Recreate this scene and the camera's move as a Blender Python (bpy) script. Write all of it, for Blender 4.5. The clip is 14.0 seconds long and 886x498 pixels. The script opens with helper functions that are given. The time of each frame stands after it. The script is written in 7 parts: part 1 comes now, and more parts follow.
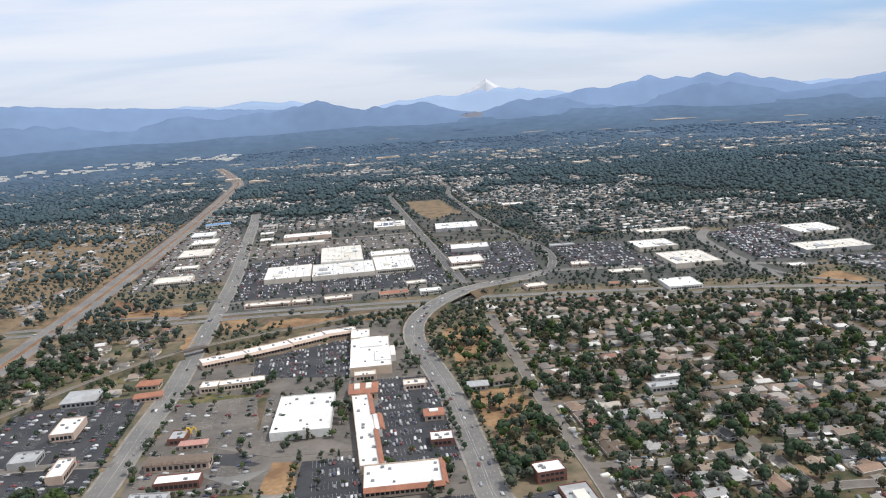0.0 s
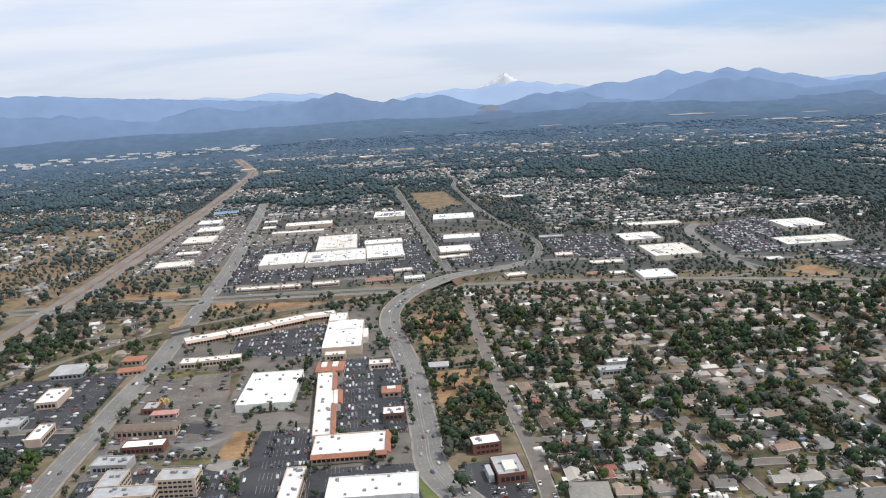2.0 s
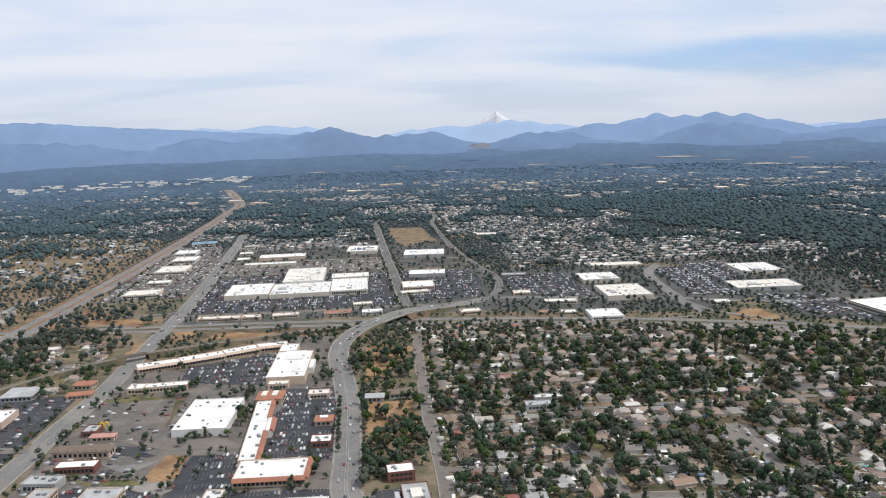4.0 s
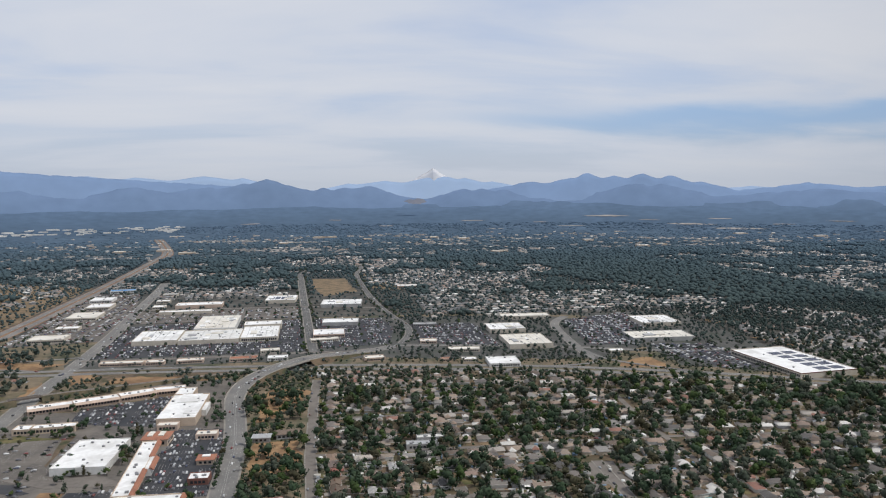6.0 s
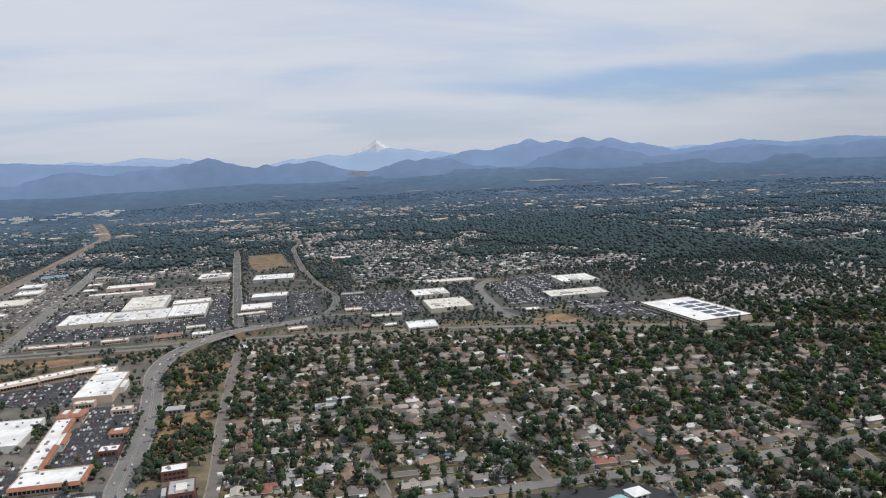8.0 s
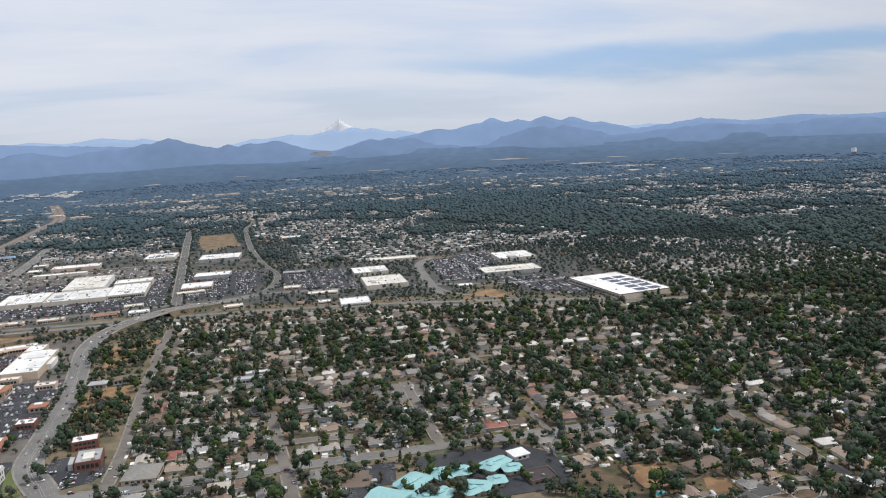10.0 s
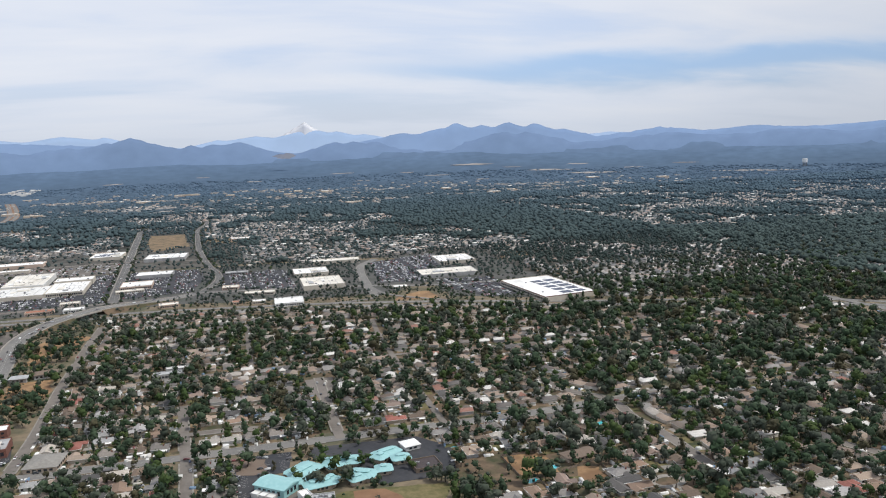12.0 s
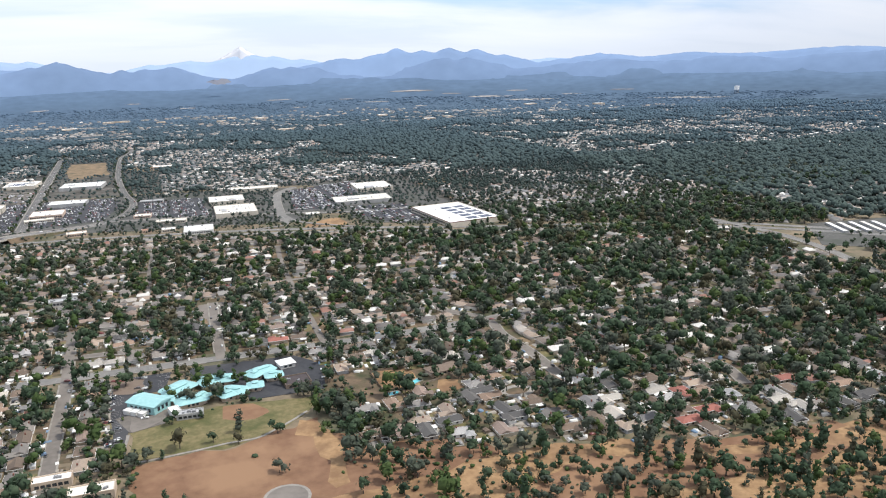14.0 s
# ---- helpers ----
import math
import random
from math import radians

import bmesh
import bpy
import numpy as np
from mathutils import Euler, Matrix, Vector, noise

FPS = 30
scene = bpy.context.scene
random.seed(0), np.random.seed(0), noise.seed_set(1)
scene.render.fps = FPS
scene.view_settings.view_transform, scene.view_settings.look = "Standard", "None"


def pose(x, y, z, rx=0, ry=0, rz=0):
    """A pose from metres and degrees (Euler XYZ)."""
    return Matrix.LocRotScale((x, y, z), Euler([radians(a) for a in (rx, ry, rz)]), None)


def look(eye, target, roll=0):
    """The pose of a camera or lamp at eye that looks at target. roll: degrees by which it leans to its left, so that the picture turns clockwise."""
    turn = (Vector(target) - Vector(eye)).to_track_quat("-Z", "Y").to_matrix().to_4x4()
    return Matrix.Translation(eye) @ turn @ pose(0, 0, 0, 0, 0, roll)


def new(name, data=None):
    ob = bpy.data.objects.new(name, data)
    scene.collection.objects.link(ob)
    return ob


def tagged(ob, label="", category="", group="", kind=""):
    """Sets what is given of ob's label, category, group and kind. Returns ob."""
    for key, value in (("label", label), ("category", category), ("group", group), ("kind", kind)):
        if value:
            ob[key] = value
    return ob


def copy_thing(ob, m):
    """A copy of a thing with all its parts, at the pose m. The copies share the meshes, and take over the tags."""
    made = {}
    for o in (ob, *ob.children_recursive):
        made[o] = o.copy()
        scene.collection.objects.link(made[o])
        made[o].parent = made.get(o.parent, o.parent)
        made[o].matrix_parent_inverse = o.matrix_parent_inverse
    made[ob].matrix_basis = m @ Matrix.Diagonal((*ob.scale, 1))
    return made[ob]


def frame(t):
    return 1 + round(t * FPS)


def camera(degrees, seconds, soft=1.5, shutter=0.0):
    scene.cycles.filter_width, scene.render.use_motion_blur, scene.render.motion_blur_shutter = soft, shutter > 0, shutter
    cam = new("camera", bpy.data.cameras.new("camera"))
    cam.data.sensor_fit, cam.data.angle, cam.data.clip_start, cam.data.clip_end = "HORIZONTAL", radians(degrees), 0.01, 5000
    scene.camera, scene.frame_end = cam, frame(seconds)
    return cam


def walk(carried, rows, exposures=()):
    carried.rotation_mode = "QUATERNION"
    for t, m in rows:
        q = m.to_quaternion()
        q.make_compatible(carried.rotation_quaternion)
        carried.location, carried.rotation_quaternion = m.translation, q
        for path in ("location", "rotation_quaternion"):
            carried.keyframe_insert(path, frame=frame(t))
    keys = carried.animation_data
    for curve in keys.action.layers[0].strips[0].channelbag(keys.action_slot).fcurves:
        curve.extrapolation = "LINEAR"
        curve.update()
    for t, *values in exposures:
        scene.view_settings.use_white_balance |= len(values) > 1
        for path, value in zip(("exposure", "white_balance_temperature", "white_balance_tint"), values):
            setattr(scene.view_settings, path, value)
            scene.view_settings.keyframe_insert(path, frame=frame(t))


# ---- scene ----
cam = camera(59.4, 14.0, soft=1.1)
METRES, EYE, TILT, LEAN, TURN = 480.9, 250.0, 0.0, 0.0, -7.3
ROWS = [
    (0.0, 0.0, 0.0, 0.0, -0.72, -11.16, 3.68),
    (0.5, 0.0343, -0.0148, 0.0074, -1.46, -13.83, 2.73),
    (1.0, 0.059, -0.0328, 0.0062, 1.04, -13.47, 2.32),
    (1.5, 0.083, -0.0532, -0.0032, 0.73, -11.86, 1.81),
    (2.0, 0.1149, -0.0719, -0.0039, 1.3, -11.55, 3.23),
    (2.5, 0.1436, -0.0837, 0.001, 2.26, -14.38, 4.63),
    (3.0, 0.173, -0.0983, 0.0091, 2.38, -12.15, 2.82),
    (5.5, 0.3202, -0.188, -0.0031, -0.16, -6.42, 1.11),
    (6.0, 0.347, -0.2072, -0.0068, -2.49, -4.94, 0.46),
    (6.5, 0.3749, -0.2244, -0.0088, -2.84, -6.26, 0.51),
    (7.0, 0.4068, -0.2434, -0.01, -3.87, -7.0, 1.18),
    (7.5, 0.435, -0.2612, -0.0111, -4.86, -7.84, 1.46),
    (8.0, 0.4613, -0.281, -0.0106, -5.94, -7.21, 2.86),
    (8.5, 0.4939, -0.2996, -0.0105, -6.8, -8.08, 2.78),
    (11.0, 0.6383, -0.3925, -0.0173, -8.38, -8.85, 2.87),
    (11.5, 0.6677, -0.4122, -0.0148, -9.42, -7.64, 1.29),
    (12.0, 0.6939, -0.4321, -0.0182, -9.75, -8.56, 2.04),
    (12.5, 0.7263, -0.45, -0.0163, -9.69, -10.29, 2.37),
    (13.0, 0.7552, -0.4697, -0.0156, -10.02, -12.83, 4.18),
    (13.5, 0.7868, -0.4875, -0.0152, -10.33, -13.07, 3.27),
    (14.0, 0.818, -0.5086, -0.0164, -13.26, -14.0, 1.76),
]
walk(cam, [(t, pose(0, 0, EYE, TILT, LEAN, TURN) @ pose(METRES * x, METRES * y, METRES * z, 90 + pitch, roll, yaw)) for t, x, y, z, yaw, pitch, roll in ROWS],
     [(0, 0.12), (3, 0.1), (5.5, -0.18), (6.5, -0.33), (8.5, -0.2), (11.5, -0.02), (12.5, 0.06), (14, 0.43)])

# ---- world, sun ----
SUN_AZ, SUN_EL = 112.0, 58.0          # degrees: clockwise from +y, and above the horizon
world = bpy.data.worlds.new("sky")
scene.world = world
world.use_nodes = True


def wire(tree, a, out, b, slot):
    tree.links.new(a.outputs[out], b.inputs[slot])


def sky_nodes():
    nt = world.node_tree
    nt.nodes.clear()
    N = nt.nodes.new
    out, bg, sky = N("ShaderNodeOutputWorld"), N("ShaderNodeBackground"), N("ShaderNodeTexSky")
    sky.sky_type, sky.sun_disc = "NISHITA", False
    sky.sun_elevation, sky.sun_rotation = radians(SUN_EL), radians(SUN_AZ)
    sky.altitude, sky.dust_density, sky.ozone_density = 300, 2.0, 2.5
    co, sep = N("ShaderNodeTexCoord"), N("ShaderNodeSeparateXYZ")
    wire(nt, co, "Generated", sep, 0)
    # thin streaky cloud on a high layer: the direction is projected on a flat sheet
    high = N("ShaderNodeMath"); high.operation = "MAXIMUM"; high.inputs[1].default_value = 0.0
    wire(nt, sep, "Z", high, 0)
    lift = N("ShaderNodeMath"); lift.operation = "ADD"; lift.inputs[1].default_value = 0.16
    wire(nt, high, 0, lift, 0)
    dx, dy = N("ShaderNodeMath"), N("ShaderNodeMath")
    dx.operation = dy.operation = "DIVIDE"
    wire(nt, sep, "X", dx, 0); wire(nt, lift, 0, dx, 1)
    wire(nt, sep, "Y", dy, 0); wire(nt, lift, 0, dy, 1)
    sheet = N("ShaderNodeCombineXYZ")
    wire(nt, dx, 0, sheet, 0); wire(nt, dy, 0, sheet, 1)
    turn = N("ShaderNodeMapping")
    turn.inputs["Rotation"].default_value = (0, 0, radians(24))
    turn.inputs["Location"].default_value = (1.35, 0.4, 0)
    turn.inputs["Scale"].default_value = (0.5, 0.95, 1)
    wire(nt, sheet, 0, turn, 0)
    n1 = N("ShaderNodeTexNoise")
    n1.inputs["Scale"].default_value, n1.inputs["Detail"].default_value = 1.1, 7
    n1.inputs["Roughness"].default_value, n1.inputs["Distortion"].default_value = 0.52, 0.35
    wire(nt, turn, 0, n1, "Vector")
    ramp = N("ShaderNodeValToRGB")
    ramp.color_ramp.elements[0].position, ramp.color_ramp.elements[1].position = 0.33, 0.5
    ramp.color_ramp.elements[0].color = (0.74, 0.74, 0.74, 1)
    ramp.color_ramp.elements[1].color = (0.97, 0.97, 0.97, 1)
    wire(nt, n1, 0, ramp, 0)
    tone = N("ShaderNodeValToRGB")
    tone.color_ramp.elements[0].color = (0.68, 0.75, 0.885, 1)
    tone.color_ramp.elements[1].color = (0.83, 0.855, 0.92, 1)
    wire(nt, n1, 0, tone, 0)
    tone.color_ramp.elements[0].position, tone.color_ramp.elements[1].position = 0.38, 0.66
    dim = N("ShaderNodeMix"); dim.data_type, dim.blend_type = "RGBA", "MULTIPLY"
    dim.inputs["Factor"].default_value = 1.0
    wire(nt, sky, 0, dim, 6)
    dim.inputs[7].default_value = (0.105, 0.135, 0.185, 1)
    # a long gap of blue low over the eastern hills, ragged by the same noise
    az = N("ShaderNodeMath"); az.operation = "ARCTAN2"
    wire(nt, sep, "X", az, 0); wire(nt, sep, "Y", az, 1)

    def calc(op, a, b):
        m = N("ShaderNodeMath"); m.operation = op
        for k, v in ((0, a), (1, b)):
            if isinstance(v, float):
                m.inputs[k].default_value = v
            else:
                wire(nt, v, 0, m, k)
        return m
    slope = calc("ADD", calc("MULTIPLY", az, -0.018), 0.081)
    wob = calc("MULTIPLY", calc("SUBTRACT", n1, 0.5), 0.09)
    off = N("ShaderNodeMath"); off.operation = "SUBTRACT"
    wire(nt, sep, "Z", off, 0); wire(nt, calc("ADD", slope, wob), 0, off, 1)
    near = calc("POWER", 2.718, calc("MULTIPLY", calc("POWER", calc("ABSOLUTE", calc("DIVIDE", off, 0.0135), 0.0), 2.0), -1.0))
    span = calc("POWER", 2.718, calc("MULTIPLY", calc("POWER", calc("ABSOLUTE", calc("DIVIDE", calc("SUBTRACT", az, 0.68), 0.42), 0.0), 4.0), -1.0))
    gap = calc("MULTIPLY", calc("MULTIPLY", near, span), 0.72)
    veil = calc("MULTIPLY", ramp, calc("SUBTRACT", 1.0, gap))
    mix = N("ShaderNodeMix"); mix.data_type = "RGBA"
    wire(nt, veil, 0, mix, 0); wire(nt, dim, 2, mix, 6); wire(nt, tone, 0, mix, 7)
    clear = N("ShaderNodeMix"); clear.data_type = "RGBA"
    wire(nt, gap, 0, clear, 0); wire(nt, mix, 2, clear, 6)
    clear.inputs[7].default_value = (0.36, 0.56, 0.86, 1)
    # the dull veil of dust low over the land
    low = calc("POWER", 2.718, calc("MULTIPLY", calc("DIVIDE", high, 0.045), -1.0))
    dust = N("ShaderNodeMix"); dust.data_type = "RGBA"
    wire(nt, calc("MULTIPLY", low, 0.8), 0, dust, 0); wire(nt, clear, 2, dust, 6)
    dust.inputs[7].default_value = (0.6, 0.655, 0.75, 1)
    east = N("ShaderNodeMapRange")
    east.interpolation_type = "SMOOTHSTEP"
    for k, v in enumerate((0.35, 0.95, 1.0, 0.84), 1):
        east.inputs[k].default_value = v
    wire(nt, az, 0, east, 0)
    fade = N("ShaderNodeVectorMath"); fade.operation = "SCALE"
    wire(nt, dust, 2, fade, 0); wire(nt, east, 0, fade, "Scale")
    wire(nt, fade, 0, bg, 0)
    bg.inputs[1].default_value = 1.0
    wire(nt, bg, 0, out, 0)


sky_nodes()
sun_lamp = bpy.data.lights.new("sun", "SUN")
sun_lamp.energy, sun_lamp.angle, sun_lamp.color = 3.1, radians(1.5), (1.0, 0.95, 0.87)
sun = new("sun", sun_lamp)
_a, _e = radians(SUN_AZ), radians(SUN_EL)
SUN_DIR = Vector((math.sin(_a) * math.cos(_e), math.cos(_a) * math.cos(_e), math.sin(_e)))
sun.matrix_world = look(SUN_DIR * 900, (0, 0, 0))


# ---- materials ----
def material(name, a, b, scale=0.6, rough=0.9, broad=None, broad_scale=0.03, bump=0.0, spread=(), by="object", spread_mix=1.0, metal=0.0, soft=0.2, spec=0.3):
    """Two colours mixed by a fine grain; broad: a third, in large blotches. spread: colours of which each object or island takes one."""
    m = bpy.data.materials.new(name)
    m.use_nodes = True
    nt = m.node_tree
    N, bsdf = nt.nodes.new, nt.nodes["Principled BSDF"]
    bsdf.inputs["Roughness"].default_value, bsdf.inputs["Metallic"].default_value = rough, metal
    bsdf.inputs["Specular IOR Level"].default_value = spec
    co = N("ShaderNodeTexCoord")
    grain = N("ShaderNodeTexNoise")
    grain.inputs["Scale"].default_value, grain.inputs["Detail"].default_value = scale, 5
    wire(nt, co, "Object", grain, "Vector")
    ramp = N("ShaderNodeValToRGB")
    ramp.color_ramp.elements[0].position, ramp.color_ramp.elements[1].position = 0.5 - soft, 0.5 + soft
    ramp.color_ramp.elements[0].color, ramp.color_ramp.elements[1].color = (*a, 1), (*b, 1)
    wire(nt, grain, 0, ramp, 0)
    last, slot = ramp, 0
    if broad:
        wide = N("ShaderNodeTexNoise")
        wide.inputs["Scale"].default_value, wide.inputs["Detail"].default_value = broad_scale, 6
        wide.inputs["Roughness"].default_value = 0.6
        wire(nt, co, "Object", wide, "Vector")
        cut = N("ShaderNodeMapRange")
        cut.inputs[1].default_value, cut.inputs[2].default_value = 0.45, 0.62
        wire(nt, wide, 0, cut, 0)
        mx = N("ShaderNodeMix"); mx.data_type = "RGBA"
        wire(nt, cut, 0, mx, 0); wire(nt, last, slot, mx, 6)
        mx.inputs[7].default_value = (*broad, 1)
        last, slot = mx, 2
    if spread:
        pick = N("ShaderNodeValToRGB")
        pick.color_ramp.interpolation = "CONSTANT"
        for i, c in enumerate(spread):
            e = pick.color_ramp.elements[i] if i < 1 else (pick.color_ramp.elements[1] if i == 1 else pick.color_ramp.elements.new(i / len(spread)))
            e.position, e.color = i / len(spread), (*c, 1)
        if by == "object":
            wire(nt, N("ShaderNodeObjectInfo"), "Random", pick, 0)
        else:
            wire(nt, N("ShaderNodeNewGeometry"), "Random Per Island", pick, 0)
        mx = N("ShaderNodeMix"); mx.data_type, mx.blend_type = "RGBA", "MULTIPLY"
        mx.inputs[0].default_value = spread_mix
        wire(nt, last, slot, mx, 6); wire(nt, pick, 0, mx, 7)
        last, slot = mx, 2
    wire(nt, last, slot, bsdf, "Base Color")
    if bump:
        bp = N("ShaderNodeBump")
        bp.inputs["Strength"].default_value, bp.inputs["Distance"].default_value = bump, 0.3
        wire(nt, grain, 0, bp, "Height"); wire(nt, bp, 0, bsdf, "Normal")
    return m


def hazed_material(name, stops, grain=0.02, depth=0.22, spec=0.0, even=0.0):
    """Land and woods of the distance, haze put into the colour: it runs through stops of (metres from the town,
    colour), under a grain in two sizes.
    """
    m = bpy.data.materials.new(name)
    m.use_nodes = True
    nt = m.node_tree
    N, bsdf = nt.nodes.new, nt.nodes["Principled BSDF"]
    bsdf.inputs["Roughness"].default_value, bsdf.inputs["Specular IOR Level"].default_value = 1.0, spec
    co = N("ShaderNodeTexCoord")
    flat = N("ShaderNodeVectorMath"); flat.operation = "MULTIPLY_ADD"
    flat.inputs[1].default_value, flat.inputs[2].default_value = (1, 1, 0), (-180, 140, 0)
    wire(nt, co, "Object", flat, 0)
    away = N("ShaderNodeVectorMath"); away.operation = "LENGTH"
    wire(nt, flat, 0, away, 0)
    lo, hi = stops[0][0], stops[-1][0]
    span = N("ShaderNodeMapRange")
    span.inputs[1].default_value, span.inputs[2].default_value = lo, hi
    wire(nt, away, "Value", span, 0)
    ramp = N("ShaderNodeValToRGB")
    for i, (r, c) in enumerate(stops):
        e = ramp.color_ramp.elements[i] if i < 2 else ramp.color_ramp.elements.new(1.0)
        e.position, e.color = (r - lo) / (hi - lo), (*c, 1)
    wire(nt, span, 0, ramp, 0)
    last, slot = ramp, 0
    for scale, k in ((grain, depth), (grain * 0.13, depth * 0.8)):
        n = N("ShaderNodeTexNoise")
        n.inputs["Scale"].default_value, n.inputs["Detail"].default_value = scale, 5
        wire(nt, co, "Object", n, "Vector")
        mr = N("ShaderNodeMapRange")
        mr.inputs[1].default_value, mr.inputs[2].default_value = 0.3, 0.7
        mr.inputs[3].default_value, mr.inputs[4].default_value = 1 - k, 1 + k
        wire(nt, n, 0, mr, 0)
        mx = N("ShaderNodeVectorMath"); mx.operation = "SCALE"
        wire(nt, last, slot, mx, 0); wire(nt, mr, 0, mx, "Scale")
        last, slot = mx, 0
    wire(nt, last, slot, bsdf, "Base Color")
    if even:      # slope shading is evened out as if by haze: normals bent towards straight up
        geo, mix = N("ShaderNodeNewGeometry"), N("ShaderNodeMix")
        mix.data_type = "VECTOR"
        mix.inputs[0].default_value = even
        wire(nt, geo, "Normal", mix, 4)
        mix.inputs[5].default_value = (0, 0, 1)
        wire(nt, mix, 1, bsdf, "Normal")
    return m


M_GROUND = material("dry_ground", (0.13, 0.105, 0.072), (0.22, 0.172, 0.115), 0.1, broad=(0.07, 0.075, 0.045), broad_scale=0.018, bump=0.3)
# outer ground: haze put into the colour, greyer and bluer farther out
M_OUTER = hazed_material("outer_ground", ((900, (0.08, 0.077, 0.067)), (1500, (0.095, 0.092, 0.085)), (2000, (0.088, 0.091, 0.089)), (2600, (0.07, 0.086, 0.096))), 0.05, 0.35)
M_WALLFAR = material("far_house_walls", (0.33, 0.32, 0.305), (0.41, 0.395, 0.38), 0.3)
# dry grass again, its tan greyed to carry the haze of distance
M_FARFIELD = material("hazed_dry_grass", (0.27, 0.25, 0.235), (0.34, 0.315, 0.295), 0.03, broad=(0.22, 0.21, 0.205), broad_scale=0.01)
M_WALLPALE = material("pale_stucco", (0.5, 0.45, 0.38), (0.6, 0.55, 0.48), 0.3, broad=(0.47, 0.43, 0.37), broad_scale=0.1)
M_YARD = material("yard_ground", (0.09, 0.066, 0.045), (0.165, 0.117, 0.076), 0.12, broad=(0.044, 0.05, 0.024), broad_scale=0.04, bump=0.2)
# plain and low hills: haze painted in, each stop farther out is bluer
M_FAR = hazed_material("hazed_far_scrub", ((2400, (0.075, 0.09, 0.1)), (3300, (0.07, 0.099, 0.126)), (4100, (0.077, 0.115, 0.168))), 0.03, 0.2)
M_LOWHILL = hazed_material("hazed_low_hills", ((4200, (0.087, 0.131, 0.194)), (4560, (0.115, 0.17, 0.262))), 0.012, 0.08, even=0.8)
M_RISE = hazed_material("hazed_wooded_plain", ((3900, (0.075, 0.112, 0.161)), (4200, (0.085, 0.128, 0.19)), (4500, (0.102, 0.153, 0.234))), 0.02, 0.1, even=0.8)
M_TAN = material("dry_grass", (0.225, 0.136, 0.07), (0.335, 0.218, 0.118), 0.25, broad=(0.17, 0.1, 0.055), broad_scale=0.03, bump=0.3)
M_DIRT = material("bare_earth", (0.14, 0.076, 0.045), (0.2, 0.114, 0.068), 0.12, broad=(0.235, 0.14, 0.082), broad_scale=0.022, bump=0.3)
M_GRASS = material("playing_field_grass", (0.115, 0.1, 0.045), (0.18, 0.15, 0.075), 0.3, broad=(0.075, 0.08, 0.03), broad_scale=0.05, bump=0.2)
M_LAWN = material("watered_lawn", (0.07, 0.11, 0.03), (0.12, 0.15, 0.05), 0.4, broad=(0.16, 0.15, 0.07), broad_scale=0.06, bump=0.2)
M_LOT = material("parking_asphalt", (0.03, 0.032, 0.038), (0.045, 0.047, 0.053), 0.3, broad=(0.058, 0.058, 0.062), broad_scale=0.03, rough=0.85)
M_OLDLOT = material("old_asphalt", (0.095, 0.086, 0.078), (0.135, 0.122, 0.11), 0.25, broad=(0.165, 0.148, 0.13), broad_scale=0.025)
M_APRON = material("worn_grey_asphalt", (0.07, 0.07, 0.068), (0.11, 0.106, 0.1), 0.25, broad=(0.06, 0.066, 0.055), broad_scale=0.03)
M_PLOT = material("dry_garden_grass", (0.155, 0.108, 0.064), (0.245, 0.175, 0.108), 0.3, broad=(0.1, 0.082, 0.05), broad_scale=0.05, bump=0.3)
M_ROAD = material("road_asphalt", (0.135, 0.132, 0.128), (0.175, 0.17, 0.162), 0.3, broad=(0.2, 0.192, 0.18), broad_scale=0.02)
M_STREET = material("street_asphalt", (0.125, 0.112, 0.1), (0.165, 0.148, 0.133), 0.25, broad=(0.185, 0.166, 0.148), broad_scale=0.03)
M_WALK = material("concrete_walk", (0.215, 0.2, 0.18), (0.29, 0.268, 0.24), 0.5, broad=(0.19, 0.178, 0.16), broad_scale=0.1)
M_PAINT = material("road_paint", (0.36, 0.355, 0.34), (0.5, 0.49, 0.47), 2.0, rough=0.7)
M_BALLAST = material("rail_ballast", (0.15, 0.135, 0.118), (0.23, 0.205, 0.18), 1.2, broad=(0.19, 0.16, 0.13), bump=0.4)
# weeds on the bank; its shadow is put into the dark tone too
M_BANK = material("shaded_weedy_bank", (0.04, 0.042, 0.026), (0.085, 0.078, 0.05), 0.4, broad=(0.12, 0.095, 0.06), broad_scale=0.06, bump=0.4)
M_NORTHROAD = material("older_road_asphalt", (0.085, 0.085, 0.084), (0.12, 0.118, 0.115), 0.3, broad=(0.14, 0.137, 0.132), broad_scale=0.02)
M_STEEL = material("rail_steel", (0.2, 0.17, 0.15), (0.3, 0.27, 0.25), 2.0, rough=0.45, metal=0.7)
M_WHITE = material("white_membrane", (0.7, 0.7, 0.695), (0.84, 0.84, 0.83), 0.15, rough=0.7, broad=(0.6, 0.595, 0.58), broad_scale=0.05)
M_CREAMROOF = material("cream_membrane", (0.62, 0.59, 0.53), (0.72, 0.69, 0.63), 0.15, rough=0.8, broad=(0.55, 0.52, 0.47), broad_scale=0.07)
M_GREYROOF = material("grey_membrane", (0.33, 0.34, 0.35), (0.43, 0.44, 0.45), 0.2, broad=(0.29, 0.29, 0.29), broad_scale=0.08)
M_WALLWHITE = material("painted_wall_white", (0.6, 0.6, 0.59), (0.7, 0.7, 0.68), 0.3, broad=(0.55, 0.54, 0.52), broad_scale=0.1)
M_WALLTAN = material("stucco_tan", (0.48, 0.385, 0.3), (0.57, 0.465, 0.37), 0.4, broad=(0.44, 0.36, 0.29), broad_scale=0.1)
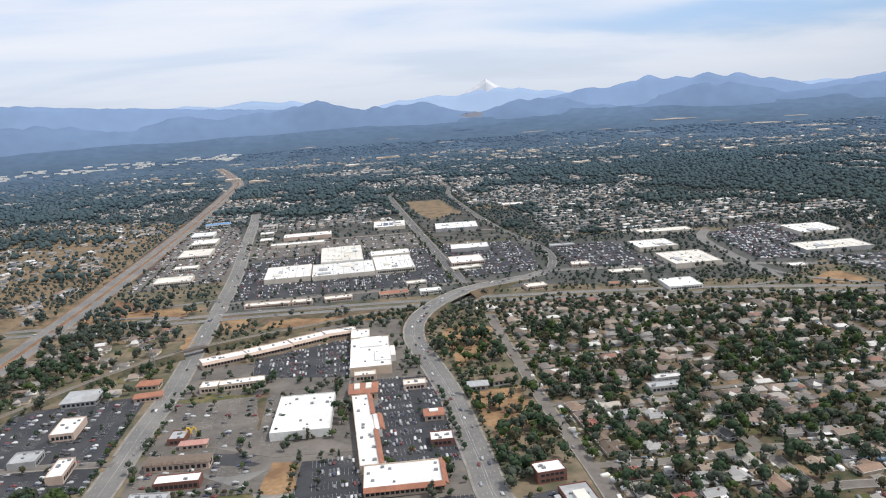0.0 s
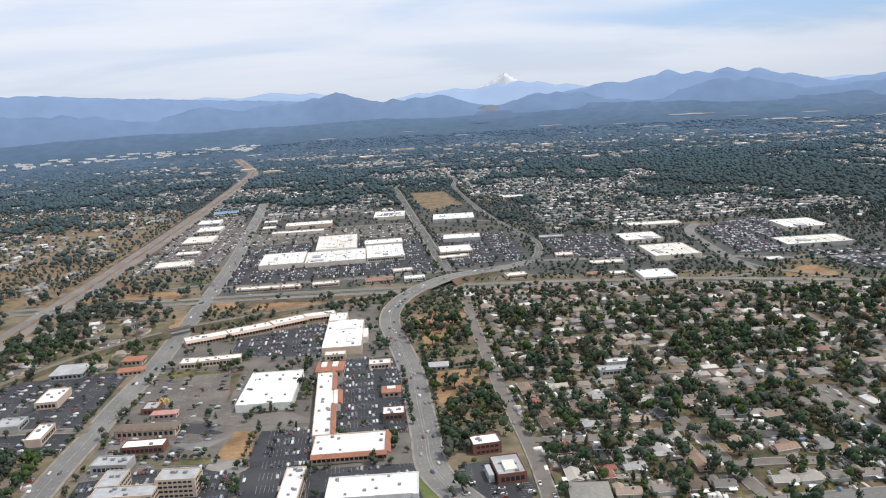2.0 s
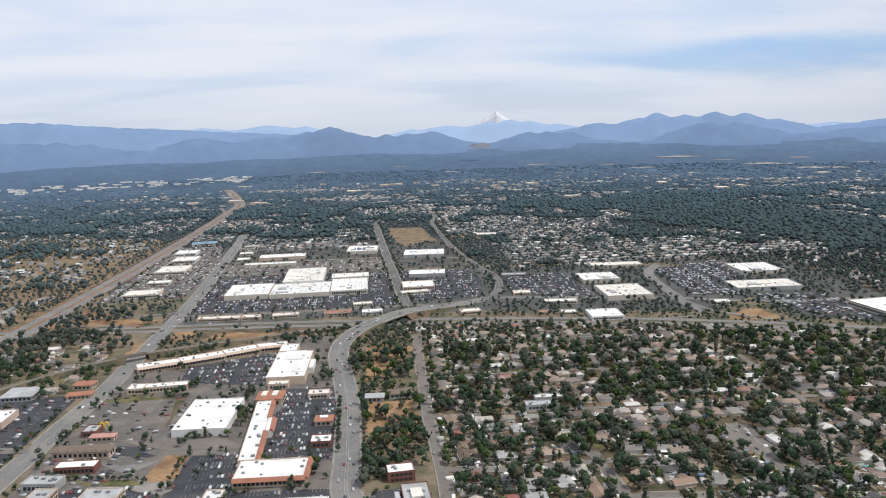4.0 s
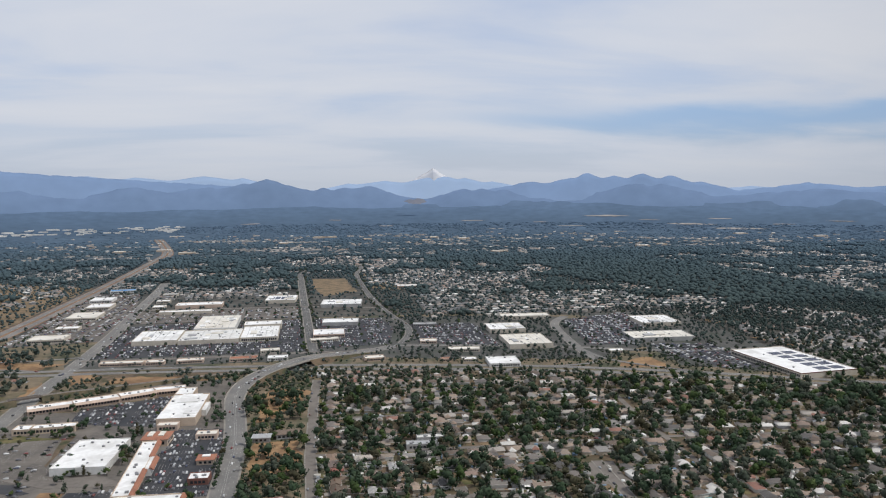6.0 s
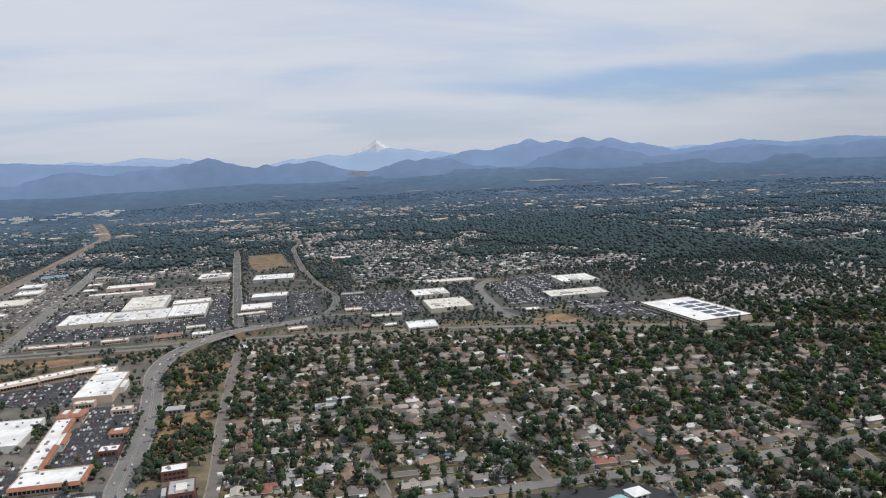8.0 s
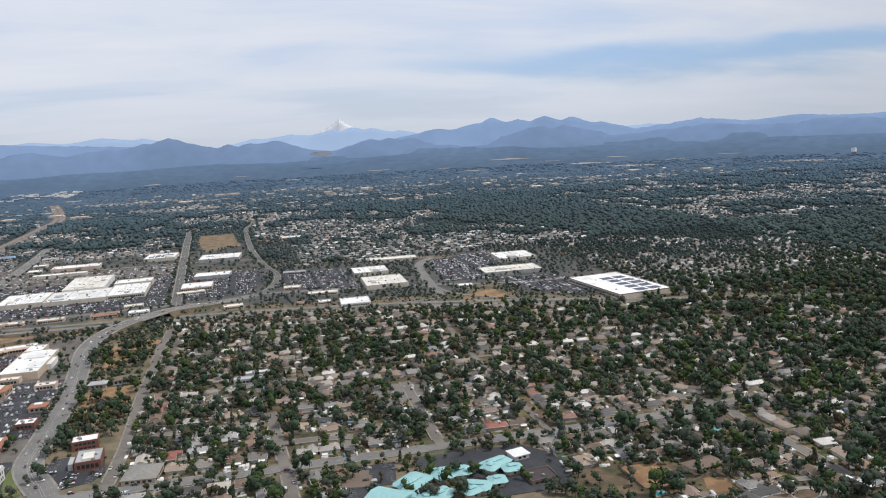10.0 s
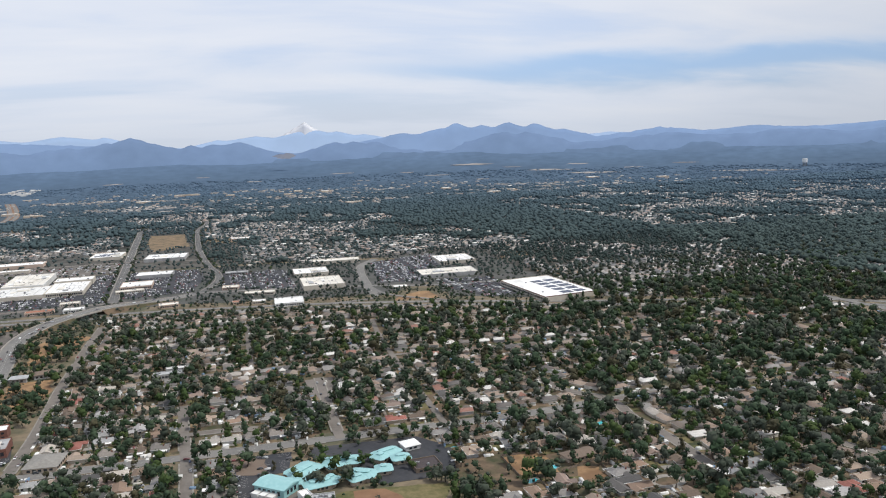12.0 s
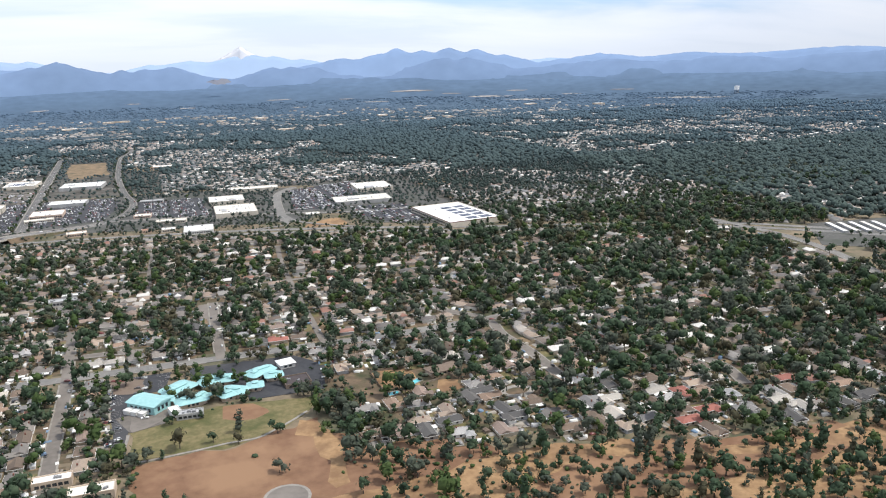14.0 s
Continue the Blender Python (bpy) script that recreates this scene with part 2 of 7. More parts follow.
M_WALLPINK = material("stucco_pink", (0.5, 0.38, 0.31), (0.58, 0.46, 0.38), 0.4, broad=(0.46, 0.36, 0.3), broad_scale=0.1)
M_WALLGREY = material("painted_wall_grey", (0.33, 0.33, 0.33), (0.42, 0.42, 0.41), 0.4, broad=(0.3, 0.3, 0.3), broad_scale=0.1)
M_BRICK = material("red_brick_wall", (0.15, 0.065, 0.05), (0.22, 0.1, 0.075), 1.2, broad=(0.17, 0.085, 0.07), broad_scale=0.2)
M_TILE = material("red_clay_tile", (0.29, 0.125, 0.08), (0.37, 0.175, 0.115), 0.7, broad=(0.27, 0.125, 0.085), broad_scale=0.1, bump=0.3)
M_BROWNROOF = material("brown_shingle", (0.13, 0.1, 0.08), (0.19, 0.145, 0.115), 0.6, broad=(0.16, 0.125, 0.1), broad_scale=0.1)
M_TEAL = material("turquoise_metal_roof", (0.22, 0.42, 0.43), (0.3, 0.5, 0.51), 0.3, rough=0.55, broad=(0.26, 0.46, 0.47), broad_scale=0.1)
M_BLUE = material("blue_metal_roof", (0.05, 0.2, 0.45), (0.08, 0.26, 0.52), 0.3, rough=0.5)
M_YELLOW = material("yellow_plastic", (0.8, 0.5, 0.02), (0.85, 0.56, 0.04), 1.0, rough=0.4)
M_GLASS = material("dark_glass", (0.02, 0.026, 0.032), (0.035, 0.04, 0.048), 0.3, rough=0.12, spec=0.6)
M_METAL = material("galvanised_metal", (0.2, 0.205, 0.215), (0.3, 0.305, 0.31), 1.0, rough=0.5, metal=0.4)
M_SOLAR = material("solar_panel", (0.012, 0.018, 0.05), (0.02, 0.03, 0.075), 0.8, rough=0.25, spec=0.5)
M_POOL = material("pool_water", (0.08, 0.45, 0.52), (0.12, 0.52, 0.58), 0.8, rough=0.1)
M_CONC = material("bridge_concrete", (0.33, 0.31, 0.28), (0.42, 0.4, 0.36), 0.4, broad=(0.28, 0.26, 0.24), broad_scale=0.1)
M_ROOFS_TOWN = material("town_house_shingle", (0.76, 0.75, 0.74), (1.0, 0.99, 0.98), 0.8, by="island",
                        spread=((0.165, 0.138, 0.118), (0.27, 0.228, 0.19), (0.115, 0.11, 0.108), (0.31, 0.25, 0.205), (0.19, 0.172, 0.16), (0.22, 0.172, 0.145), (0.37, 0.34, 0.31), (0.14, 0.112, 0.095), (0.27, 0.15, 0.12), (0.26, 0.25, 0.24), (0.29, 0.225, 0.185), (0.58, 0.565, 0.54), (0.135, 0.125, 0.12), (0.62, 0.61, 0.59)))
M_SIDING_TOWN = material("town_house_walls", (0.8, 0.8, 0.8), (1.0, 1.0, 1.0), 0.6, by="island", spread=((0.5, 0.44, 0.37), (0.58, 0.55, 0.5), (0.42, 0.36, 0.29), (0.38, 0.37, 0.36), (0.55, 0.46, 0.36), (0.62, 0.6, 0.56)))
# far roofs: tones greyed against the town's, haze put into the colour
M_ROOFS_FAR = material("hazed_house_shingle", (0.85, 0.85, 0.85), (1.05, 1.05, 1.05), 0.8, by="island",
                       spread=((0.15, 0.148, 0.148), (0.28, 0.25, 0.225), (0.13, 0.136, 0.147), (0.36, 0.31, 0.27), (0.18, 0.182, 0.187), (0.25, 0.215, 0.195), (0.4, 0.375, 0.35), (0.145, 0.14, 0.14), (0.27, 0.2, 0.17), (0.19, 0.2, 0.21), (0.6, 0.595, 0.58), (0.22, 0.215, 0.21)))
M_TRIM = material("white_trim", (0.68, 0.67, 0.65), (0.76, 0.75, 0.73), 0.8)
M_BARK = material("bark", (0.07, 0.055, 0.042), (0.12, 0.1, 0.08), 2.0, bump=0.4)
LEAF = ((0.048, 0.062, 0.043), (0.078, 0.085, 0.068), (0.054, 0.067, 0.05), (0.1, 0.1, 0.082), (0.064, 0.094, 0.042), (0.105, 0.096, 0.066), (0.08, 0.082, 0.066), (0.085, 0.115, 0.046), (0.045, 0.059, 0.042))
M_LEAF = material("foliage", (0.6, 0.62, 0.63), (1.3, 1.27, 1.2), 0.9, bump=0.25, rough=0.85, spread=LEAF, spec=0.1)
M_LEAF_MID = material("foliage_of_woods", (0.024, 0.04, 0.025), (0.058, 0.083, 0.05), 0.11, rough=0.9, broad=(0.036, 0.06, 0.033), broad_scale=0.045, spec=0.1, soft=0.13)
M_LEAF_GREY = material("grey_green_foliage", (0.039, 0.05, 0.038), (0.078, 0.09, 0.068), 0.13, rough=0.9, broad=(0.052, 0.064, 0.048), broad_scale=0.05, spec=0.1, soft=0.15)
M_LEAF_FRESH = material("fresh_green_foliage", (0.033, 0.054, 0.02), (0.072, 0.098, 0.036), 0.14, rough=0.9, broad=(0.043, 0.07, 0.025), broad_scale=0.05, spec=0.1, soft=0.15)
M_LEAF_OLIVE = material("olive_brown_foliage", (0.044, 0.043, 0.026), (0.082, 0.077, 0.047), 0.14, rough=0.9, broad=(0.056, 0.053, 0.033), broad_scale=0.05, spec=0.1, soft=0.15)
# copies of the foliage with haze put into the leaf colour, bluer farther out
M_LEAF_EDGE = hazed_material("hazed_outer_foliage", ((600, (0.05, 0.066, 0.053)), (1300, (0.056, 0.076, 0.069)), (2600, (0.068, 0.097, 0.104))), 0.07, 0.22, 0.05)
M_LEAF_FAR = hazed_material("hazed_far_foliage", ((1200, (0.053, 0.07, 0.063)), (2300, (0.063, 0.091, 0.102)), (3500, (0.082, 0.124, 0.165))), 0.04, 0.14)
M_LEAF_HAZE = hazed_material("hazed_plain_foliage", ((3000, (0.08, 0.12, 0.155)), (4100, (0.09, 0.137, 0.2))), 0.02, 0.08)
M_PINE = material("conifer_foliage", (0.75, 0.75, 0.78), (1.3, 1.3, 1.25), 0.6, bump=0.4, spread=((0.058, 0.078, 0.058), (0.075, 0.092, 0.07), (0.05, 0.068, 0.05)), spec=0.15)
M_CAR = material("car_paint", (0.98, 0.98, 0.98), (1, 1, 1), 1.0, rough=0.3, spec=0.5,
                 spread=((0.7, 0.7, 0.7), (0.5, 0.51, 0.52), (0.03, 0.03, 0.034), (0.72, 0.72, 0.7), (0.09, 0.1, 0.11), (0.3, 0.31, 0.33), (0.16, 0.03, 0.03), (0.05, 0.06, 0.1), (0.62, 0.63, 0.64), (0.06, 0.06, 0.065), (0.68, 0.68, 0.67), (0.2, 0.2, 0.2)))
M_CAR_FAR = material("far_car_paint", (0.98, 0.98, 0.98), (1, 1, 1), 1.0, rough=0.35, by="island", spec=0.5,
                     spread=((0.62, 0.62, 0.62), (0.38, 0.39, 0.4), (0.03, 0.03, 0.034), (0.1, 0.1, 0.11), (0.28, 0.29, 0.31), (0.45, 0.46, 0.47), (0.05, 0.06, 0.1), (0.06, 0.06, 0.065), (0.15, 0.04, 0.04), (0.2, 0.2, 0.21)))
M_RUBBER = material("tyre_rubber", (0.02, 0.02, 0.02), (0.03, 0.03, 0.03), 4.0)
# hill ranges: the blue is haze in the base colour, paler range by range
M_HILL = hazed_material("hazed_foothills", ((4350, (0.122, 0.182, 0.284)), (4600, (0.15, 0.217, 0.342))), 0.012, 0.06, even=0.8)
M_HILL2 = hazed_material("hazed_mountain_ridge", ((4460, (0.19, 0.272, 0.418)), (4690, (0.185, 0.268, 0.425))), 0.01, 0.05, even=0.8)
M_HILL3 = hazed_material("hazed_mountains", ((4540, (0.31, 0.41, 0.575)), (4740, (0.29, 0.39, 0.56))), 0.01, 0.03, even=0.8)
# snow dulled towards the sky's tone, haze included in its colour
M_SNOW = material("hazed_snow", (0.6, 0.605, 0.635), (0.66, 0.66, 0.675), 0.01, broad=(0.56, 0.58, 0.63), broad_scale=0.006, spec=0.0, rough=1.0)
# bare earth with the hills' blue haze mixed into its colour
M_SCAR = material("bare_hillside", (0.235, 0.25, 0.295), (0.27, 0.275, 0.315), 0.02, broad=(0.2, 0.225, 0.285), broad_scale=0.02, spec=0.0)


# ---- mesh helpers ----
def part(name, bm, mat, parent=None, label=""):
    me = bpy.data.meshes.new(name)
    bm.to_mesh(me)
    bm.free()
    me.materials.append(mat)
    ob = new(name, me)
    ob.parent = parent
    if label:
        ob["label"] = label
    return ob


def soup(name, verts, faces, mat, parent=None, label=""):
    """A mesh object from arrays of corners and of triangles or quads."""
    me = bpy.data.meshes.new(name)
    verts, faces = np.asarray(verts, dtype=np.float32), np.asarray(faces, dtype=np.int32)
    k = faces.shape[1]
    me.vertices.add(len(verts)); me.vertices.foreach_set("co", verts.ravel())
    me.loops.add(faces.size); me.loops.foreach_set("vertex_index", faces.ravel())
    me.polygons.add(len(faces)); me.polygons.foreach_set("loop_start", np.arange(0, faces.size, k, dtype=np.int32))
    me.update(calc_edges=True)
    me.materials.append(mat)
    ob = new(name, me)
    ob.parent = parent
    if label:
        ob["label"] = label
    return ob


def box(bm, x0, x1, y0, y1, z0, z1, bevel=0.0):
    vs = [bm.verts.new(p) for p in ((x0, y0, z0), (x1, y0, z0), (x1, y1, z0), (x0, y1, z0), (x0, y0, z1), (x1, y0, z1), (x1, y1, z1), (x0, y1, z1))]
    fs = [bm.faces.new([vs[i] for i in q]) for q in ((3, 2, 1, 0), (4, 5, 6, 7), (0, 1, 5, 4), (1, 2, 6, 5), (2, 3, 7, 6), (3, 0, 4, 7))]
    if bevel:
        bmesh.ops.bevel(bm, geom=list({e for f in fs for e in f.edges}), offset=bevel, segments=1, affect="EDGES")
    return vs


def boxed(*a, **k):
    bm = bmesh.new()
    box(bm, *a, **k)
    return bm


def hip_roof(bm, w, d, z, rise, over=0.6, gable=False, cx=0.0, cy=0.0, thick=0.25):
    """A hip or gable roof on a w by d rectangle, its ridge along the longer side."""
    a, b = w / 2 + over, d / 2 + over
    if a >= b:
        r = a - (0 if gable else b)
        top = ((-r, 0), (r, 0))
    else:
        r = b - (0 if gable else a)
        top = ((0, -r), (0, r))
    low = [(-a, -b), (a, -b), (a, b), (-a, b)]
    v0 = [bm.verts.new((cx + x, cy + y, z - thick)) for x, y in low]
    v1 = [bm.verts.new((cx + x, cy + y, z)) for x, y in low]
    t = [bm.verts.new((cx + x, cy + y, z + rise)) for x, y in top]
    bm.faces.new(v0[::-1])
    for i in range(4):
        bm.faces.new((v0[i], v0[(i + 1) % 4], v1[(i + 1) % 4], v1[i]))
    if a >= b:
        bm.faces.new((v1[0], v1[1], t[1], t[0])); bm.faces.new((v1[2], v1[3], t[0], t[1]))
        bm.faces.new((v1[1], v1[2], t[1])); bm.faces.new((v1[3], v1[0], t[0]))
    else:
        bm.faces.new((v1[1], v1[2], t[1], t[0])); bm.faces.new((v1[3], v1[0], t[0], t[1]))
        bm.faces.new((v1[0], v1[1], t[0])); bm.faces.new((v1[2], v1[3], t[1]))


# ---- what is taken: a plan of the ground in two-metre cells ----
GX, GY, GW, GH, CELL = -760.0, -160.0, 1180, 1480, 2.0
taken = np.zeros((GH, GW), dtype=bool)
gx, gy = np.meshgrid(GX + (np.arange(GW) + 0.5) * CELL, GY + (np.arange(GH) + 0.5) * CELL)


built = np.zeros((GH, GW), dtype=bool)


def claim(cx, cy, w, d, rot=0.0, edge=1.0, solid=False):
    r = math.hypot(w, d) / 2 + edge + CELL
    i0, i1 = max(0, int((cx - r - GX) / CELL)), min(GW, int((cx + r - GX) / CELL) + 1)
    j0, j1 = max(0, int((cy - r - GY) / CELL)), min(GH, int((cy + r - GY) / CELL) + 1)
    if i0 >= i1 or j0 >= j1:
        return
    c, s = math.cos(radians(rot)), math.sin(radians(rot))
    X, Y = gx[j0:j1, i0:i1] - cx, gy[j0:j1, i0:i1] - cy
    hit = (abs(X * c + Y * s) < w / 2 + edge) & (abs(-X * s + Y * c) < d / 2 + edge)
    taken[j0:j1, i0:i1] |= hit
    if solid:
        built[j0:j1, i0:i1] |= hit


def claim_line(pts, width):
    for (x0, y0), (x1, y1) in zip(pts, pts[1:]):
        n = math.hypot(x1 - x0, y1 - y0)
        claim((x0 + x1) / 2, (y0 + y1) / 2, n + width * 0.6, width, math.degrees(math.atan2(y1 - y0, x1 - x0)), 0)


def is_taken(x, y, taken=taken):
    i, j = ((np.asarray(x) - GX) / CELL).astype(int), ((np.asarray(y) - GY) / CELL).astype(int)
    ok = (i >= 0) & (i < GW) & (j >= 0) & (j < GH)
    return np.where(ok, taken[np.clip(j, 0, GH - 1), np.clip(i, 0, GW - 1)], False)


def inside(poly, x, y):
    x, y = np.asarray(x, float), np.asarray(y, float)
    r = np.zeros(x.shape, bool)
    for (x0, y0), (x1, y1) in zip(poly, poly[1:] + poly[:1]):
        if y0 != y1:
            r ^= ((y0 > y) != (y1 > y)) & (x < (x1 - x0) * (y - y0) / (y1 - y0) + x0)
    return r


def claim_poly(poly):
    taken[inside(poly, gx, gy)] = True


def smooth(pts, step=8.0):
    """A rounded line through the points (Catmull-Rom), in about even steps. Points have two or three numbers."""
    p = [Vector((*q, 0.0)) if len(q) == 2 else Vector(q) for q in pts]
    p = [p[0] * 2 - p[1], *p, p[-1] * 2 - p[-2]]
    out = []
    for a, b, c, d in zip(p, p[1:], p[2:], p[3:]):
        n = max(1, int((c - b).length / step))
        for k in range(n):
            t = k / n
            out.append(0.5 * (2 * b + (c - a) * t + (2 * a - 5 * b + 4 * c - d) * t * t + (3 * b - a - 3 * c + d) * t ** 3))
    return out + [p[-2]]


def sides(line, off):
    """The line moved sideways by off, to its right."""
    out = []
    for i, q in enumerate(line):
        d = line[min(i + 1, len(line) - 1)] - line[max(i - 1, 0)]
        out.append(q + Vector((d.y, -d.x, 0)).normalized() * off)
    return out


def ribbon(bm, line, left, right, z, thick=0.0):
    """A strip between two offsets of a line, z above it; with thick it gets a kerb's height below."""
    A, B = sides(line, left), sides(line, right)
    va, vb = [bm.verts.new(q + Vector((0, 0, z))) for q in A], [bm.verts.new(q + Vector((0, 0, z))) for q in B]
    for i in range(len(line) - 1):
        bm.faces.new((va[i], vb[i], vb[i + 1], va[i + 1]))
    if thick:
        wa, wb = [bm.verts.new(q + Vector((0, 0, z - thick))) for q in A], [bm.verts.new(q + Vector((0, 0, z - thick))) for q in B]
        for i in range(len(line) - 1):
            bm.faces.new((wa[i], va[i], va[i + 1], wa[i + 1]))
            bm.faces.new((vb[i], wb[i], wb[i + 1], vb[i + 1]))


def dashes(bm, line, off, width, z, on=3.0, gap=9.0):
    """Painted dashes along a line; gap 0 gives one unbroken stripe."""
    q = sides(line, off)
    if not gap:
        return ribbon(bm, q, -width / 2, width / 2, z)
    run = 0.0
    for a, b in zip(q, q[1:]):
        n = (b - a).length
        d = (b - a) / max(n, 1e-6)
        s = Vector((d.y, -d.x, 0)) * width / 2
        t = -run % (on + gap)
        while t < n:
            p, e = a + d * t, a + d * min(t + on, n)
            bm.faces.new([bm.verts.new(v + Vector((0, 0, z))) for v in (p - s, p + s, e + s, e - s)])
            t += on + gap
        run += n


def patch(name, poly, z, mat, label, category, step=0):
    """A flat piece of ground cover with a slightly wavering edge."""
    bm = bmesh.new()
    pts = []
    for (x0, y0), (x1, y1) in zip(poly, poly[1:] + poly[:1]):
        n = max(1, int(math.hypot(x1 - x0, y1 - y0) / step)) if step else 1
        for k in range(n):
            x, y = x0 + (x1 - x0) * k / n, y0 + (y1 - y0) * k / n
            if step:
                x += step * 0.45 * noise.noise((x * 0.06, y * 0.06, 3.1)) * 2
                y += step * 0.45 * noise.noise((x * 0.06, y * 0.06, 9.7)) * 2
            pts.append((x, y))
    lo = [bm.verts.new((x, y, -0.3)) for x, y in pts]
    hi = [bm.verts.new((x, y, z)) for x, y in pts]
    bm.faces.new(hi)
    for i in range(len(pts)):
        j = (i + 1) % len(pts)
        bm.faces.new((lo[i], lo[j], hi[j], hi[i]))
    bmesh.ops.recalc_face_normals(bm, faces=bm.faces)
    ob = part(name, bm, mat)
    return tagged(ob, label, category, kind="structure")


# ---- ground and distance ----
CX, CY = 180.0, -140.0


def ring_sheet(radii, height, az0=-180.0, az1=180.0, steps=360):
    """A sheet in rings round the middle of the flight: height(azimuth, radius) in metres."""
    closed = az1 - az0 >= 360
    n = steps if closed else steps + 1
    az = [az0 + (az1 - az0) * i / steps for i in range(n)]
    verts = [(CX + r * math.sin(radians(a)), CY + r * math.cos(radians(a)), height(a, r)) for r in radii for a in az]
    faces = []
    for k in range(len(radii) - 1):
        for i in range(n if closed else n - 1):
            j = (i + 1) % n
            faces.append((k * n + i, k * n + j, (k + 1) * n + j, (k + 1) * n + i))
    return verts, faces


def rough(a, b, s=1.0):
    return noise.fractal((a * s, b * s, 5.5), 1.0, 2.1, 5)


# the near ground, flat, and the plain round it, raised far off to fit the camera's view below the foothills
soup("ground", *ring_sheet([0.5, 200, 500, 900, 1450], lambda a, r: 0.0, steps=120), M_GROUND)
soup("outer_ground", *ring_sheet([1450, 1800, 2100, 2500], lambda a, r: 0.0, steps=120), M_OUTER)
tagged(bpy.data.objects["outer_ground"], "greyish ground under the outer quarters", "ground", kind="structure")
tagged(bpy.data.objects["ground"], "dry tan and olive ground under the town", "ground", kind="structure")


def plain(a, r):
    t = max(0.0, (r - 3700) / 800)
    return -0.02 if t <= 0 else (112 + 14 * rough(a * 0.12, 1.0)) * t ** 1.5


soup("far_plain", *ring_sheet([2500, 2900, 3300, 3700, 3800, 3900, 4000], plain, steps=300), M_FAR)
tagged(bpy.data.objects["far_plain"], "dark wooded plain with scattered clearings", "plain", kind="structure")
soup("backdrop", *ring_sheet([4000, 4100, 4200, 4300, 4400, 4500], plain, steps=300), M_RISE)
tagged(bpy.data.objects["backdrop"], "dark wooded plain painted hazier blue towards the hills", "plain", kind="structure")


def crest_of(a, peaks, floor, blend=0.05):
    """The skyline of a range, in degrees above eye level: peaks of (azimuth, height, half width), the highest counting, softly joined."""
    v = [h - 0.6 * (abs(a - mid) / (1.4 * wide)) ** 1.1 for mid, h, wide in peaks] + [floor]
    top = max(v)
    return top + blend * math.log(sum(math.exp((q - top) / blend) for q in v))


FRONT_PEAKS = ((-27, 0.2, 5), (-21, -0.16, 3.6), (-12.2, -0.14, 2.0), (-8.4, -0.27, 1.8), (-7.4, -0.2, 1.5), (-4.9, 0.02, 1.9), (-3.3, 0.42, 1.0), (-1.7, -0.1, 1.7), (0.7, -0.27, 1.0), (2.2, -0.37, 1.8),
               (3.8, -0.15, 1.4), (10.9, -0.45, 1.5), (12.3, -0.38, 1.4), (13.6, -0.55, 1.6), (23.3, -0.16, 1.9), (25.0, -0.2, 1.7), (35, -0.62, 5), (43, -0.6, 6), (55, -0.4, 8))
MID_PEAKS = ((-30, 1.5, 7), (-23, 1.2, 4.2), (-19.5, 0.8, 3.2), (16, 0.04, 2.4), (18.8, 0.28, 1.9), (19.9, 0.63, 0.9), (21.8, 0.44, 1.4), (23.7, 0.55, 1.2), (25.6, 0.4, 1.1), (27.6, -0.04, 1.6), (34.5, -0.2, 3.6), (41, -0.27, 5), (50, -0.2, 8), (63, 0.0, 9))
BACK_PEAKS = ((-30, 0.6, 8), (-15, 0.55, 3.4), (-12, 0.45, 3.5), (-7.5, 0.53, 3.0), (-5, 0.38, 1.6), (2.5, -0.05, 1.8), (5.2, 0.12, 2.6), (8.3, 0.32, 1.8), (9.6, 0.4, 1.4), (11, 0.26, 1.7), (13, 0.0, 2.2), (31, -0.45, 4), (50, -0.3, 9))


def el_front(a):
    return crest_of(a, FRONT_PEAKS, -1.15) - 0.05 + 0.1 * rough(a * 1.0, 2.0) + 0.03 * rough(a * 5.0, 8.0)


def el_mid(a):
    return crest_of(a, MID_PEAKS, -1.0) - 0.06 + 0.06 * rough(a * 1.4, 7.0) + 0.03 * rough(a * 5.0, 3.0)


def el_back(a):
    return crest_of(a, BACK_PEAKS, -0.6) + 0.04 * rough(a * 0.9, 4.0)


def hills(name, crest, r_foot, r_top, mat, label, az0=-60, az1=75):
    def height(a, r):
        top = 247 + r_top * math.tan(radians(crest(a)))
        t = (r - r_foot) / (r_top - r_foot)
        if t > 1:
            return top * (1 - 0.5 * (t - 1) * 6)
        return -5 + (top + 5) * t ** 0.8 * (1 + 0.16 * rough(a * 0.5, r * 0.004) * t * (1 - t) * 2)
    radii = [r_foot + (r_top - r_foot) * k / 10 for k in range(11)] + [r_top + (r_top - r_foot) * 0.2]
    ob = soup(name, *ring_sheet(radii, height, az0, az1, 540), mat)
    return tagged(ob, label, "hills", kind="structure")


def el_low(a):        # low wooded swells before the hills
    return -1.62 + 0.35 * rough(a * 0.25, 9.0) + 0.1 * rough(a * 1.1, 3.0)


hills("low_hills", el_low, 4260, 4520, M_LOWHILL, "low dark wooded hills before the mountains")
hills("foothills", el_front, 4350, 4600, M_HILL, "wooded foothills with dark blue haze in their colour")
hills("mountain_ridge", el_mid, 4470, 4680, M_HILL2, "long mountain ridge with two summits, painted hazy blue")
hills("far_mountains", el_back, 4560, 4730, M_HILL3, "faint mountains on the skyline, painted pale hazy blue")


def el_snow(a):
    return crest_of(a, ((8.7, 1.02, 0.62), (8.0, 0.55, 0.8), (9.5, 0.45, 0.8)), -0.2) + 0.03 * rough(a * 3.0, 1.0)


hills("snow_mountain", el_snow, 4640, 4750, M_SNOW, "snow-covered peak showing pale over the skyline", 6.2, 11.2)

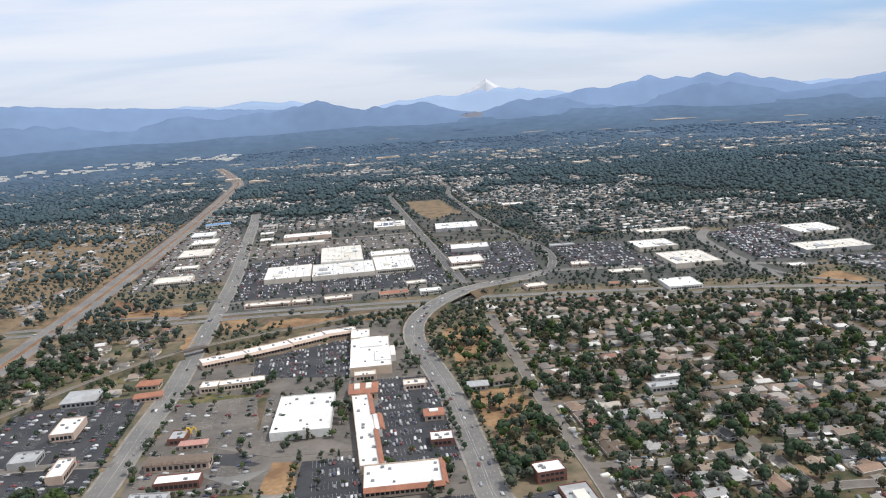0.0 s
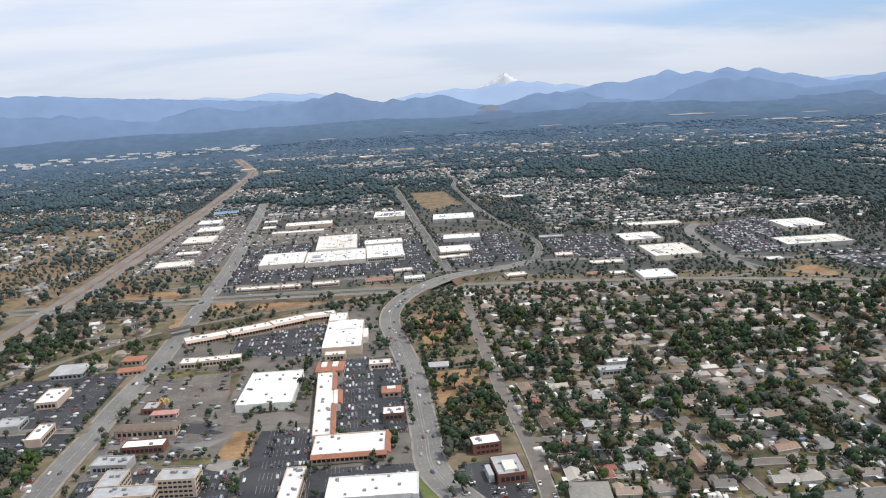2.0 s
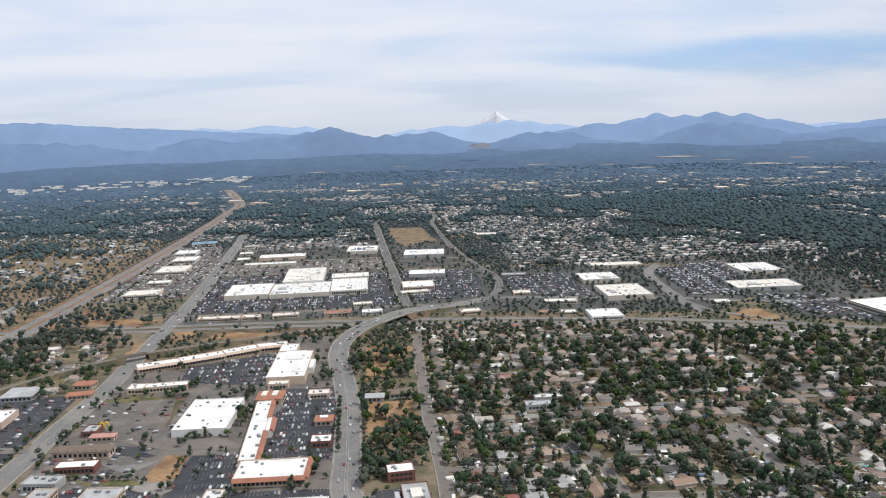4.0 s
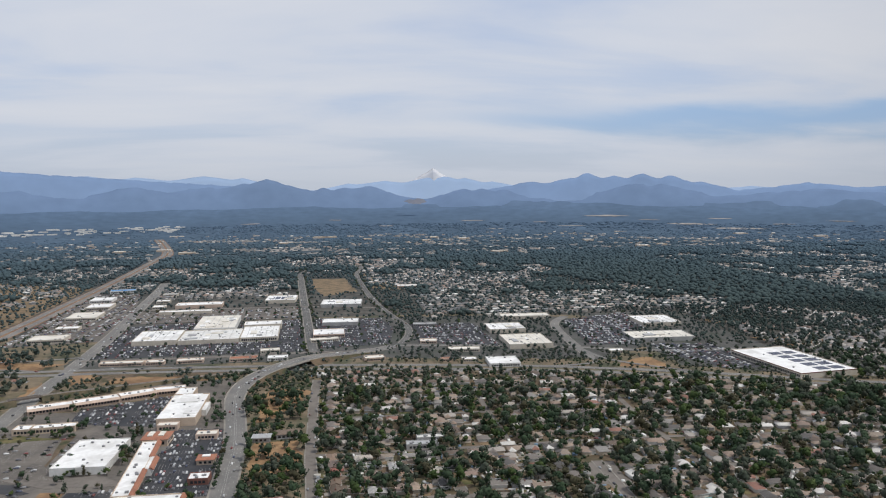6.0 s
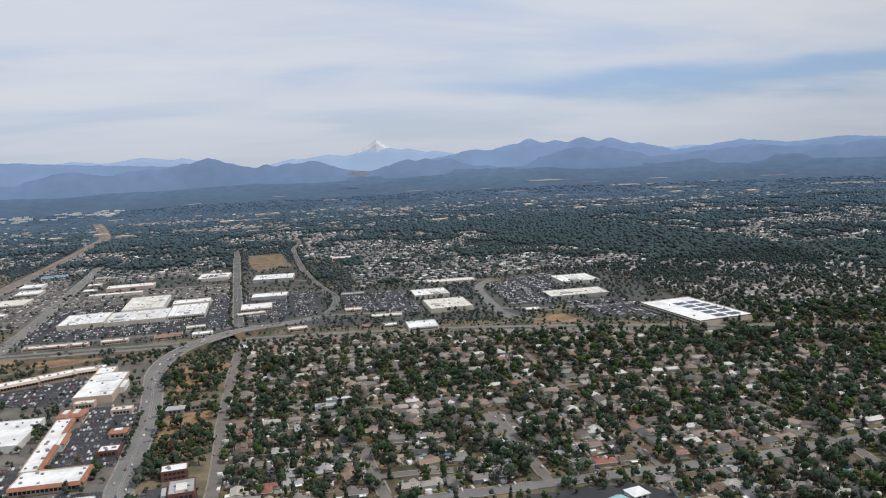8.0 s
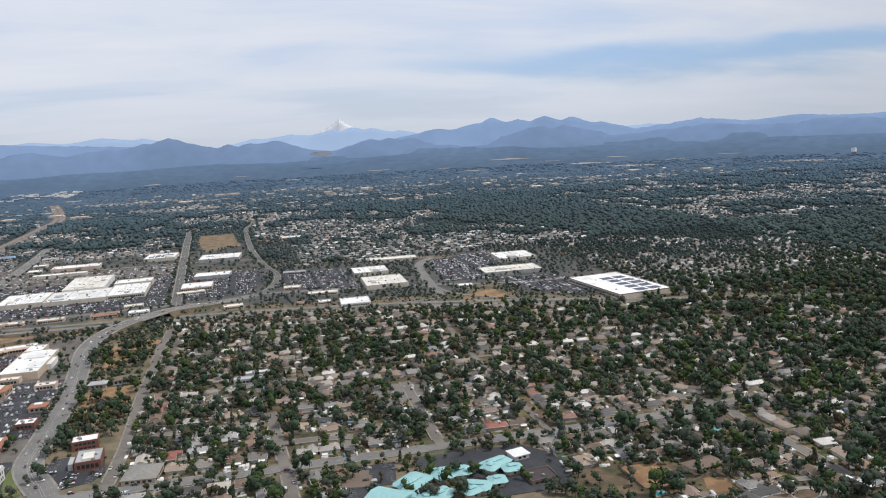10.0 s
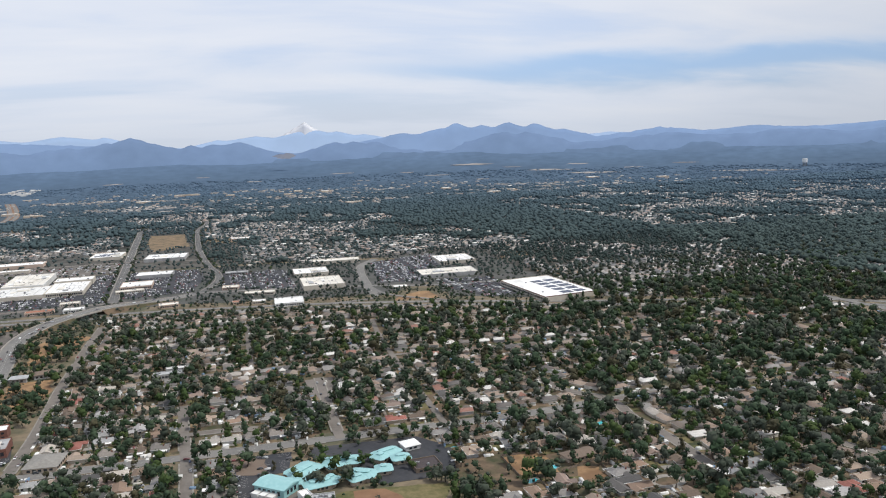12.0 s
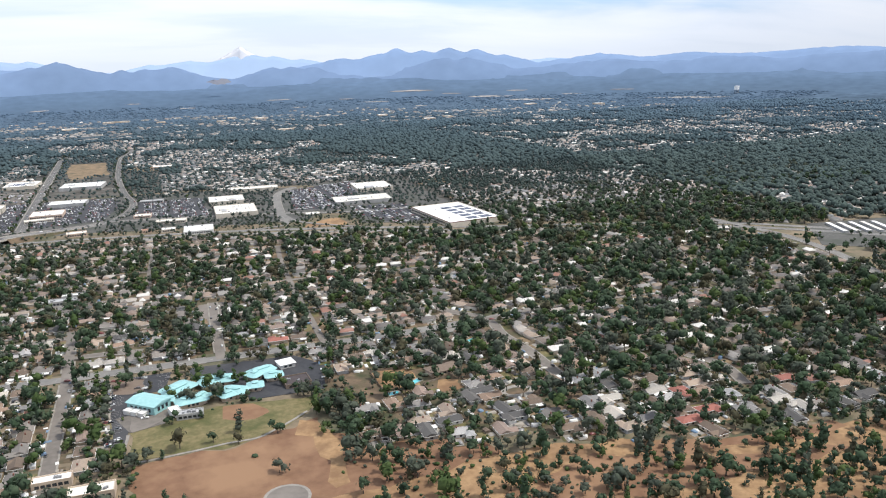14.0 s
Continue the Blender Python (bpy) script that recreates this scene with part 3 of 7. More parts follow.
# far dry fields and one cleared hillside
def far_patch(name, label, az, r, wide, deep, mat, height):
    """A ragged oval on the far plain or before a hillside: wide in degrees, deep in metres."""
    n = 28
    ring = [(az + wide * math.cos(6.2832 * i / n) * (1 + 0.45 * rough(i * 0.7, az)), r + deep * math.sin(6.2832 * i / n) * (1 + 0.45 * rough(i * 0.9, az + 5))) for i in range(n)]
    pts = [(az, r)] + ring
    verts = [(CX + q * math.sin(radians(a)), CY + q * math.cos(radians(a)), height(a, q)) for a, q in pts]
    faces = [(0, 1 + (i + 1) % n, 1 + i) for i in range(n)]
    return tagged(soup(name, verts, faces, mat), label, "field", kind="structure")


for _a, _r, _w, _d in ((21.1, 4200, 1.5, 16), (27, 4030, 1.6, 18), (41, 3900, 2.6, 22), (33.5, 2980, 2.8, 70), (15.2, 3370, 1.3, 26), (9.8, 3080, 0.8, 26), (-7.8, 3500, 1.3, 24), (-1, 3300, 1.4, 20),
                       (3.8, 3170, 0.8, 18), (46.5, 2560, 2.4, 45), (30.2, 3920, 1.7, 24), (43.5, 3230, 2.6, 26), (39.5, 2400, 3.0, 65), (41.2, 1880, 1.8, 26), (-4.5, 4080, 0.7, 8), (1.5, 4150, 0.5, 7), (5.2, 3990, 0.6, 10), (11.5, 4110, 0.8, 9), (16.5, 4060, 0.6, 8), (18.7, 3960, 0.9, 9), (24.2, 4120, 0.7, 8), (29.0, 4180, 0.8, 9), (33.0, 4050, 0.7, 10), (36.5, 4150, 0.9, 8), (-10.5, 4020, 0.7, 9), (13.2, 3880, 0.5, 9)):
    far_patch("far_field", "distant dry tan field among woods", _a, _r, _w, _d, M_FARFIELD, lambda a, r: max(0, plain(a, r)) + 1.5)
# hangs clear of the low hills, placed to fit the camera's view
far_patch("bare_hillside", "bare clearing painted hazy blue-grey before a wooded hillside", 7.35, 4262, 0.75, 7, M_SCAR, lambda a, r: 250 - 4262 * math.tan(radians(1.45)) + (r - 4262) * 2.0)

# ---- roads ----
FWY = [(-420, 968), (-208, 956), (-81, 948), (67, 931), (244, 904), (453, 853), (636, 782), (780, 712), (940, 645), (1060, 590), (1130, 540), (1174, 496), (1290, 380), (1480, 200)]
MAIN = [(140, 280, 0), (115, 343, 0), (102, 381, 0), (87, 415, 0), (79.5, 445, 0), (79.5, 488, 0), (79, 543, 0), (78.5, 610, 0), (75, 666, 0), (67, 745, 0), (64, 785, 0.6), (69, 828, 3.0),
        (86, 868, 6.2), (118, 914, 7.5), (155, 953, 6.5), (217, 993, 2.0), (249, 1014, 0), (276, 1035, 0)]
MAIN_NORTH = [(270, 1030), (288, 1052), (309, 1124), (313, 1200), (298, 1305), (283, 1478), (275, 1690), (275, 1960), (296, 2100), (286, 2180), (205, 2165), (150, 2110), (126, 2012)]
BOULEVARD = [(-182, 380), (-181, 478), (-177, 548), (-174, 618), (-168, 704), (-167, 819), (-167, 900), (-166, 1019), (-169, 1218), (-181, 1458), (-194, 1757), (-203, 1890)]
HIGHWAY = [(-372, 780), (-362, 930), (-352, 1109), (-347, 1258), (-340, 1482), (-332, 1933), (-334, 2484), (-346, 2755), (-440, 3200), (-545, 3630)]
MALL_ROAD = [(158, 1000), (153, 1034), (145, 1284), (136, 1584), (125, 2012)]
STREETS = {
    "cross_street": ([(-60, 378), (15, 368), (100, 365), (210, 359), (322, 353), (430, 348), (545, 342), (637, 346), (700, 352)], 12),
    "side_street": ([(146, 364), (150, 436), (150, 512), (149, 568), (151, 651), (153, 746), (158, 850)], 9),
    "north_street": ([(276, 150), (275, 231), (274, 328), (270, 425), (268, 480)], 8.5),
    "east_street": ([(153, 467), (209, 459), (267, 461), (330, 452)], 8),
    "second_east_street": ([(272, 404), (300, 402), (330, 396)], 8),
    "close": ([(392, 348), (394, 420), (398, 515)], 8),
    "lane": ([(632, 200), (634, 255), (630, 300), (634, 346), (606, 390), (600, 450)], 8.5),
    "park_lane": ([(745, 195), (757, 165), (748, 130)], 8),
    "middle_street": ([(151, 575), (300, 570), (480, 565), (700, 540)], 6.2),
    "upper_street": ([(152, 685), (320, 678), (500, 655), (720, 600)], 6.2),
    "top_street": ([(154, 790), (320, 780), (470, 745), (640, 690)], 6.2),
    "cedar_street": ([(480, 348), (484, 500), (490, 640), (500, 740)], 6.2),
    "oak_street": ([(335, 570), (338, 680), (342, 775)], 6.2),
    "hill_street": ([(760, 240), (770, 380), (790, 520), (800, 620)], 6.2),
    "ridge_street": ([(637, 346), (760, 350), (900, 330), (1040, 300)], 6.2),
    "pine_street": ([(900, 330), (915, 450), (930, 580)], 6.2),
    "slip_road": ([(1098, 640), (1108, 575), (1117, 495), (1111, 417), (1089, 339), (1060, 270)], 11),
    "junction_road": ([(608, 1225), (572, 1170), (555, 1100), (541, 967), (538, 900)], 13),
    "retail_road": ([(276, 1035), (400, 1010), (541, 967), (640, 925), (800, 905)], 10),
    "frontage_road": ([(-166, 1019), (0, 1010), (153, 1012), (217, 993)], 9),
    "upper_mall_street": ([(-181, 1458), (-20, 1450), (137, 1440), (279, 1400)], 9),
    "west_lane": ([(-182, 560), (-260, 570), (-330, 560)], 8),
}


road_plan, kerb_plan = [], []


def road(name, pts, width, mat, label, lanes=(), walk=0.0, z=0.36):
    """A road with its painted lines; with walk, raised pavements follow once all roads are known."""
    line = smooth(pts)
    z += 0.006 * len(road_plan)
    road_plan.append((line, width))
    bm = bmesh.new()
    ribbon(bm, line, -width / 2, width / 2, z, 0.5)
    ob = tagged(part(name, bm, mat), label, "road", kind="structure")
    claim_line([(q.x, q.y) for q in line], width + 2 * walk + 1.5)
    if lanes:
        bm = bmesh.new()
        for off, gap in lanes:
            dashes(bm, line, off, 0.16, z + 0.03, 3.0, gap)
        tagged(part("lane_marking", bm, M_PAINT, ob, "worn white lane lines"), kind="stuff")
    if walk:
        kerb_plan.append((ob, line, width, walk, z, len(road_plan) - 1))
    return line


main_line = road("road", MAIN, 19.5, M_ROAD, "wide grey boulevard that bends and crosses the freeway", ((-3.6, 9), (-6.9, 9), (-0.9, 0), (0.9, 0), (3.6, 9), (6.9, 9)), 1.8)
road("road", MAIN_NORTH, 10, M_NORTHROAD, "grey road curving past the stores towards the hills", ((0, 0),), 1.4)
road("road", BOULEVARD, 18, M_ROAD, "straight grey boulevard past the shopping centres", ((-3.4, 9), (-6.4, 9), (-0.4, 0), (3.4, 9), (6.4, 9)), 2.2)
road("road", MALL_ROAD, 13, M_NORTHROAD, "grey road beside the mall", ((-3.4, 9), (0, 0), (3.4, 9)), 2.0)
for _off in (-11, 11):
    road("road", [(q.x, q.y) for q in sides(smooth(FWY, 40), _off)], 11.5, M_ROAD, "grey freeway carriageway with worn lanes", ((-1.8, 9), (1.8, 9), (-5.2, 0), (5.2, 0)))
for _off in (-10, 10):
    road("road", [(q.x, q.y) for q in sides(smooth(HIGHWAY, 60), _off)], 13, M_ROAD, "pale highway carriageway running towards the hills", ((-2, 9), (2, 9), (-6, 0), (6, 0)))
for _name, (_pts, _w) in STREETS.items():
    road(_name, _pts, _w, M_STREET if _w < 10 else M_ROAD, "sun-bleached grey asphalt street", ((0, 9),) if _w > 9.5 else (), 0.0 if _w < 7 else 1.2)
road("slip_road", [(-352, 1109), (-330, 1050), (-270, 1035), (-200, 1040), (-166, 1050)], 7, M_ROAD, "curved grey slip road")
road("slip_road", [(-208, 968), (-250, 985), (-300, 1000), (-352, 1060)], 7, M_ROAD, "curved grey slip road")
road("slip_road", [(538, 900), (530, 870), (470, 862), (400, 880)], 7, M_ROAD, "curved grey slip road")
road("slip_road", [(541, 967), (560, 880), (640, 795)], 7, M_ROAD, "curved grey slip road")

_centres = [(np.array([(q.x, q.y) for q in l]), w / 2 + 1.0) for l, w in road_plan]
for _ob, _l, _w, _walk, _z, _own in kerb_plan:
    for _s in (-1, 1):
        bm = bmesh.new()
        _mid = np.array([(q.x, q.y) for q in sides(_l, _s * (_w / 2 + _walk / 2))])
        _open = np.ones(len(_mid), bool)
        for _k, (_c, _h) in enumerate(_centres):
            if _k != _own:
                _open &= (((_mid[:, None] - _c[None]) ** 2).sum(2).min(1) > (_h + 2.5) ** 2)
        _a, _b = sorted((_s * (_w / 2), _s * (_w / 2 + _walk)))
        _run = []
        for _i in range(len(_l) + 1):
            if _i < len(_l) and _open[_i]:
                _run.append(_l[_i])
            else:
                if len(_run) > 1:
                    ribbon(bm, _run, _a, _b, _z + 0.13, 0.6)
                _run = []
        if bm.verts:
            part("kerb", bm, M_WALK, _ob, "pale concrete pavement with a kerb")
        else:
            bm.free()

_verge = bmesh.new()
ribbon(_verge, smooth(HIGHWAY, 40), -20, 20, 0.2)
tagged(part("verge", _verge, M_DIRT), "dry grass verges along the highway", "verge", kind="structure")
claim_line([(q[0], q[1]) for q in HIGHWAY], 44)
_path = bmesh.new()
ribbon(_path, smooth([(321, 232), (321, 193), (356, 190.5), (382, 192.5), (401, 192), (411, 197), (427, 208), (440, 219)], 4), -1.0, 1.0, 0.36, 0.5)
tagged(part("path", _path, M_WALK), "pale concrete path round the playing field", "path", kind="structure")
_disc = bmesh.new()
bmesh.ops.create_circle(_disc, cap_ends=True, segments=40, radius=12, matrix=Matrix.Translation((408, 112, 0.34)))
turning = tagged(part("turning_circle", _disc, M_STREET), "grey asphalt turning circle in the bare field", "road", kind="structure")
_disc = bmesh.new()
ribbon(_disc, [Vector((408 + 12.8 * math.cos(a * 0.157), 112 + 12.8 * math.sin(a * 0.157), 0)) for a in range(41)], -0.9, 0.9, 0.42, 0.5)
part("kerb", _disc, M_WALK, turning)
claim(408, 112, 26, 26)

# the boulevard's bridge: embankments with a gap for the freeway, deck edge and rails
_deck = [q for q in main_line if q.z > 0.25]
_bank = bmesh.new()
for _s in (-1, 1):
    _top, _toe = sides(_deck, _s * 11.6), sides(_deck, _s * 11.6)
    _rows = []
    for q in _deck:
        i = _deck.index(q)
        n = (_top[i] - q).normalized()
        _rows.append((_bank.verts.new(q + n * 11.6 + Vector((0, 0, 0.1))), _bank.verts.new(Vector((q.x, q.y, -0.1)) + n * (11.8 + 1.7 * q.z))))
    for (a, b), (c, d), q in zip(_rows, _rows[1:], _deck):
        if math.hypot(q.x - 118, q.y - 918) > 27:
            _bank.faces.new((a, b, d, c) if _s > 0 else (c, d, b, a))
tagged(part("embankment", _bank, M_YARD), "dusty grass embankment under the bridge approach", "embankment", kind="structure")
_rail = bmesh.new()
for _s in (-1, 1):
    ribbon(_rail, _deck, _s * 11.4 - 0.2, _s * 11.4 + 0.2, 1.1, 2.4)
ribbon(_rail, [q for q in _deck if math.hypot(q.x - 118, q.y - 918) < 36], -11, 11, -0.5, 1.2)
bridge = tagged(new("bridge"), "concrete road bridge over the freeway", "bridge", kind="structure")
part("parapet", _rail, M_CONC, bridge)
for _x, _y in ((103, 893), (119, 917), (135, 938)):
    for _k in (-6, 0, 6):
        part("pier", boxed(_x + _k * 0.74 - 0.6, _x + _k * 0.74 + 0.6, _y - _k * 0.67 - 0.6, _y - _k * 0.67 + 0.6, -0.2, 6.2, bevel=0.1), M_CONC, bridge)

# the railway on its low bank
RAIL = [(-395, 560, 3), (-330, 648, 3), (-268, 731, 3.5), (-239, 762, 4.5), (-205, 788, 6), (-170, 808, 7), (-132, 830, 6), (-96, 848, 4.5), (-40, 870, 3.5), (0, 886, 3), (67, 908, 1.5)]
_line = smooth(RAIL)
claim_line([(q.x, q.y) for q in _line], 13)
_bm = bmesh.new()
ribbon(_bm, _line, -3.4, 3.4, 0.0, 0.3)
railway = tagged(part("railway", _bm, M_BALLAST), "single railway track on a stony bank", "railway", kind="structure")
for _s in (-1, 1):
    _bm = bmesh.new()
    A, B = sides(_line, _s * 3.4), [Vector((q.x, q.y, -0.1)) for q in sides(_line, _s * 9.5)]
    va, vb = [_bm.verts.new(q - Vector((0, 0, 0.05))) for q in A], [_bm.verts.new(q) for q in B]
    for i in range(len(_line) - 1):
        if abs(_line[i].x + 169) > 14:
            _bm.faces.new((va[i], va[i + 1], vb[i + 1], vb[i]) if _s < 0 else (va[i], vb[i], vb[i + 1], va[i + 1]))
    part("bank", _bm, M_BANK, railway, "weedy slope of the railway bank, its shade painted dark")
for _o in (-0.75, 0.75):
    _bm = bmesh.new()
    ribbon(_bm, _line, _o - 0.1, _o + 0.1, 0.2, 0.18)
    part("rail", _bm, M_STEEL, railway)
_bm = bmesh.new()
for _s in (-3, 3):
    ribbon(_bm, [q for q in _line if abs(q.x + 169) < 19], _s - 0.25, _s + 0.25, 0.9, 2.4)
part("girder", _bm, M_STEEL, railway, "rusty steel bridge girder")

# ---- ground cover ----
LOTS = [
    ("parking_lot", [(-97, 722), (-100, 772), (-3, 812), (2, 690), (-60, 706)], M_LOT, "dark asphalt parking lot"),
    ("parking_lot", [(11, 678), (66, 672), (69, 500), (12, 498)], M_LOT, "dark asphalt parking lot behind the boulevard"),
    ("parking_lot", [(-160, 688), (-74, 668), (-62, 560), (-78, 548), (-150, 575), (-164, 640)], M_OLDLOT, "worn brownish parking lot"),
    ("parking_lot", [(-62, 548), (-62, 560), (12, 560), (12, 536), (-62, 530)], M_OLDLOT, "worn tan service yard"),
    ("parking_lot", [(-44, 527), (-8, 524), (-2, 470), (-6, 376), (-30, 376), (-52, 440)], M_LOT, "dark asphalt parking lot"),
    ("parking_lot", [(-2, 376), (-4, 456), (69, 450), (68, 423), (74, 378)], M_LOT, "dark asphalt parking lot with white stalls"),
    ("parking_lot", [(-160, 400), (-160, 470), (-95, 480), (-55, 470), (-52, 385), (-110, 385)], M_LOT, "dark asphalt office parking lot"),
    ("parking_lot", [(-160, 470), (-158, 575), (-75, 550), (-72, 485)], M_OLDLOT, "grey motel yard"),
    ("parking_lot", [(-157, 1030), (-155, 1285), (-20, 1300), (132, 1300), (142, 1024)], M_LOT, "vast dark asphalt mall parking lot"),
    ("parking_lot", [(-170, 1310), (-176, 1440), (130, 1430), (134, 1310)], M_OLDLOT, "grey asphalt lot behind the mall"),
    ("parking_lot", [(162, 1040), (158, 1300), (275, 1280), (290, 1180), (270, 1050)], M_LOT, "dark asphalt parking lot"),
    ("parking_lot", [(315, 1050), (320, 1210), (430, 1195), (432, 1000)], M_LOT, "dark asphalt parking lot"),
    ("parking_lot", [(565, 985), (590, 1190), (730, 1240), (700, 1090), (632, 1040), (640, 965)], M_LOT, "dark asphalt parking lot full of cars"),
    ("parking_lot", [(650, 900), (655, 965), (745, 950), (745, 800), (690, 800)], M_LOT, "dark asphalt parking lot full of cars"),
    ("parking_lot", [(-318, 1140), (-318, 1700), (-220, 1700), (-186, 1440), (-178, 1160)], M_OLDLOT, "grey asphalt lot along the highway"),
    ("parking_lot", [(-300, 520), (-300, 690), (-188, 700), (-192, 520)], M_LOT, "dark asphalt parking lot"),
    ("parking_lot", [(95, 392), (97, 440), (135, 445), (142, 400), (135, 385), (110, 378)], M_LOT, "asphalt car park round the brick church"),
    ("parking_lot", [(306, 205), (306, 338), (352, 336), (346, 300), (330, 300), (336, 240), (321, 236), (320, 204)], M_LOT, "dark asphalt school car park"),
    ("parking_lot", [(366, 338), (450, 330), (470, 300), (460, 252), (404, 255), (404, 275), (366, 318)], M_LOT, "dark asphalt school yard"),
    ("parking_lot", [(312, 262), (345, 268), (345, 240), (322, 235)], M_OLDLOT, "tan concrete school forecourt"),
    ("close", [(385, 446), (378, 480), (384, 512), (412, 512), (408, 478), (412, 446)], M_STREET, "wide grey turning place between houses"),
    ("parking_lot", [(1120, 420), (1195, 520), (1320, 500), (1300, 380), (1180, 370)], M_APRON, "grey yard by the storage sheds"),
]
patch("service_yards", [(-178, 968), (-176, 1300), (300, 1290), (560, 1250), (640, 1180), (640, 960), (560, 890), (400, 925), (240, 960), (60, 968)], 0.19, M_APRON, "grey asphalt round the shops", "yards", step=14)
patch("service_yards", [(-164, 385), (-160, 760), (-60, 770), (0, 812), (62, 812), (62, 690), (70, 640), (70, 372)], 0.185, M_OLDLOT, "grey asphalt between the stores", "yards", step=12)
for _i, (_n, _p, _m, _l) in enumerate(LOTS):
    patch(_n, _p, 0.2 + 0.006 * _i, _m, _l, "parking lot")
    claim_poly(_p)
FIELDS = [
    ([(159, 1895), (240, 1882), (255, 1634), (181, 1581), (157, 1740)], M_PLOT, "dry tan field"),
    ([(290, 2006), (296, 1660), (362, 1638), (318, 1932)], M_PLOT, "dry tan verge"),
    ([(556, 845), (592, 884), (619, 885), (626, 843), (610, 822)], M_TAN, "dry golden grass beside the freeway"),
    ([(92, 789), (112, 822), (146, 806), (143, 744), (113, 705), (96, 690)], M_TAN, "dry tan lot between the trees"),
    ([(94, 628), (140, 622), (140, 550), (97, 520)], M_TAN, "dry tan lot between the trees"),
    ([(-74, 530), (-47, 530), (-46, 485), (-56, 468), (-70, 490)], M_TAN, "bare golden dirt lot"),
    ([(-200, 960), (-60, 948), (60, 930), (60, 912), (-80, 895), (-150, 890)], M_YARD, "dry grass strip beside the freeway"),
    ([(-345, 985), (-215, 975), (-180, 1010), (-260, 1030), (-330, 1040)], M_TAN, "dry grass inside the junction"),
    ([(-700, 1000), (-375, 980), (-368, 1300), (-360, 1830), (-620, 1990), (-900, 2050), (-860, 1400), (-860, 1000)], M_PLOT, "dry grass with scattered oaks"),
    ([(322, 194), (322, 236), (345, 240), (382, 250), (448, 246), (450, 232), (428, 208), (411, 196), (398, 191), (357, 189)], M_GRASS, "patchy olive school playing field"),
    ([(386, 250), (409, 247), (412, 228), (394, 221), (383, 233)], M_DIRT, "pinkish dirt baseball infield"),
    ([(326, 186), (357, 188), (397, 188), (444, 207), (450, 170), (447, 100), (330, 90)], M_DIRT, "bare reddish-brown earth field"),
    ([(447, 175), (540, 130), (545, 60), (447, 60)], M_DIRT, "bare tan earth between trees"),
    ([(499, 268), (531, 264), (530, 230), (501, 231)], M_TAN, "dry tan back lot"),
    ([(533, 206), (540, 232), (562, 228), (557, 208)], M_TAN, "fenced bare lot"),
    ([(435, 99), (546, 109), (618, 95), (677, 61), (793, 50), (1000, 10), (1100, -150), (300, -150), (320, 90)], M_TAN, "golden dry grass slope with oaks"),
    ([(520, 62), (590, 84), (680, 46), (760, 30), (640, 28), (540, 40)], M_DIRT, "reddish bare track"),
    ([(830, 985), (960, 960), (950, 890), (850, 905)], M_TAN, "bare tan lot"),
    ([(70, 362), (146, 356), (140, 330), (90, 335)], M_TAN, "dry tan corner lot"),
    ([(66, 448), (70, 375), (90, 375), (72, 440)], M_LAWN, "green verge by the boulevard"),
    ([(428, 186), (436, 178), (436, 114), (446, 110), (450, 160), (446, 200), (430, 206)], M_TAN, "golden grass beside the bare field"),
    ([(520, 62), (560, 74), (600, 68), (640, 82), (690, 66), (760, 60), (762, 50), (690, 52), (640, 66), (600, 54), (560, 58)], M_DIRT, "reddish bare track on the slope"),
]
for _i, (_p, _m, _l) in enumerate(FIELDS):
    patch("field", _p, 0.06 + 0.006 * _i, _m, _l, "field", step=9)
patch("service_yards", [(641, 835), (645, 1245), (822, 1245), (822, 740), (740, 775)], 0.188, M_APRON, "grey asphalt round the large stores", "yards", step=14)
OVERLAYS = [
    ([(-65, 531), (-46, 526), (-46, 497), (-50, 481), (-71, 486), (-69, 503)], M_TAN, "bare golden dirt lot", 4),
    ([(-76, 489), (-49, 482), (-44, 469), (-52, 459), (-77, 474)], M_WALK, "pale gravel forecourt", 4),
    ([(-146, 574), (-71, 553), (-11, 546), (-11, 527), (-69, 538), (-117, 562)], M_STREET, "pale service lane behind the stores", 30),
    ([(-115, 557), (-80, 548), (-79, 539), (-72, 537), (-75, 530), (-114, 535)], M_LOT, "dark patched asphalt yard", 20),
    ([(-115, 531), (-72, 521), (-74, 505), (-85, 503), (-114, 517)], M_ROAD, "grey asphalt yard", 20),
    ([(-158, 674), (-151, 681), (-90, 676), (-90, 670)], M_GRASS, "planted strip beside the lot", 20),
    ([(-86, 668), (-81, 668), (-79, 590), (-84, 590)], M_YARD, "planted strip between lots", 20),
    ([(-4, 690), (9, 684), (9, 530), (-5, 532)], M_ROAD, "grey delivery lane", 30),
    ([(-130, 500), (-79, 494), (-79, 489), (-130, 494)], M_GRASS, "planted bank above the office lot", 20),
    ([(-158, 955), (-127, 936), (-122, 896), (-149, 885)], M_TAN, "dry golden grass beside the bridge", 8),
    ([(-95, 918), (-5, 902), (40, 905), (40, 885), (-5, 866), (-104, 883)], M_TAN, "dry grass bank below the freeway", 12),
    ([(-186, 838), (-183, 903), (-177, 897), (-175, 828)], M_TAN, "dry golden bank beside the road", 8),
    ([(-323, 1102), (-264, 1052), (-252, 1011), (-311, 1040)], M_DIRT, "bare reddish earth inside the junction", 10),
    ([(-60, 868), (46, 884), (60, 840), (40, 800), (10, 808), (-20, 835)], M_OLDLOT, "grey yard behind the long arcade", 20),
]
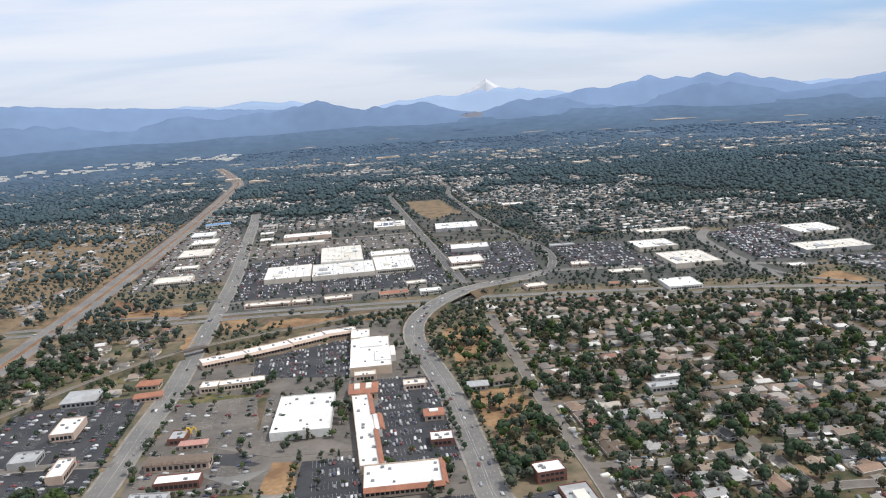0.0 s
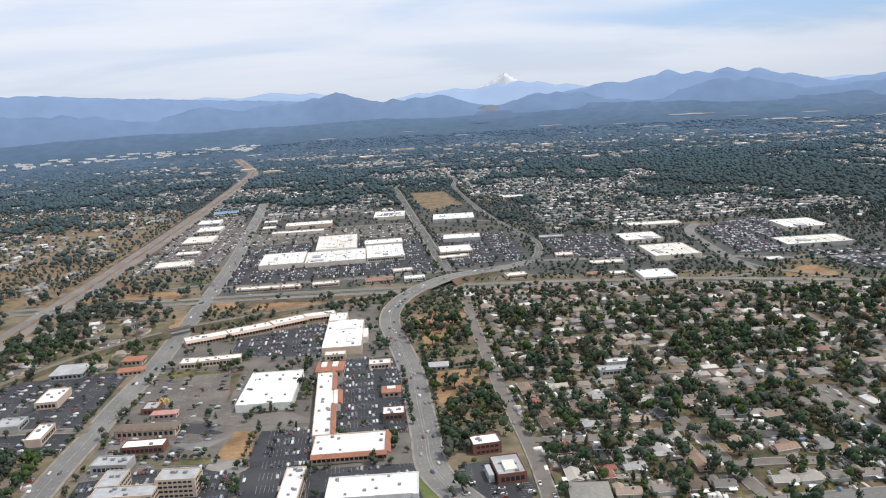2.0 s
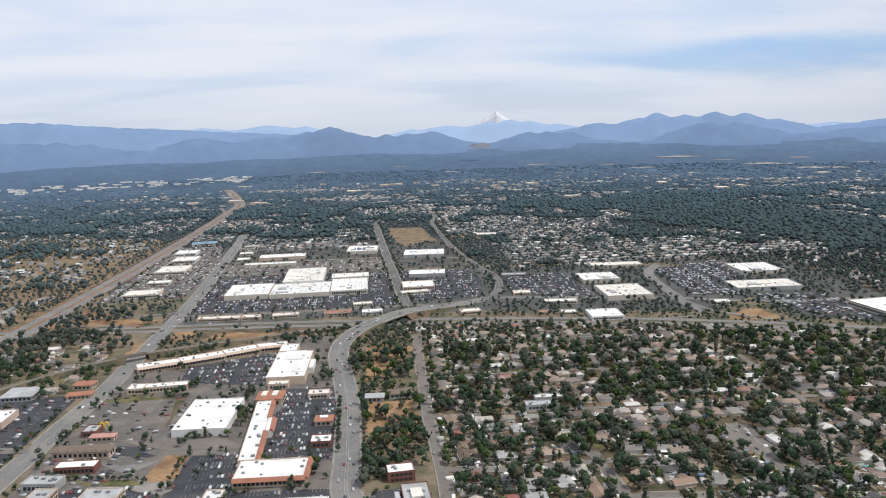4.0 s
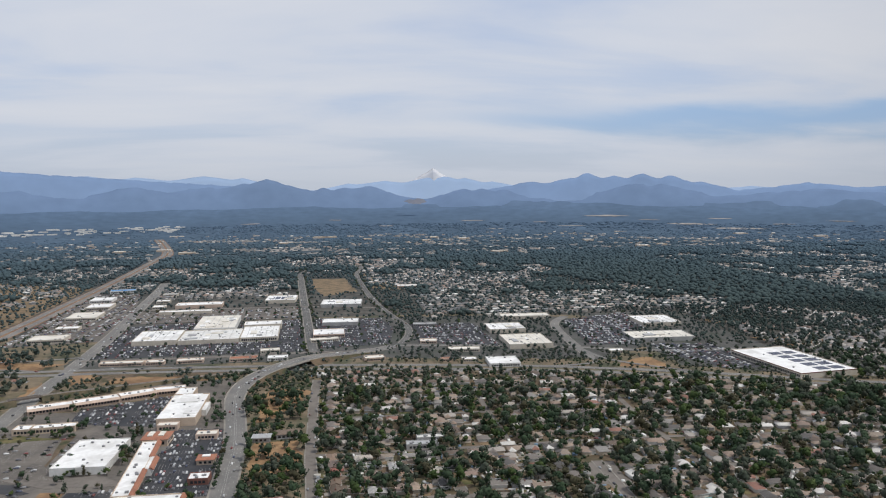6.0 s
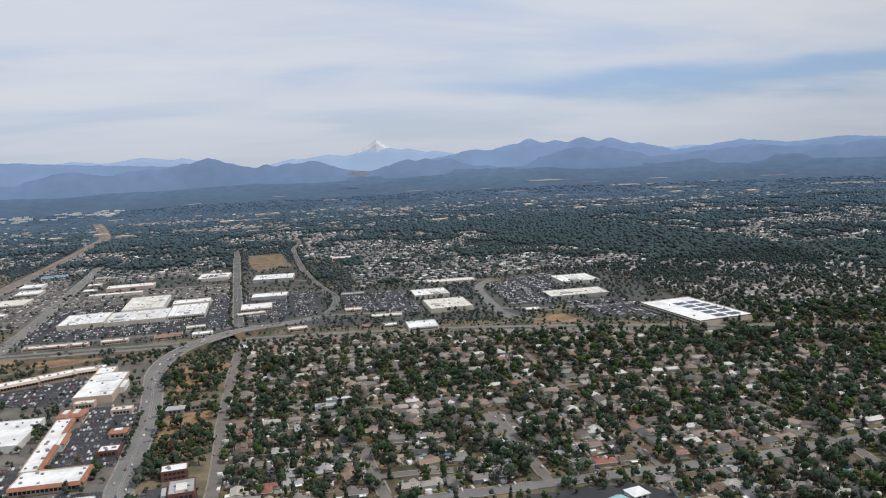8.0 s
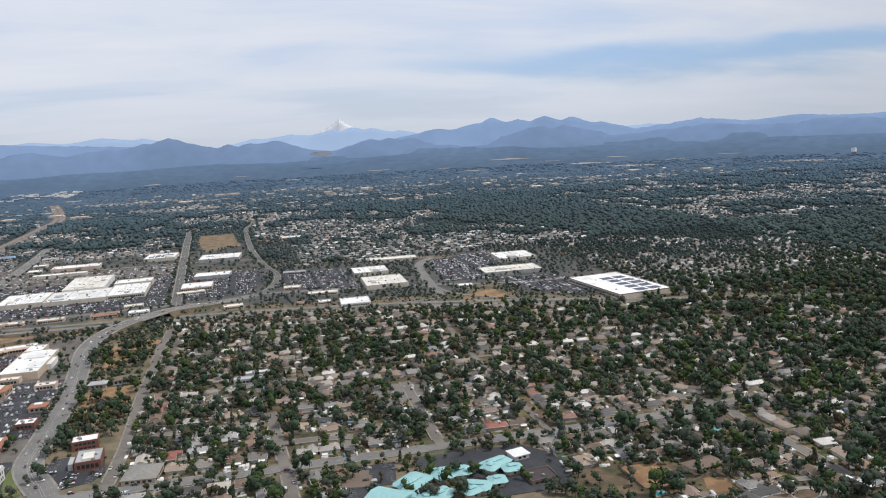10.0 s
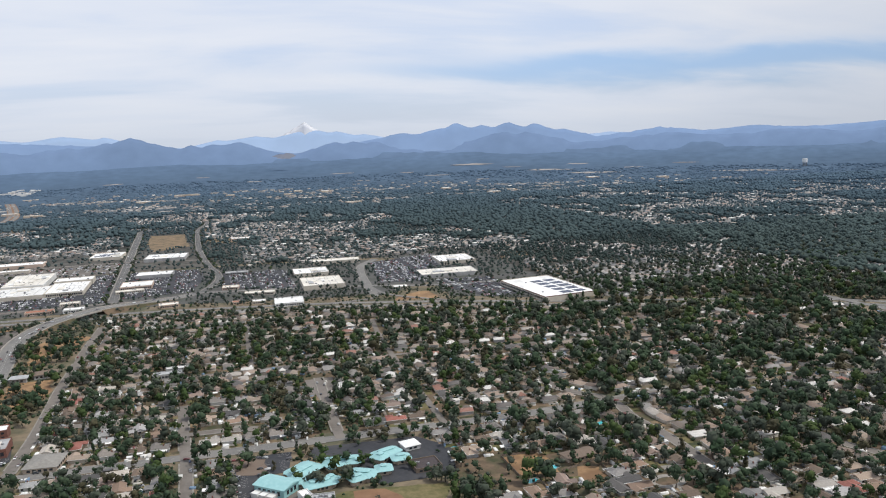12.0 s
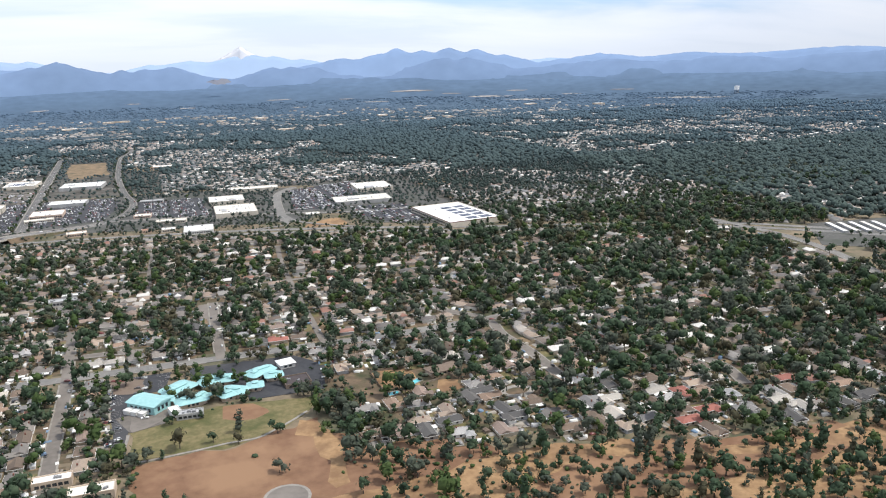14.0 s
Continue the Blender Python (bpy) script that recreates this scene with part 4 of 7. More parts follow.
OVERLAYS += [
    ([(320, 267), (330, 252), (349, 266), (347, 246), (333, 238), (323, 235)], M_STREET, "tan concrete school forecourt", 6),
    ([(308, 308), (310, 338), (328, 333), (327, 305)], M_BROWNROOF, "brown bark play area", 6),
    ([(-290, 2605), (-137, 2593), (53, 2501), (53, 2440), (-129, 2490), (-285, 2540)], M_FARFIELD, "long strip of dry grass before the woods", 20),
    ([(-287, 2107), (-264, 2340), (-174, 2208), (-198, 2006), (-268, 1982)], M_PLOT, "dry tan pocket beside the highway", 15),
    ([(825, 1112), (862, 1195), (912, 1165), (868, 1100)], M_PLOT, "bare tan lot behind the stores", 10),
    ([(137, 2095), (165, 2150), (280, 2172), (284, 2110), (260, 2060), (180, 2060)], M_APRON, "grey yards at the end of the road", 15),
]
for _i, (_p, _m, _l, _s) in enumerate(OVERLAYS):
    patch("ground_cover", _p, 0.345 + 0.004 * _i, _m, _l, "ground", step=_s)
for _p in (OVERLAYS[0][0], OVERLAYS[3][0], OVERLAYS[4][0]):
    claim_poly(_p)
for _p in (FIELDS[9][0], FIELDS[10][0], FIELDS[5][0], FIELDS[0][0], FIELDS[2][0], FIELDS[13][0], FIELDS[14][0], [(474, 272), (498, 272), (498, 238), (474, 240)]):
    claim_poly(_p)
patch("yards", [(158, 366), (640, 352), (660, 560), (640, 760), (450, 838), (250, 885), (165, 900)], 0.02, M_YARD, "dusty yards and drives between houses", "yards", step=20)
patch("outer_yards", [(815, 800), (1000, 700), (1300, 560), (1560, 420), (1600, 700), (1400, 1000), (1200, 1040), (900, 1200), (820, 1240)], 0.05, M_OUTER, "dull grey ground between far houses and trees, toned for distance", "yards", step=40)
patch("yards", [(458, 344), (640, 338), (900, 320), (900, 120), (680, 75), (560, 125), (460, 190)], 0.04, M_YARD, "dusty yards and drives between houses", "yards", step=20)


# ---- large buildings ----
ROOF_BITS = random.Random(5)


def roof_units(b, w, d, z, count):
    """Air-conditioning boxes on a flat roof, each with its fan cowl."""
    for _ in range(count):
        x, y, s = ROOF_BITS.uniform(-w / 2 + 3, w / 2 - 3), ROOF_BITS.uniform(-d / 2 + 3, d / 2 - 3), ROOF_BITS.uniform(0.8, 1.4)
        u = part("air_unit", boxed(x - s, x + s, y - s * 0.8, y + s * 0.8, z - 0.1, z + s * 1.1, bevel=0.08), M_METAL, b, "grey rooftop air unit")
        bm = bmesh.new()
        bmesh.ops.create_cone(bm, segments=10, radius1=s * 0.55, radius2=s * 0.5, depth=0.3, cap_ends=True, matrix=Matrix.Translation((x, y, z + s * 1.1 + 0.14)))
        part("fan", bm, M_GREYROOF, u)


def roof_levels(b, w, d, h, n):
    """Stepped roof levels, light wells and seams of a large flat roof."""
    for k in range(n):
        x, y, sx, sy = ROOF_BITS.uniform(-w * 0.34, w * 0.34), ROOF_BITS.uniform(-d * 0.34, d * 0.34), ROOF_BITS.uniform(3, 10), ROOF_BITS.uniform(3, 11)
        part("roof_step", boxed(x - sx, x + sx, y - sy, y + sy, h - 0.1, h + ROOF_BITS.uniform(0.6, 2.2), bevel=0.1), (M_CREAMROOF, M_WHITE, M_GREYROOF)[k % 3], b)
    for k in range(5):
        x = -w / 2 + w * (k + 1) / 6
        part("roof_seam", boxed(x - 0.3, x + 0.3, -d / 2 + 1, d / 2 - 1, h - 0.05, h + 0.15), M_GREYROOF, b)


def windows_on(b, side, w, d, z0, z1, pitch=3.2, fill=0.75, mat=M_GLASS, skip=()):
    """A row of panes on one side (s, n, e, w) between two heights."""
    L = w if side in "sn" else d
    n = max(1, int((L - 1.5) / pitch))
    for k in range(n):
        if k in skip:
            continue
        c = (k + 0.5 - n / 2) * pitch
        a, e = c - pitch * fill / 2, c + pitch * fill / 2
        if side == "s":
            q = (a, e, -d / 2 - 0.06, -d / 2 + 0.1)
        elif side == "n":
            q = (a, e, d / 2 - 0.1, d / 2 + 0.06)
        elif side == "e":
            q = (w / 2 - 0.1, w / 2 + 0.06, a, e)
        else:
            q = (-w / 2 - 0.06, -w / 2 + 0.1, a, e)
        part("window", boxed(*q, z0, z1), mat, b)


def flat_building(name, label, category, x, y, w, d, h, rot=0.0, wall=M_WALLTAN, roof=M_WHITE, units=4, sides_glazed="s", floors=1, parapet=0.8, glaze=True, band=None, lot=1.5):
    """A flat-roofed building: walls with a parapet, a roof deck inside it, panes and rooftop units. Returns its Empty."""
    b = tagged(new(name), label, category)
    b.matrix_world = pose(x, y, 0, 0, 0, rot)
    bm = bmesh.new()
    a, c, t = w / 2, d / 2, 0.45
    rings = [[bm.verts.new((sx * (a - o), sy * (c - o), z)) for sx, sy in ((-1, -1), (1, -1), (1, 1), (-1, 1))] for o, z in ((0, -0.3), (0, h + parapet), (t, h + parapet), (t, h - 0.2))]
    for r0, r1 in zip(rings, rings[1:]):
        for i in range(4):
            bm.faces.new((r0[i], r0[(i + 1) % 4], r1[(i + 1) % 4], r1[i]))
    part("wall", bm, wall, b)
    part("roof", boxed(-a + t, a - t, -c + t, c - t, h - 0.35, h), roof, b)
    if band:
        for q in ((-a - 0.12, a + 0.12, -c - 0.12, -c + 0.02), (-a - 0.12, a + 0.12, c - 0.02, c + 0.12), (a - 0.02, a + 0.12, -c, c), (-a - 0.12, -a + 0.02, -c, c)):
            part("cornice", boxed(*q, h + parapet - 1.1, h + parapet + 0.05), band, b)
    roof_units(b, w, d, h, units)
    if glaze:
        step = h / floors
        for f in range(floors):
            for s in sides_glazed:
                windows_on(b, s, w, d, f * step + step * 0.3, f * step + step * 0.75)
    claim(x, y, w, d, rot, lot, True)
    return b


def hipped_building(name, label, category, x, y, w, d, h, rot, wall, roof, rise=2.5, over=0.9, lot=1.5, gable=False):
    b = tagged(new(name), label, category)
    b.matrix_world = pose(x, y, 0, 0, 0, rot)
    part("wall", boxed(-w / 2, w / 2, -d / 2, d / 2, -0.3, h), wall, b)
    bm = bmesh.new()
    hip_roof(bm, w, d, h + 0.25, rise, over, gable)
    part("roof", bm, roof, b)
    for s in "se":
        windows_on(b, s, w, d, h * 0.3, h * 0.75, 4.0, 0.6)
    claim(x, y, w, d, rot, lot, True)
    return b


def tile_skirt(b, x0, x1, y0, y1, z, out=2.3, drop=0.9, mat=M_TILE):
    """A sloping red-tiled canopy along one edge: from the line (x0,y0)-(x1,y1) outwards to its right."""
    bm = bmesh.new()
    p, q = Vector((x0, y0, z)), Vector((x1, y1, z))
    dr = (q - p).normalized()
    n = Vector((dr.y, -dr.x, 0))
    ring = []
    for e in (p, q):
        ring.append([bm.verts.new(e + n * o + Vector((0, 0, v))) for o, v in ((-1.6, -0.2), (-1.6, 1.0), (0, 1.15), (out, -drop), (out, -drop - 0.4))])
    for i in range(5):
        bm.faces.new((ring[0][i], ring[0][(i + 1) % 5], ring[1][(i + 1) % 5], ring[1][i]))
    bm.faces.new(ring[0][::-1]); bm.faces.new(ring[1])
    bmesh.ops.recalc_face_normals(bm, faces=bm.faces)
    return part("tile_canopy" if mat is M_TILE else "arcade_canopy", bm, mat, b, "red clay tile canopy" if mat is M_TILE else "pinkish arcade canopy")


flat_building("warehouse_store", "large white flat-roofed store beside the worn parking lot", "store", -44.5, 604, 46, 75, 6.2, -3.5, M_WALLWHITE, M_WHITE, 11, "e", glaze=False)
# the L-shaped shopping row with red tile canopies
row = flat_building("shopping_row", "long white-roofed shopping row with red tile canopies", "shops", 25, 477, 53, 34, 6.3, -3, M_WALLTAN, M_WHITE, 7, "s")
tile_skirt(row, -26.5, 26.5, -17, -17, 6.4)
tile_skirt(row, 26.5, 26.5, -17, 17, 6.4)
row2 = flat_building("shopping_row", "long white-roofed shopping row with red tile canopies", "shops", 3, 561, 15, 132, 6.3, 1, M_WALLTAN, M_WHITE, 12, "e")
tile_skirt(row2, 7.5, 7.5, -66, -8, 6.4)
tile_skirt(row2, 12.5, 12.5, -8, 22, 6.4)
tile_skirt(row2, 7.5, 7.5, 22, 66, 6.4)
part("roof_bay", boxed(7.4, 12.4, -8, 22, -0.2, 6.7), M_WHITE, row2)
hall = hipped_building("corner_shop", "red tiled shop at the end of the shopping row", "shops", 5, 641, 24, 24, 7, -4, M_WALLTAN, M_TILE, 2.2)
part("skylight", boxed(-8, -3, -6, 6, 8.3, 9.6, bevel=0.2), M_CREAMROOF, hall)
part("skylight", boxed(2, 7, -6, 6, 8.3, 9.6, bevel=0.2), M_CREAMROOF, hall)
office = flat_building("office_building", "white two-storey office block with dark ribbon windows", "office", 40, 405, 57, 27, 10.5, -4, M_WALLWHITE, M_WHITE, 8, "", glaze=False)
for _z in (1.6, 5.8):
    windows_on(office, "s", 57, 27, _z, _z + 2.3, 3.3, 0.96)
    windows_on(office, "w", 57, 27, _z, _z + 2.3, 3.3, 0.9)
    windows_on(office, "e", 57, 27, _z, _z + 2.3, 3.3, 0.5)
for _x in (-26.5, 26.5):
    part("pier", boxed(_x - 1.6, _x + 1.6, -14.4, -13.5, -0.3, 11.3, bevel=0.1), M_WALLWHITE, office)
flat_building("long_office", "narrow white-roofed office building with tan ends", "office", -12, 417, 13, 56, 8, -4, M_WALLTAN, M_WHITE, 9, "sew", 2)
# the tan office block of four storeys with its wings
flat_building("office_block", "tan four-storey office block with rows of windows", "office", -86, 443, 26, 16, 12.5, -6, M_WALLTAN, M_GREYROOF, 4, "sew", 4)
flat_building("office_block", "tan office wing with flat grey-cream roof", "office", -118, 432, 40, 15, 9.5, -4, M_WALLTAN, M_GREYROOF, 4, "se", 3)
flat_building("office_block", "tan office wing with flat grey-cream roof", "office", -131, 452, 15, 24, 9.5, -4, M_WALLTAN, M_GREYROOF, 2, "we", 3)
flat_building("entrance_canopy", "low cream-roofed entrance hall of the office block", "porch", -112, 418, 14, 10, 4.5, -4, M_WALLPINK, M_CREAMROOF, 0, "s")
flat_building("motel", "low white-roofed motel beside the boulevard", "motel", -142, 487, 26, 15, 6, -8, M_WALLGREY, M_GREYROOF, 5, "s")
flat_building("motel", "low brick building with a white metal roof", "motel", -127, 513, 31, 13, 5.5, -3, M_BRICK, M_WHITE, 1, "s")
inn = hipped_building("motel", "brown-roofed motel with arched bays", "motel", -132, 542, 46, 13, 6.2, -6, M_WALLPINK, M_BROWNROOF, 1.6)
for _k in range(6):
    bm = bmesh.new()
    hip_roof(bm, 3.4, 3.0, 6.6, 1.5, 0.3, True, -19 + _k * 7.6, -6.6)
    part("bay_roof", bm, M_BROWNROOF, inn)
burger = flat_building("restaurant", "small restaurant with red walls and a yellow sign", "restaurant", -141, 590, 13, 17, 4.8, -4, M_BRICK, M_GREYROOF, 4, "s")
bm = bmesh.new()
for _x in (-2.2, 2.2):
    for _k in range(9):
        a = math.pi * _k / 8
        box(bm, 9.4 + _x + 2 * math.cos(a) - 0.4, 9.4 + _x + 2 * math.cos(a) + 0.4, 2.0, 2.8, 4.0 + 4.6 * math.sin(a), 5.0 + 4.6 * math.sin(a))
part("sign", bm, M_YELLOW, burger, "bright yellow roadside sign")
part("sign_post", boxed(9.1, 9.7, 2.1, 2.7, -0.2, 4.2), M_METAL, burger)
hipped_building("play_house", "low pink-roofed building beside the restaurant", "restaurant", -127, 574, 20, 8, 4, -3, M_WALLPINK, material("faded_red_roof", (0.38, 0.2, 0.17), (0.46, 0.26, 0.22), 0.4), 1.2)
flat_building("shop", "low tan shop with white roof and tile trim", "shops", -104, 698, 41, 13, 5.5, 3, M_WALLTAN, M_WHITE, 5, "s")
flat_building("shop", "small white-roofed shop by the boulevard", "shops", -133, 697, 16, 16, 5.5, -3, M_WALLTAN, M_WHITE, 3, "s")
hipped_building("restaurant", "small restaurant with a red roof", "restaurant", -192, 722, 20, 15, 4.6, -4, M_WALLTAN, M_TILE, 2.2)
hipped_building("restaurant", "small restaurant with a faded red roof", "restaurant", -186, 691, 24, 12, 4, 4, M_WALLPINK, M_TILE, 1.4)
flat_building("shop", "low white-roofed shop by the parking lot", "shops", -236, 632, 19, 34, 6, 0, M_WALLPINK, M_WHITE, 5, "s")
hipped_building("shop", "long building with a grey-green metal roof", "shops", -246, 704, 30, 30, 5, 0, M_WALLGREY, M_GREYROOF, 3)
flat_building("shop", "low white-roofed shop by the parking lot", "shops", -216, 552, 12, 30, 6, 0, M_WALLPINK, M_WHITE, 4, "e")
flat_building("shop", "low grey shop by the boulevard", "shops", -250, 580, 20, 20, 5, 0, M_WALLGREY, M_GREYROOF, 3, "e")
# the curved strip mall and its anchor store
for _x, _y, _w, _d, _r in ((-131, 772, 45, 16, 20), (-88, 790, 48, 17, 23), (-48, 810, 40, 17, 25), (-14, 823, 36, 15, 10)):
    s = flat_building("strip_mall", "strip of shops with white roof and pinkish arcade", "shops", _x, _y, _w, _d, 6.5, _r, M_WALLPINK, M_WHITE, 5, "s")
    tile_skirt(s, -_w / 2, _w / 2, -_d / 2, -_d / 2, 6.2, 2.0, 1.0, M_WALLPINK)
anchor = flat_building("anchor_store", "big white-roofed anchor store with tan walls", "store", 15.5, 736, 39, 92, 8.0, -2, M_WALLTAN, M_WHITE, 10, "w")
for _x0, _x1, _y0, _y1, _z in ((-19.3, -6, -45.8, -20, 9.2), (4, 19.3, -30, 6, 9.0), (-10, 12, 14, 45.8, 8.9), (19.6, 24.5, -12, 18, 6.5)):
    part("roof_step", boxed(_x0, _x1, _y0, _y1, 7.9 if _x0 < 19.5 else -0.2, _z, bevel=0.1), M_WHITE, anchor)
flat_building("anchor_store", "white-roofed rear wing of the anchor store", "store", 8, 801, 20, 31, 7.5, -2, M_WALLTAN, M_WHITE, 3, "w")
flat_building("store_annex", "low cream front of the anchor store", "store", 8, 682, 20, 12, 5.5, -3, M_WALLPINK, M_CREAMROOF, 2, "s")
flat_building("pad_shop", "small pinkish shop in the parking lot", "shops", 50, 648, 20, 13, 4.8, -3, M_WALLPINK, M_CREAMROOF, 3, "s")
k = hipped_building("pad_shop", "small shop with a red hipped roof", "shops", 58, 578, 15, 14, 4.5, -3, M_WALLTAN, M_TILE, 1.6)
part("roof_well", boxed(-3.5, 3.5, -2.5, 2.5, 5.2, 6.7, bevel=0.1), M_WHITE, k)
flat_building("pad_shop", "small white-roofed restaurant in the parking lot", "restaurant", 58, 532, 17, 15, 5, -3, M_BRICK, M_WHITE, 5, "s")
# the brick church and hall by the boulevard
church = flat_building("church_hall", "brick hall with a white flat roof", "church", 119, 460, 20, 15, 7.5, 4, M_BRICK, M_WHITE, 3, "s", 2)
church2 = flat_building("church", "dark brick church with grey stepped roofs", "church", 128, 422, 19, 27, 6.8, 3, M_BRICK, M_GREYROOF, 3, "sw", 1)
part("roof_block", boxed(-4, 4, -10, 3, 6.7, 8.6, bevel=0.15), M_CREAMROOF, church2)
part("side_wing", boxed(-14.5, -11, -9, 6, -0.2, 5.4), M_GREYROOF, church2)
for _k in (-5, 0, 5):
    bm = bmesh.new()
    bmesh.ops.create_cone(bm, segments=16, radius1=1.7, radius2=1.7, depth=0.5, cap_ends=True, matrix=Matrix.Translation((_k, -12.6, 4.6)) @ Matrix.Rotation(math.pi / 2, 4, "X"))
    part("arch", bm, M_GLASS, church2)
hipped_building("barn", "grey metal-roofed house beside the dry lot", "house", 103, 628, 17, 12, 4.5, -5, M_WALLGREY, M_GREYROOF, 2.2)
hipped_building("barn", "grey shingled house beside the dry lot", "house", 127, 636, 22, 14, 4.5, 5, M_WALLGREY, M_BROWNROOF, 2.6)
flat_building("clinic", "low grey-roofed school building among trees", "school", 252, 580, 30, 12, 4.6, -2, M_WALLGREY, M_GREYROOF, 4, "s")
flat_building("clinic", "low pale-roofed school wing among trees", "school", 262, 597, 26, 10, 4.6, -2, M_WALLGREY, M_WALLWHITE, 2, "s")
hipped_building("meeting_hall", "wide low hall with a grey-brown shingle roof", "hall", 171, 380, 24, 26, 4, -8, M_WALLTAN, material("weathered_shingle", (0.2, 0.19, 0.175), (0.26, 0.25, 0.23), 0.5), 3.0)

# the mall and the shops round it
FAR_SHOPS = [
    ("mall_store", "big white-roofed department store at the mall", -86, 1155, 67, 86, 9.5, 0, M_WALLPALE, M_WHITE, 8),
    ("mall", "sprawling pale grey flat-roofed mall", -5, 1150, 92, 84, 8.5, 0, M_WALLPALE, M_WALLWHITE, 14),
    ("mall_hall", "pale stepped upper hall of the mall", -6, 1254, 66, 122, 12, 0, M_WALLWHITE, M_CREAMROOF, 6),
    ("mall_store", "white-roofed store at the end of the mall", 71, 1160, 58, 98, 9, 0, M_WALLPALE, M_WHITE, 8),
    ("mall_store", "white-roofed rear store of the mall", 71, 1230, 62, 36, 11.5, 0, M_WALLPALE, M_WHITE, 4),
    ("store", "long white-roofed store behind the mall", -68, 1490, 90, 40, 8.5, 0, M_WALLPINK, M_WHITE, 6),
    ("store", "narrow white-roofed shops behind the mall", -84, 1412, 96, 20, 6.5, 0, M_WALLPALE, M_WHITE, 4),
    ("store", "pale store with dark solar panels", 92, 1535, 62, 70, 8.5, -4, M_WALLPALE, M_WHITE, 4),
    ("store", "long white-roofed store with grey walls", 214, 1452, 80, 66, 8.5, -6, M_WALLGREY, M_WHITE, 6),
    ("store", "white-roofed store beside the mall road", 203, 1240, 62, 40, 7.5, -6, M_WALLGREY, M_WHITE, 4),
    ("store", "white-roofed store beside the mall road", 180, 1140, 50, 48, 7.5, -1, M_WALLPINK, M_WHITE, 4),
    ("shops", "low tan shops beside the mall road", 172, 1094, 44, 16, 5, 8, M_WALLPALE, M_CREAMROOF, 3),
    ("clinic", "long pale two-storey building on the rise", 375, 1672, 46, 30, 9, -5, M_WALLPINK, M_WALLWHITE, 3),
    ("warehouse", "white-roofed warehouse by the highway", -280, 1606, 44, 48, 7.5, 0, M_WALLWHITE, M_WHITE, 3),
    ("warehouse", "white-roofed warehouse by the highway", -262, 1512, 46, 52, 7.5, 0, M_WALLPALE, M_WHITE, 3),
    ("warehouse", "cream-roofed warehouse by the highway", -260, 1396, 54, 66, 7.5, 0, M_WALLPALE, M_CREAMROOF, 4),
    ("warehouse", "low white-roofed shops by the highway", -256, 1276, 38, 22, 6, 0, M_WALLPALE, M_WHITE, 2),
    ("warehouse", "cream-walled store by the highway", -258, 1182, 54, 40, 7.5, 0, M_WALLPALE, M_CREAMROOF, 4),
    ("blue_store", "store with a bright blue roof", -270, 1740, 54, 26, 7.5, 8, M_WALLWHITE, M_BLUE, 1),
    ("shops", "low pinkish shops beside the freeway", -104, 986, 58, 15, 5.5, -4, M_WALLPINK, M_CREAMROOF, 4),
    ("shops", "low pinkish shops beside the freeway", -60, 984, 26, 16, 5.5, -4, M_WALLPINK, M_CREAMROOF, 3),
    ("shops", "small gabled shops beside the freeway", -14, 985, 36, 15, 5.5, 2, M_WALLPINK, M_CREAMROOF, 3),
    ("restaurant", "restaurant with a salmon roof", 58, 984, 38, 16, 5, 0, M_WALLPINK, M_TILE, 1),
    ("shops", "small white shop beside the freeway", 105, 978, 28, 16, 5.5, 0, M_WALLWHITE, M_WHITE, 2),
    ("shops", "small pale shop in the mall lot", 92, 1030, 28, 15, 5, 4, M_WALLPALE, M_CREAMROOF, 2),
    ("motel", "pink walled motel beside the freeway", 238, 948, 28, 18, 6, 5, M_WALLPINK, M_CREAMROOF, 2),
    ("store", "big white-roofed store beside the road junction", 470, 1125, 60, 56, 8.5, -2, M_WALLPALE, M_WHITE, 6),
    ("store", "big cream-roofed store with tan walls", 474, 1012, 66, 78, 9.5, -2, M_WALLPALE, M_CREAMROOF, 10),
    ("hotel", "tan two-storey hotel with a long front", 532, 1225, 88, 30, 8.5, -6, M_WALLPALE, M_CREAMROOF, 5),
    ("store", "big white-roofed store behind the full lot", 740, 1135, 68, 72, 8.5, -3, M_WALLPALE, M_WHITE, 7),
    ("store", "big pale-roofed store behind the full lot", 688, 1008, 98, 54, 8.5, -4, M_WALLGREY, M_CREAMROOF, 7),
    ("store", "white-roofed store beside the freeway", 408, 891, 42, 42, 6.5, -4, M_WALLWHITE, M_WHITE, 4),
    ("shops", "low tan shops in the parking lot", 372, 980, 46, 18, 5.5, -8, M_WALLPALE, M_CREAMROOF, 3),
    ("shops", "small white shop beside the freeway", 366, 915, 20, 15, 5, -6, M_WALLPALE, M_WHITE, 2),
    ("restaurant", "small restaurant with a red roof", 335, 922, 14, 10, 5, 0, M_WALLPINK, M_TILE, 0),
    ("shops", "small pale shop by the junction", 585, 925, 22, 16, 5, -6, M_WALLPALE, M_WHITE, 2),
    ("shops", "low grey-roofed shops by the curve", 345, 1190, 40, 16, 5.5, -8, M_WALLGREY, M_GREYROOF, 2),
    ("shops", "pinkish shops by the curve", 330, 1050, 26, 20, 5, -8, M_WALLPINK, M_CREAMROOF, 2),
    ("shops", "low white shop by the boulevard", -145, 1484, 24, 26, 6, 0, M_WALLPALE, M_WHITE, 1),
    ("shops", "low white shop by the boulevard", -150, 1560, 26, 22, 6, 0, M_WALLPALE, M_WHITE, 1),
    ("shops", "low white shop by the boulevard", -152, 1660, 30, 22, 6, 0, M_WALLPALE, M_GREYROOF, 1),
]
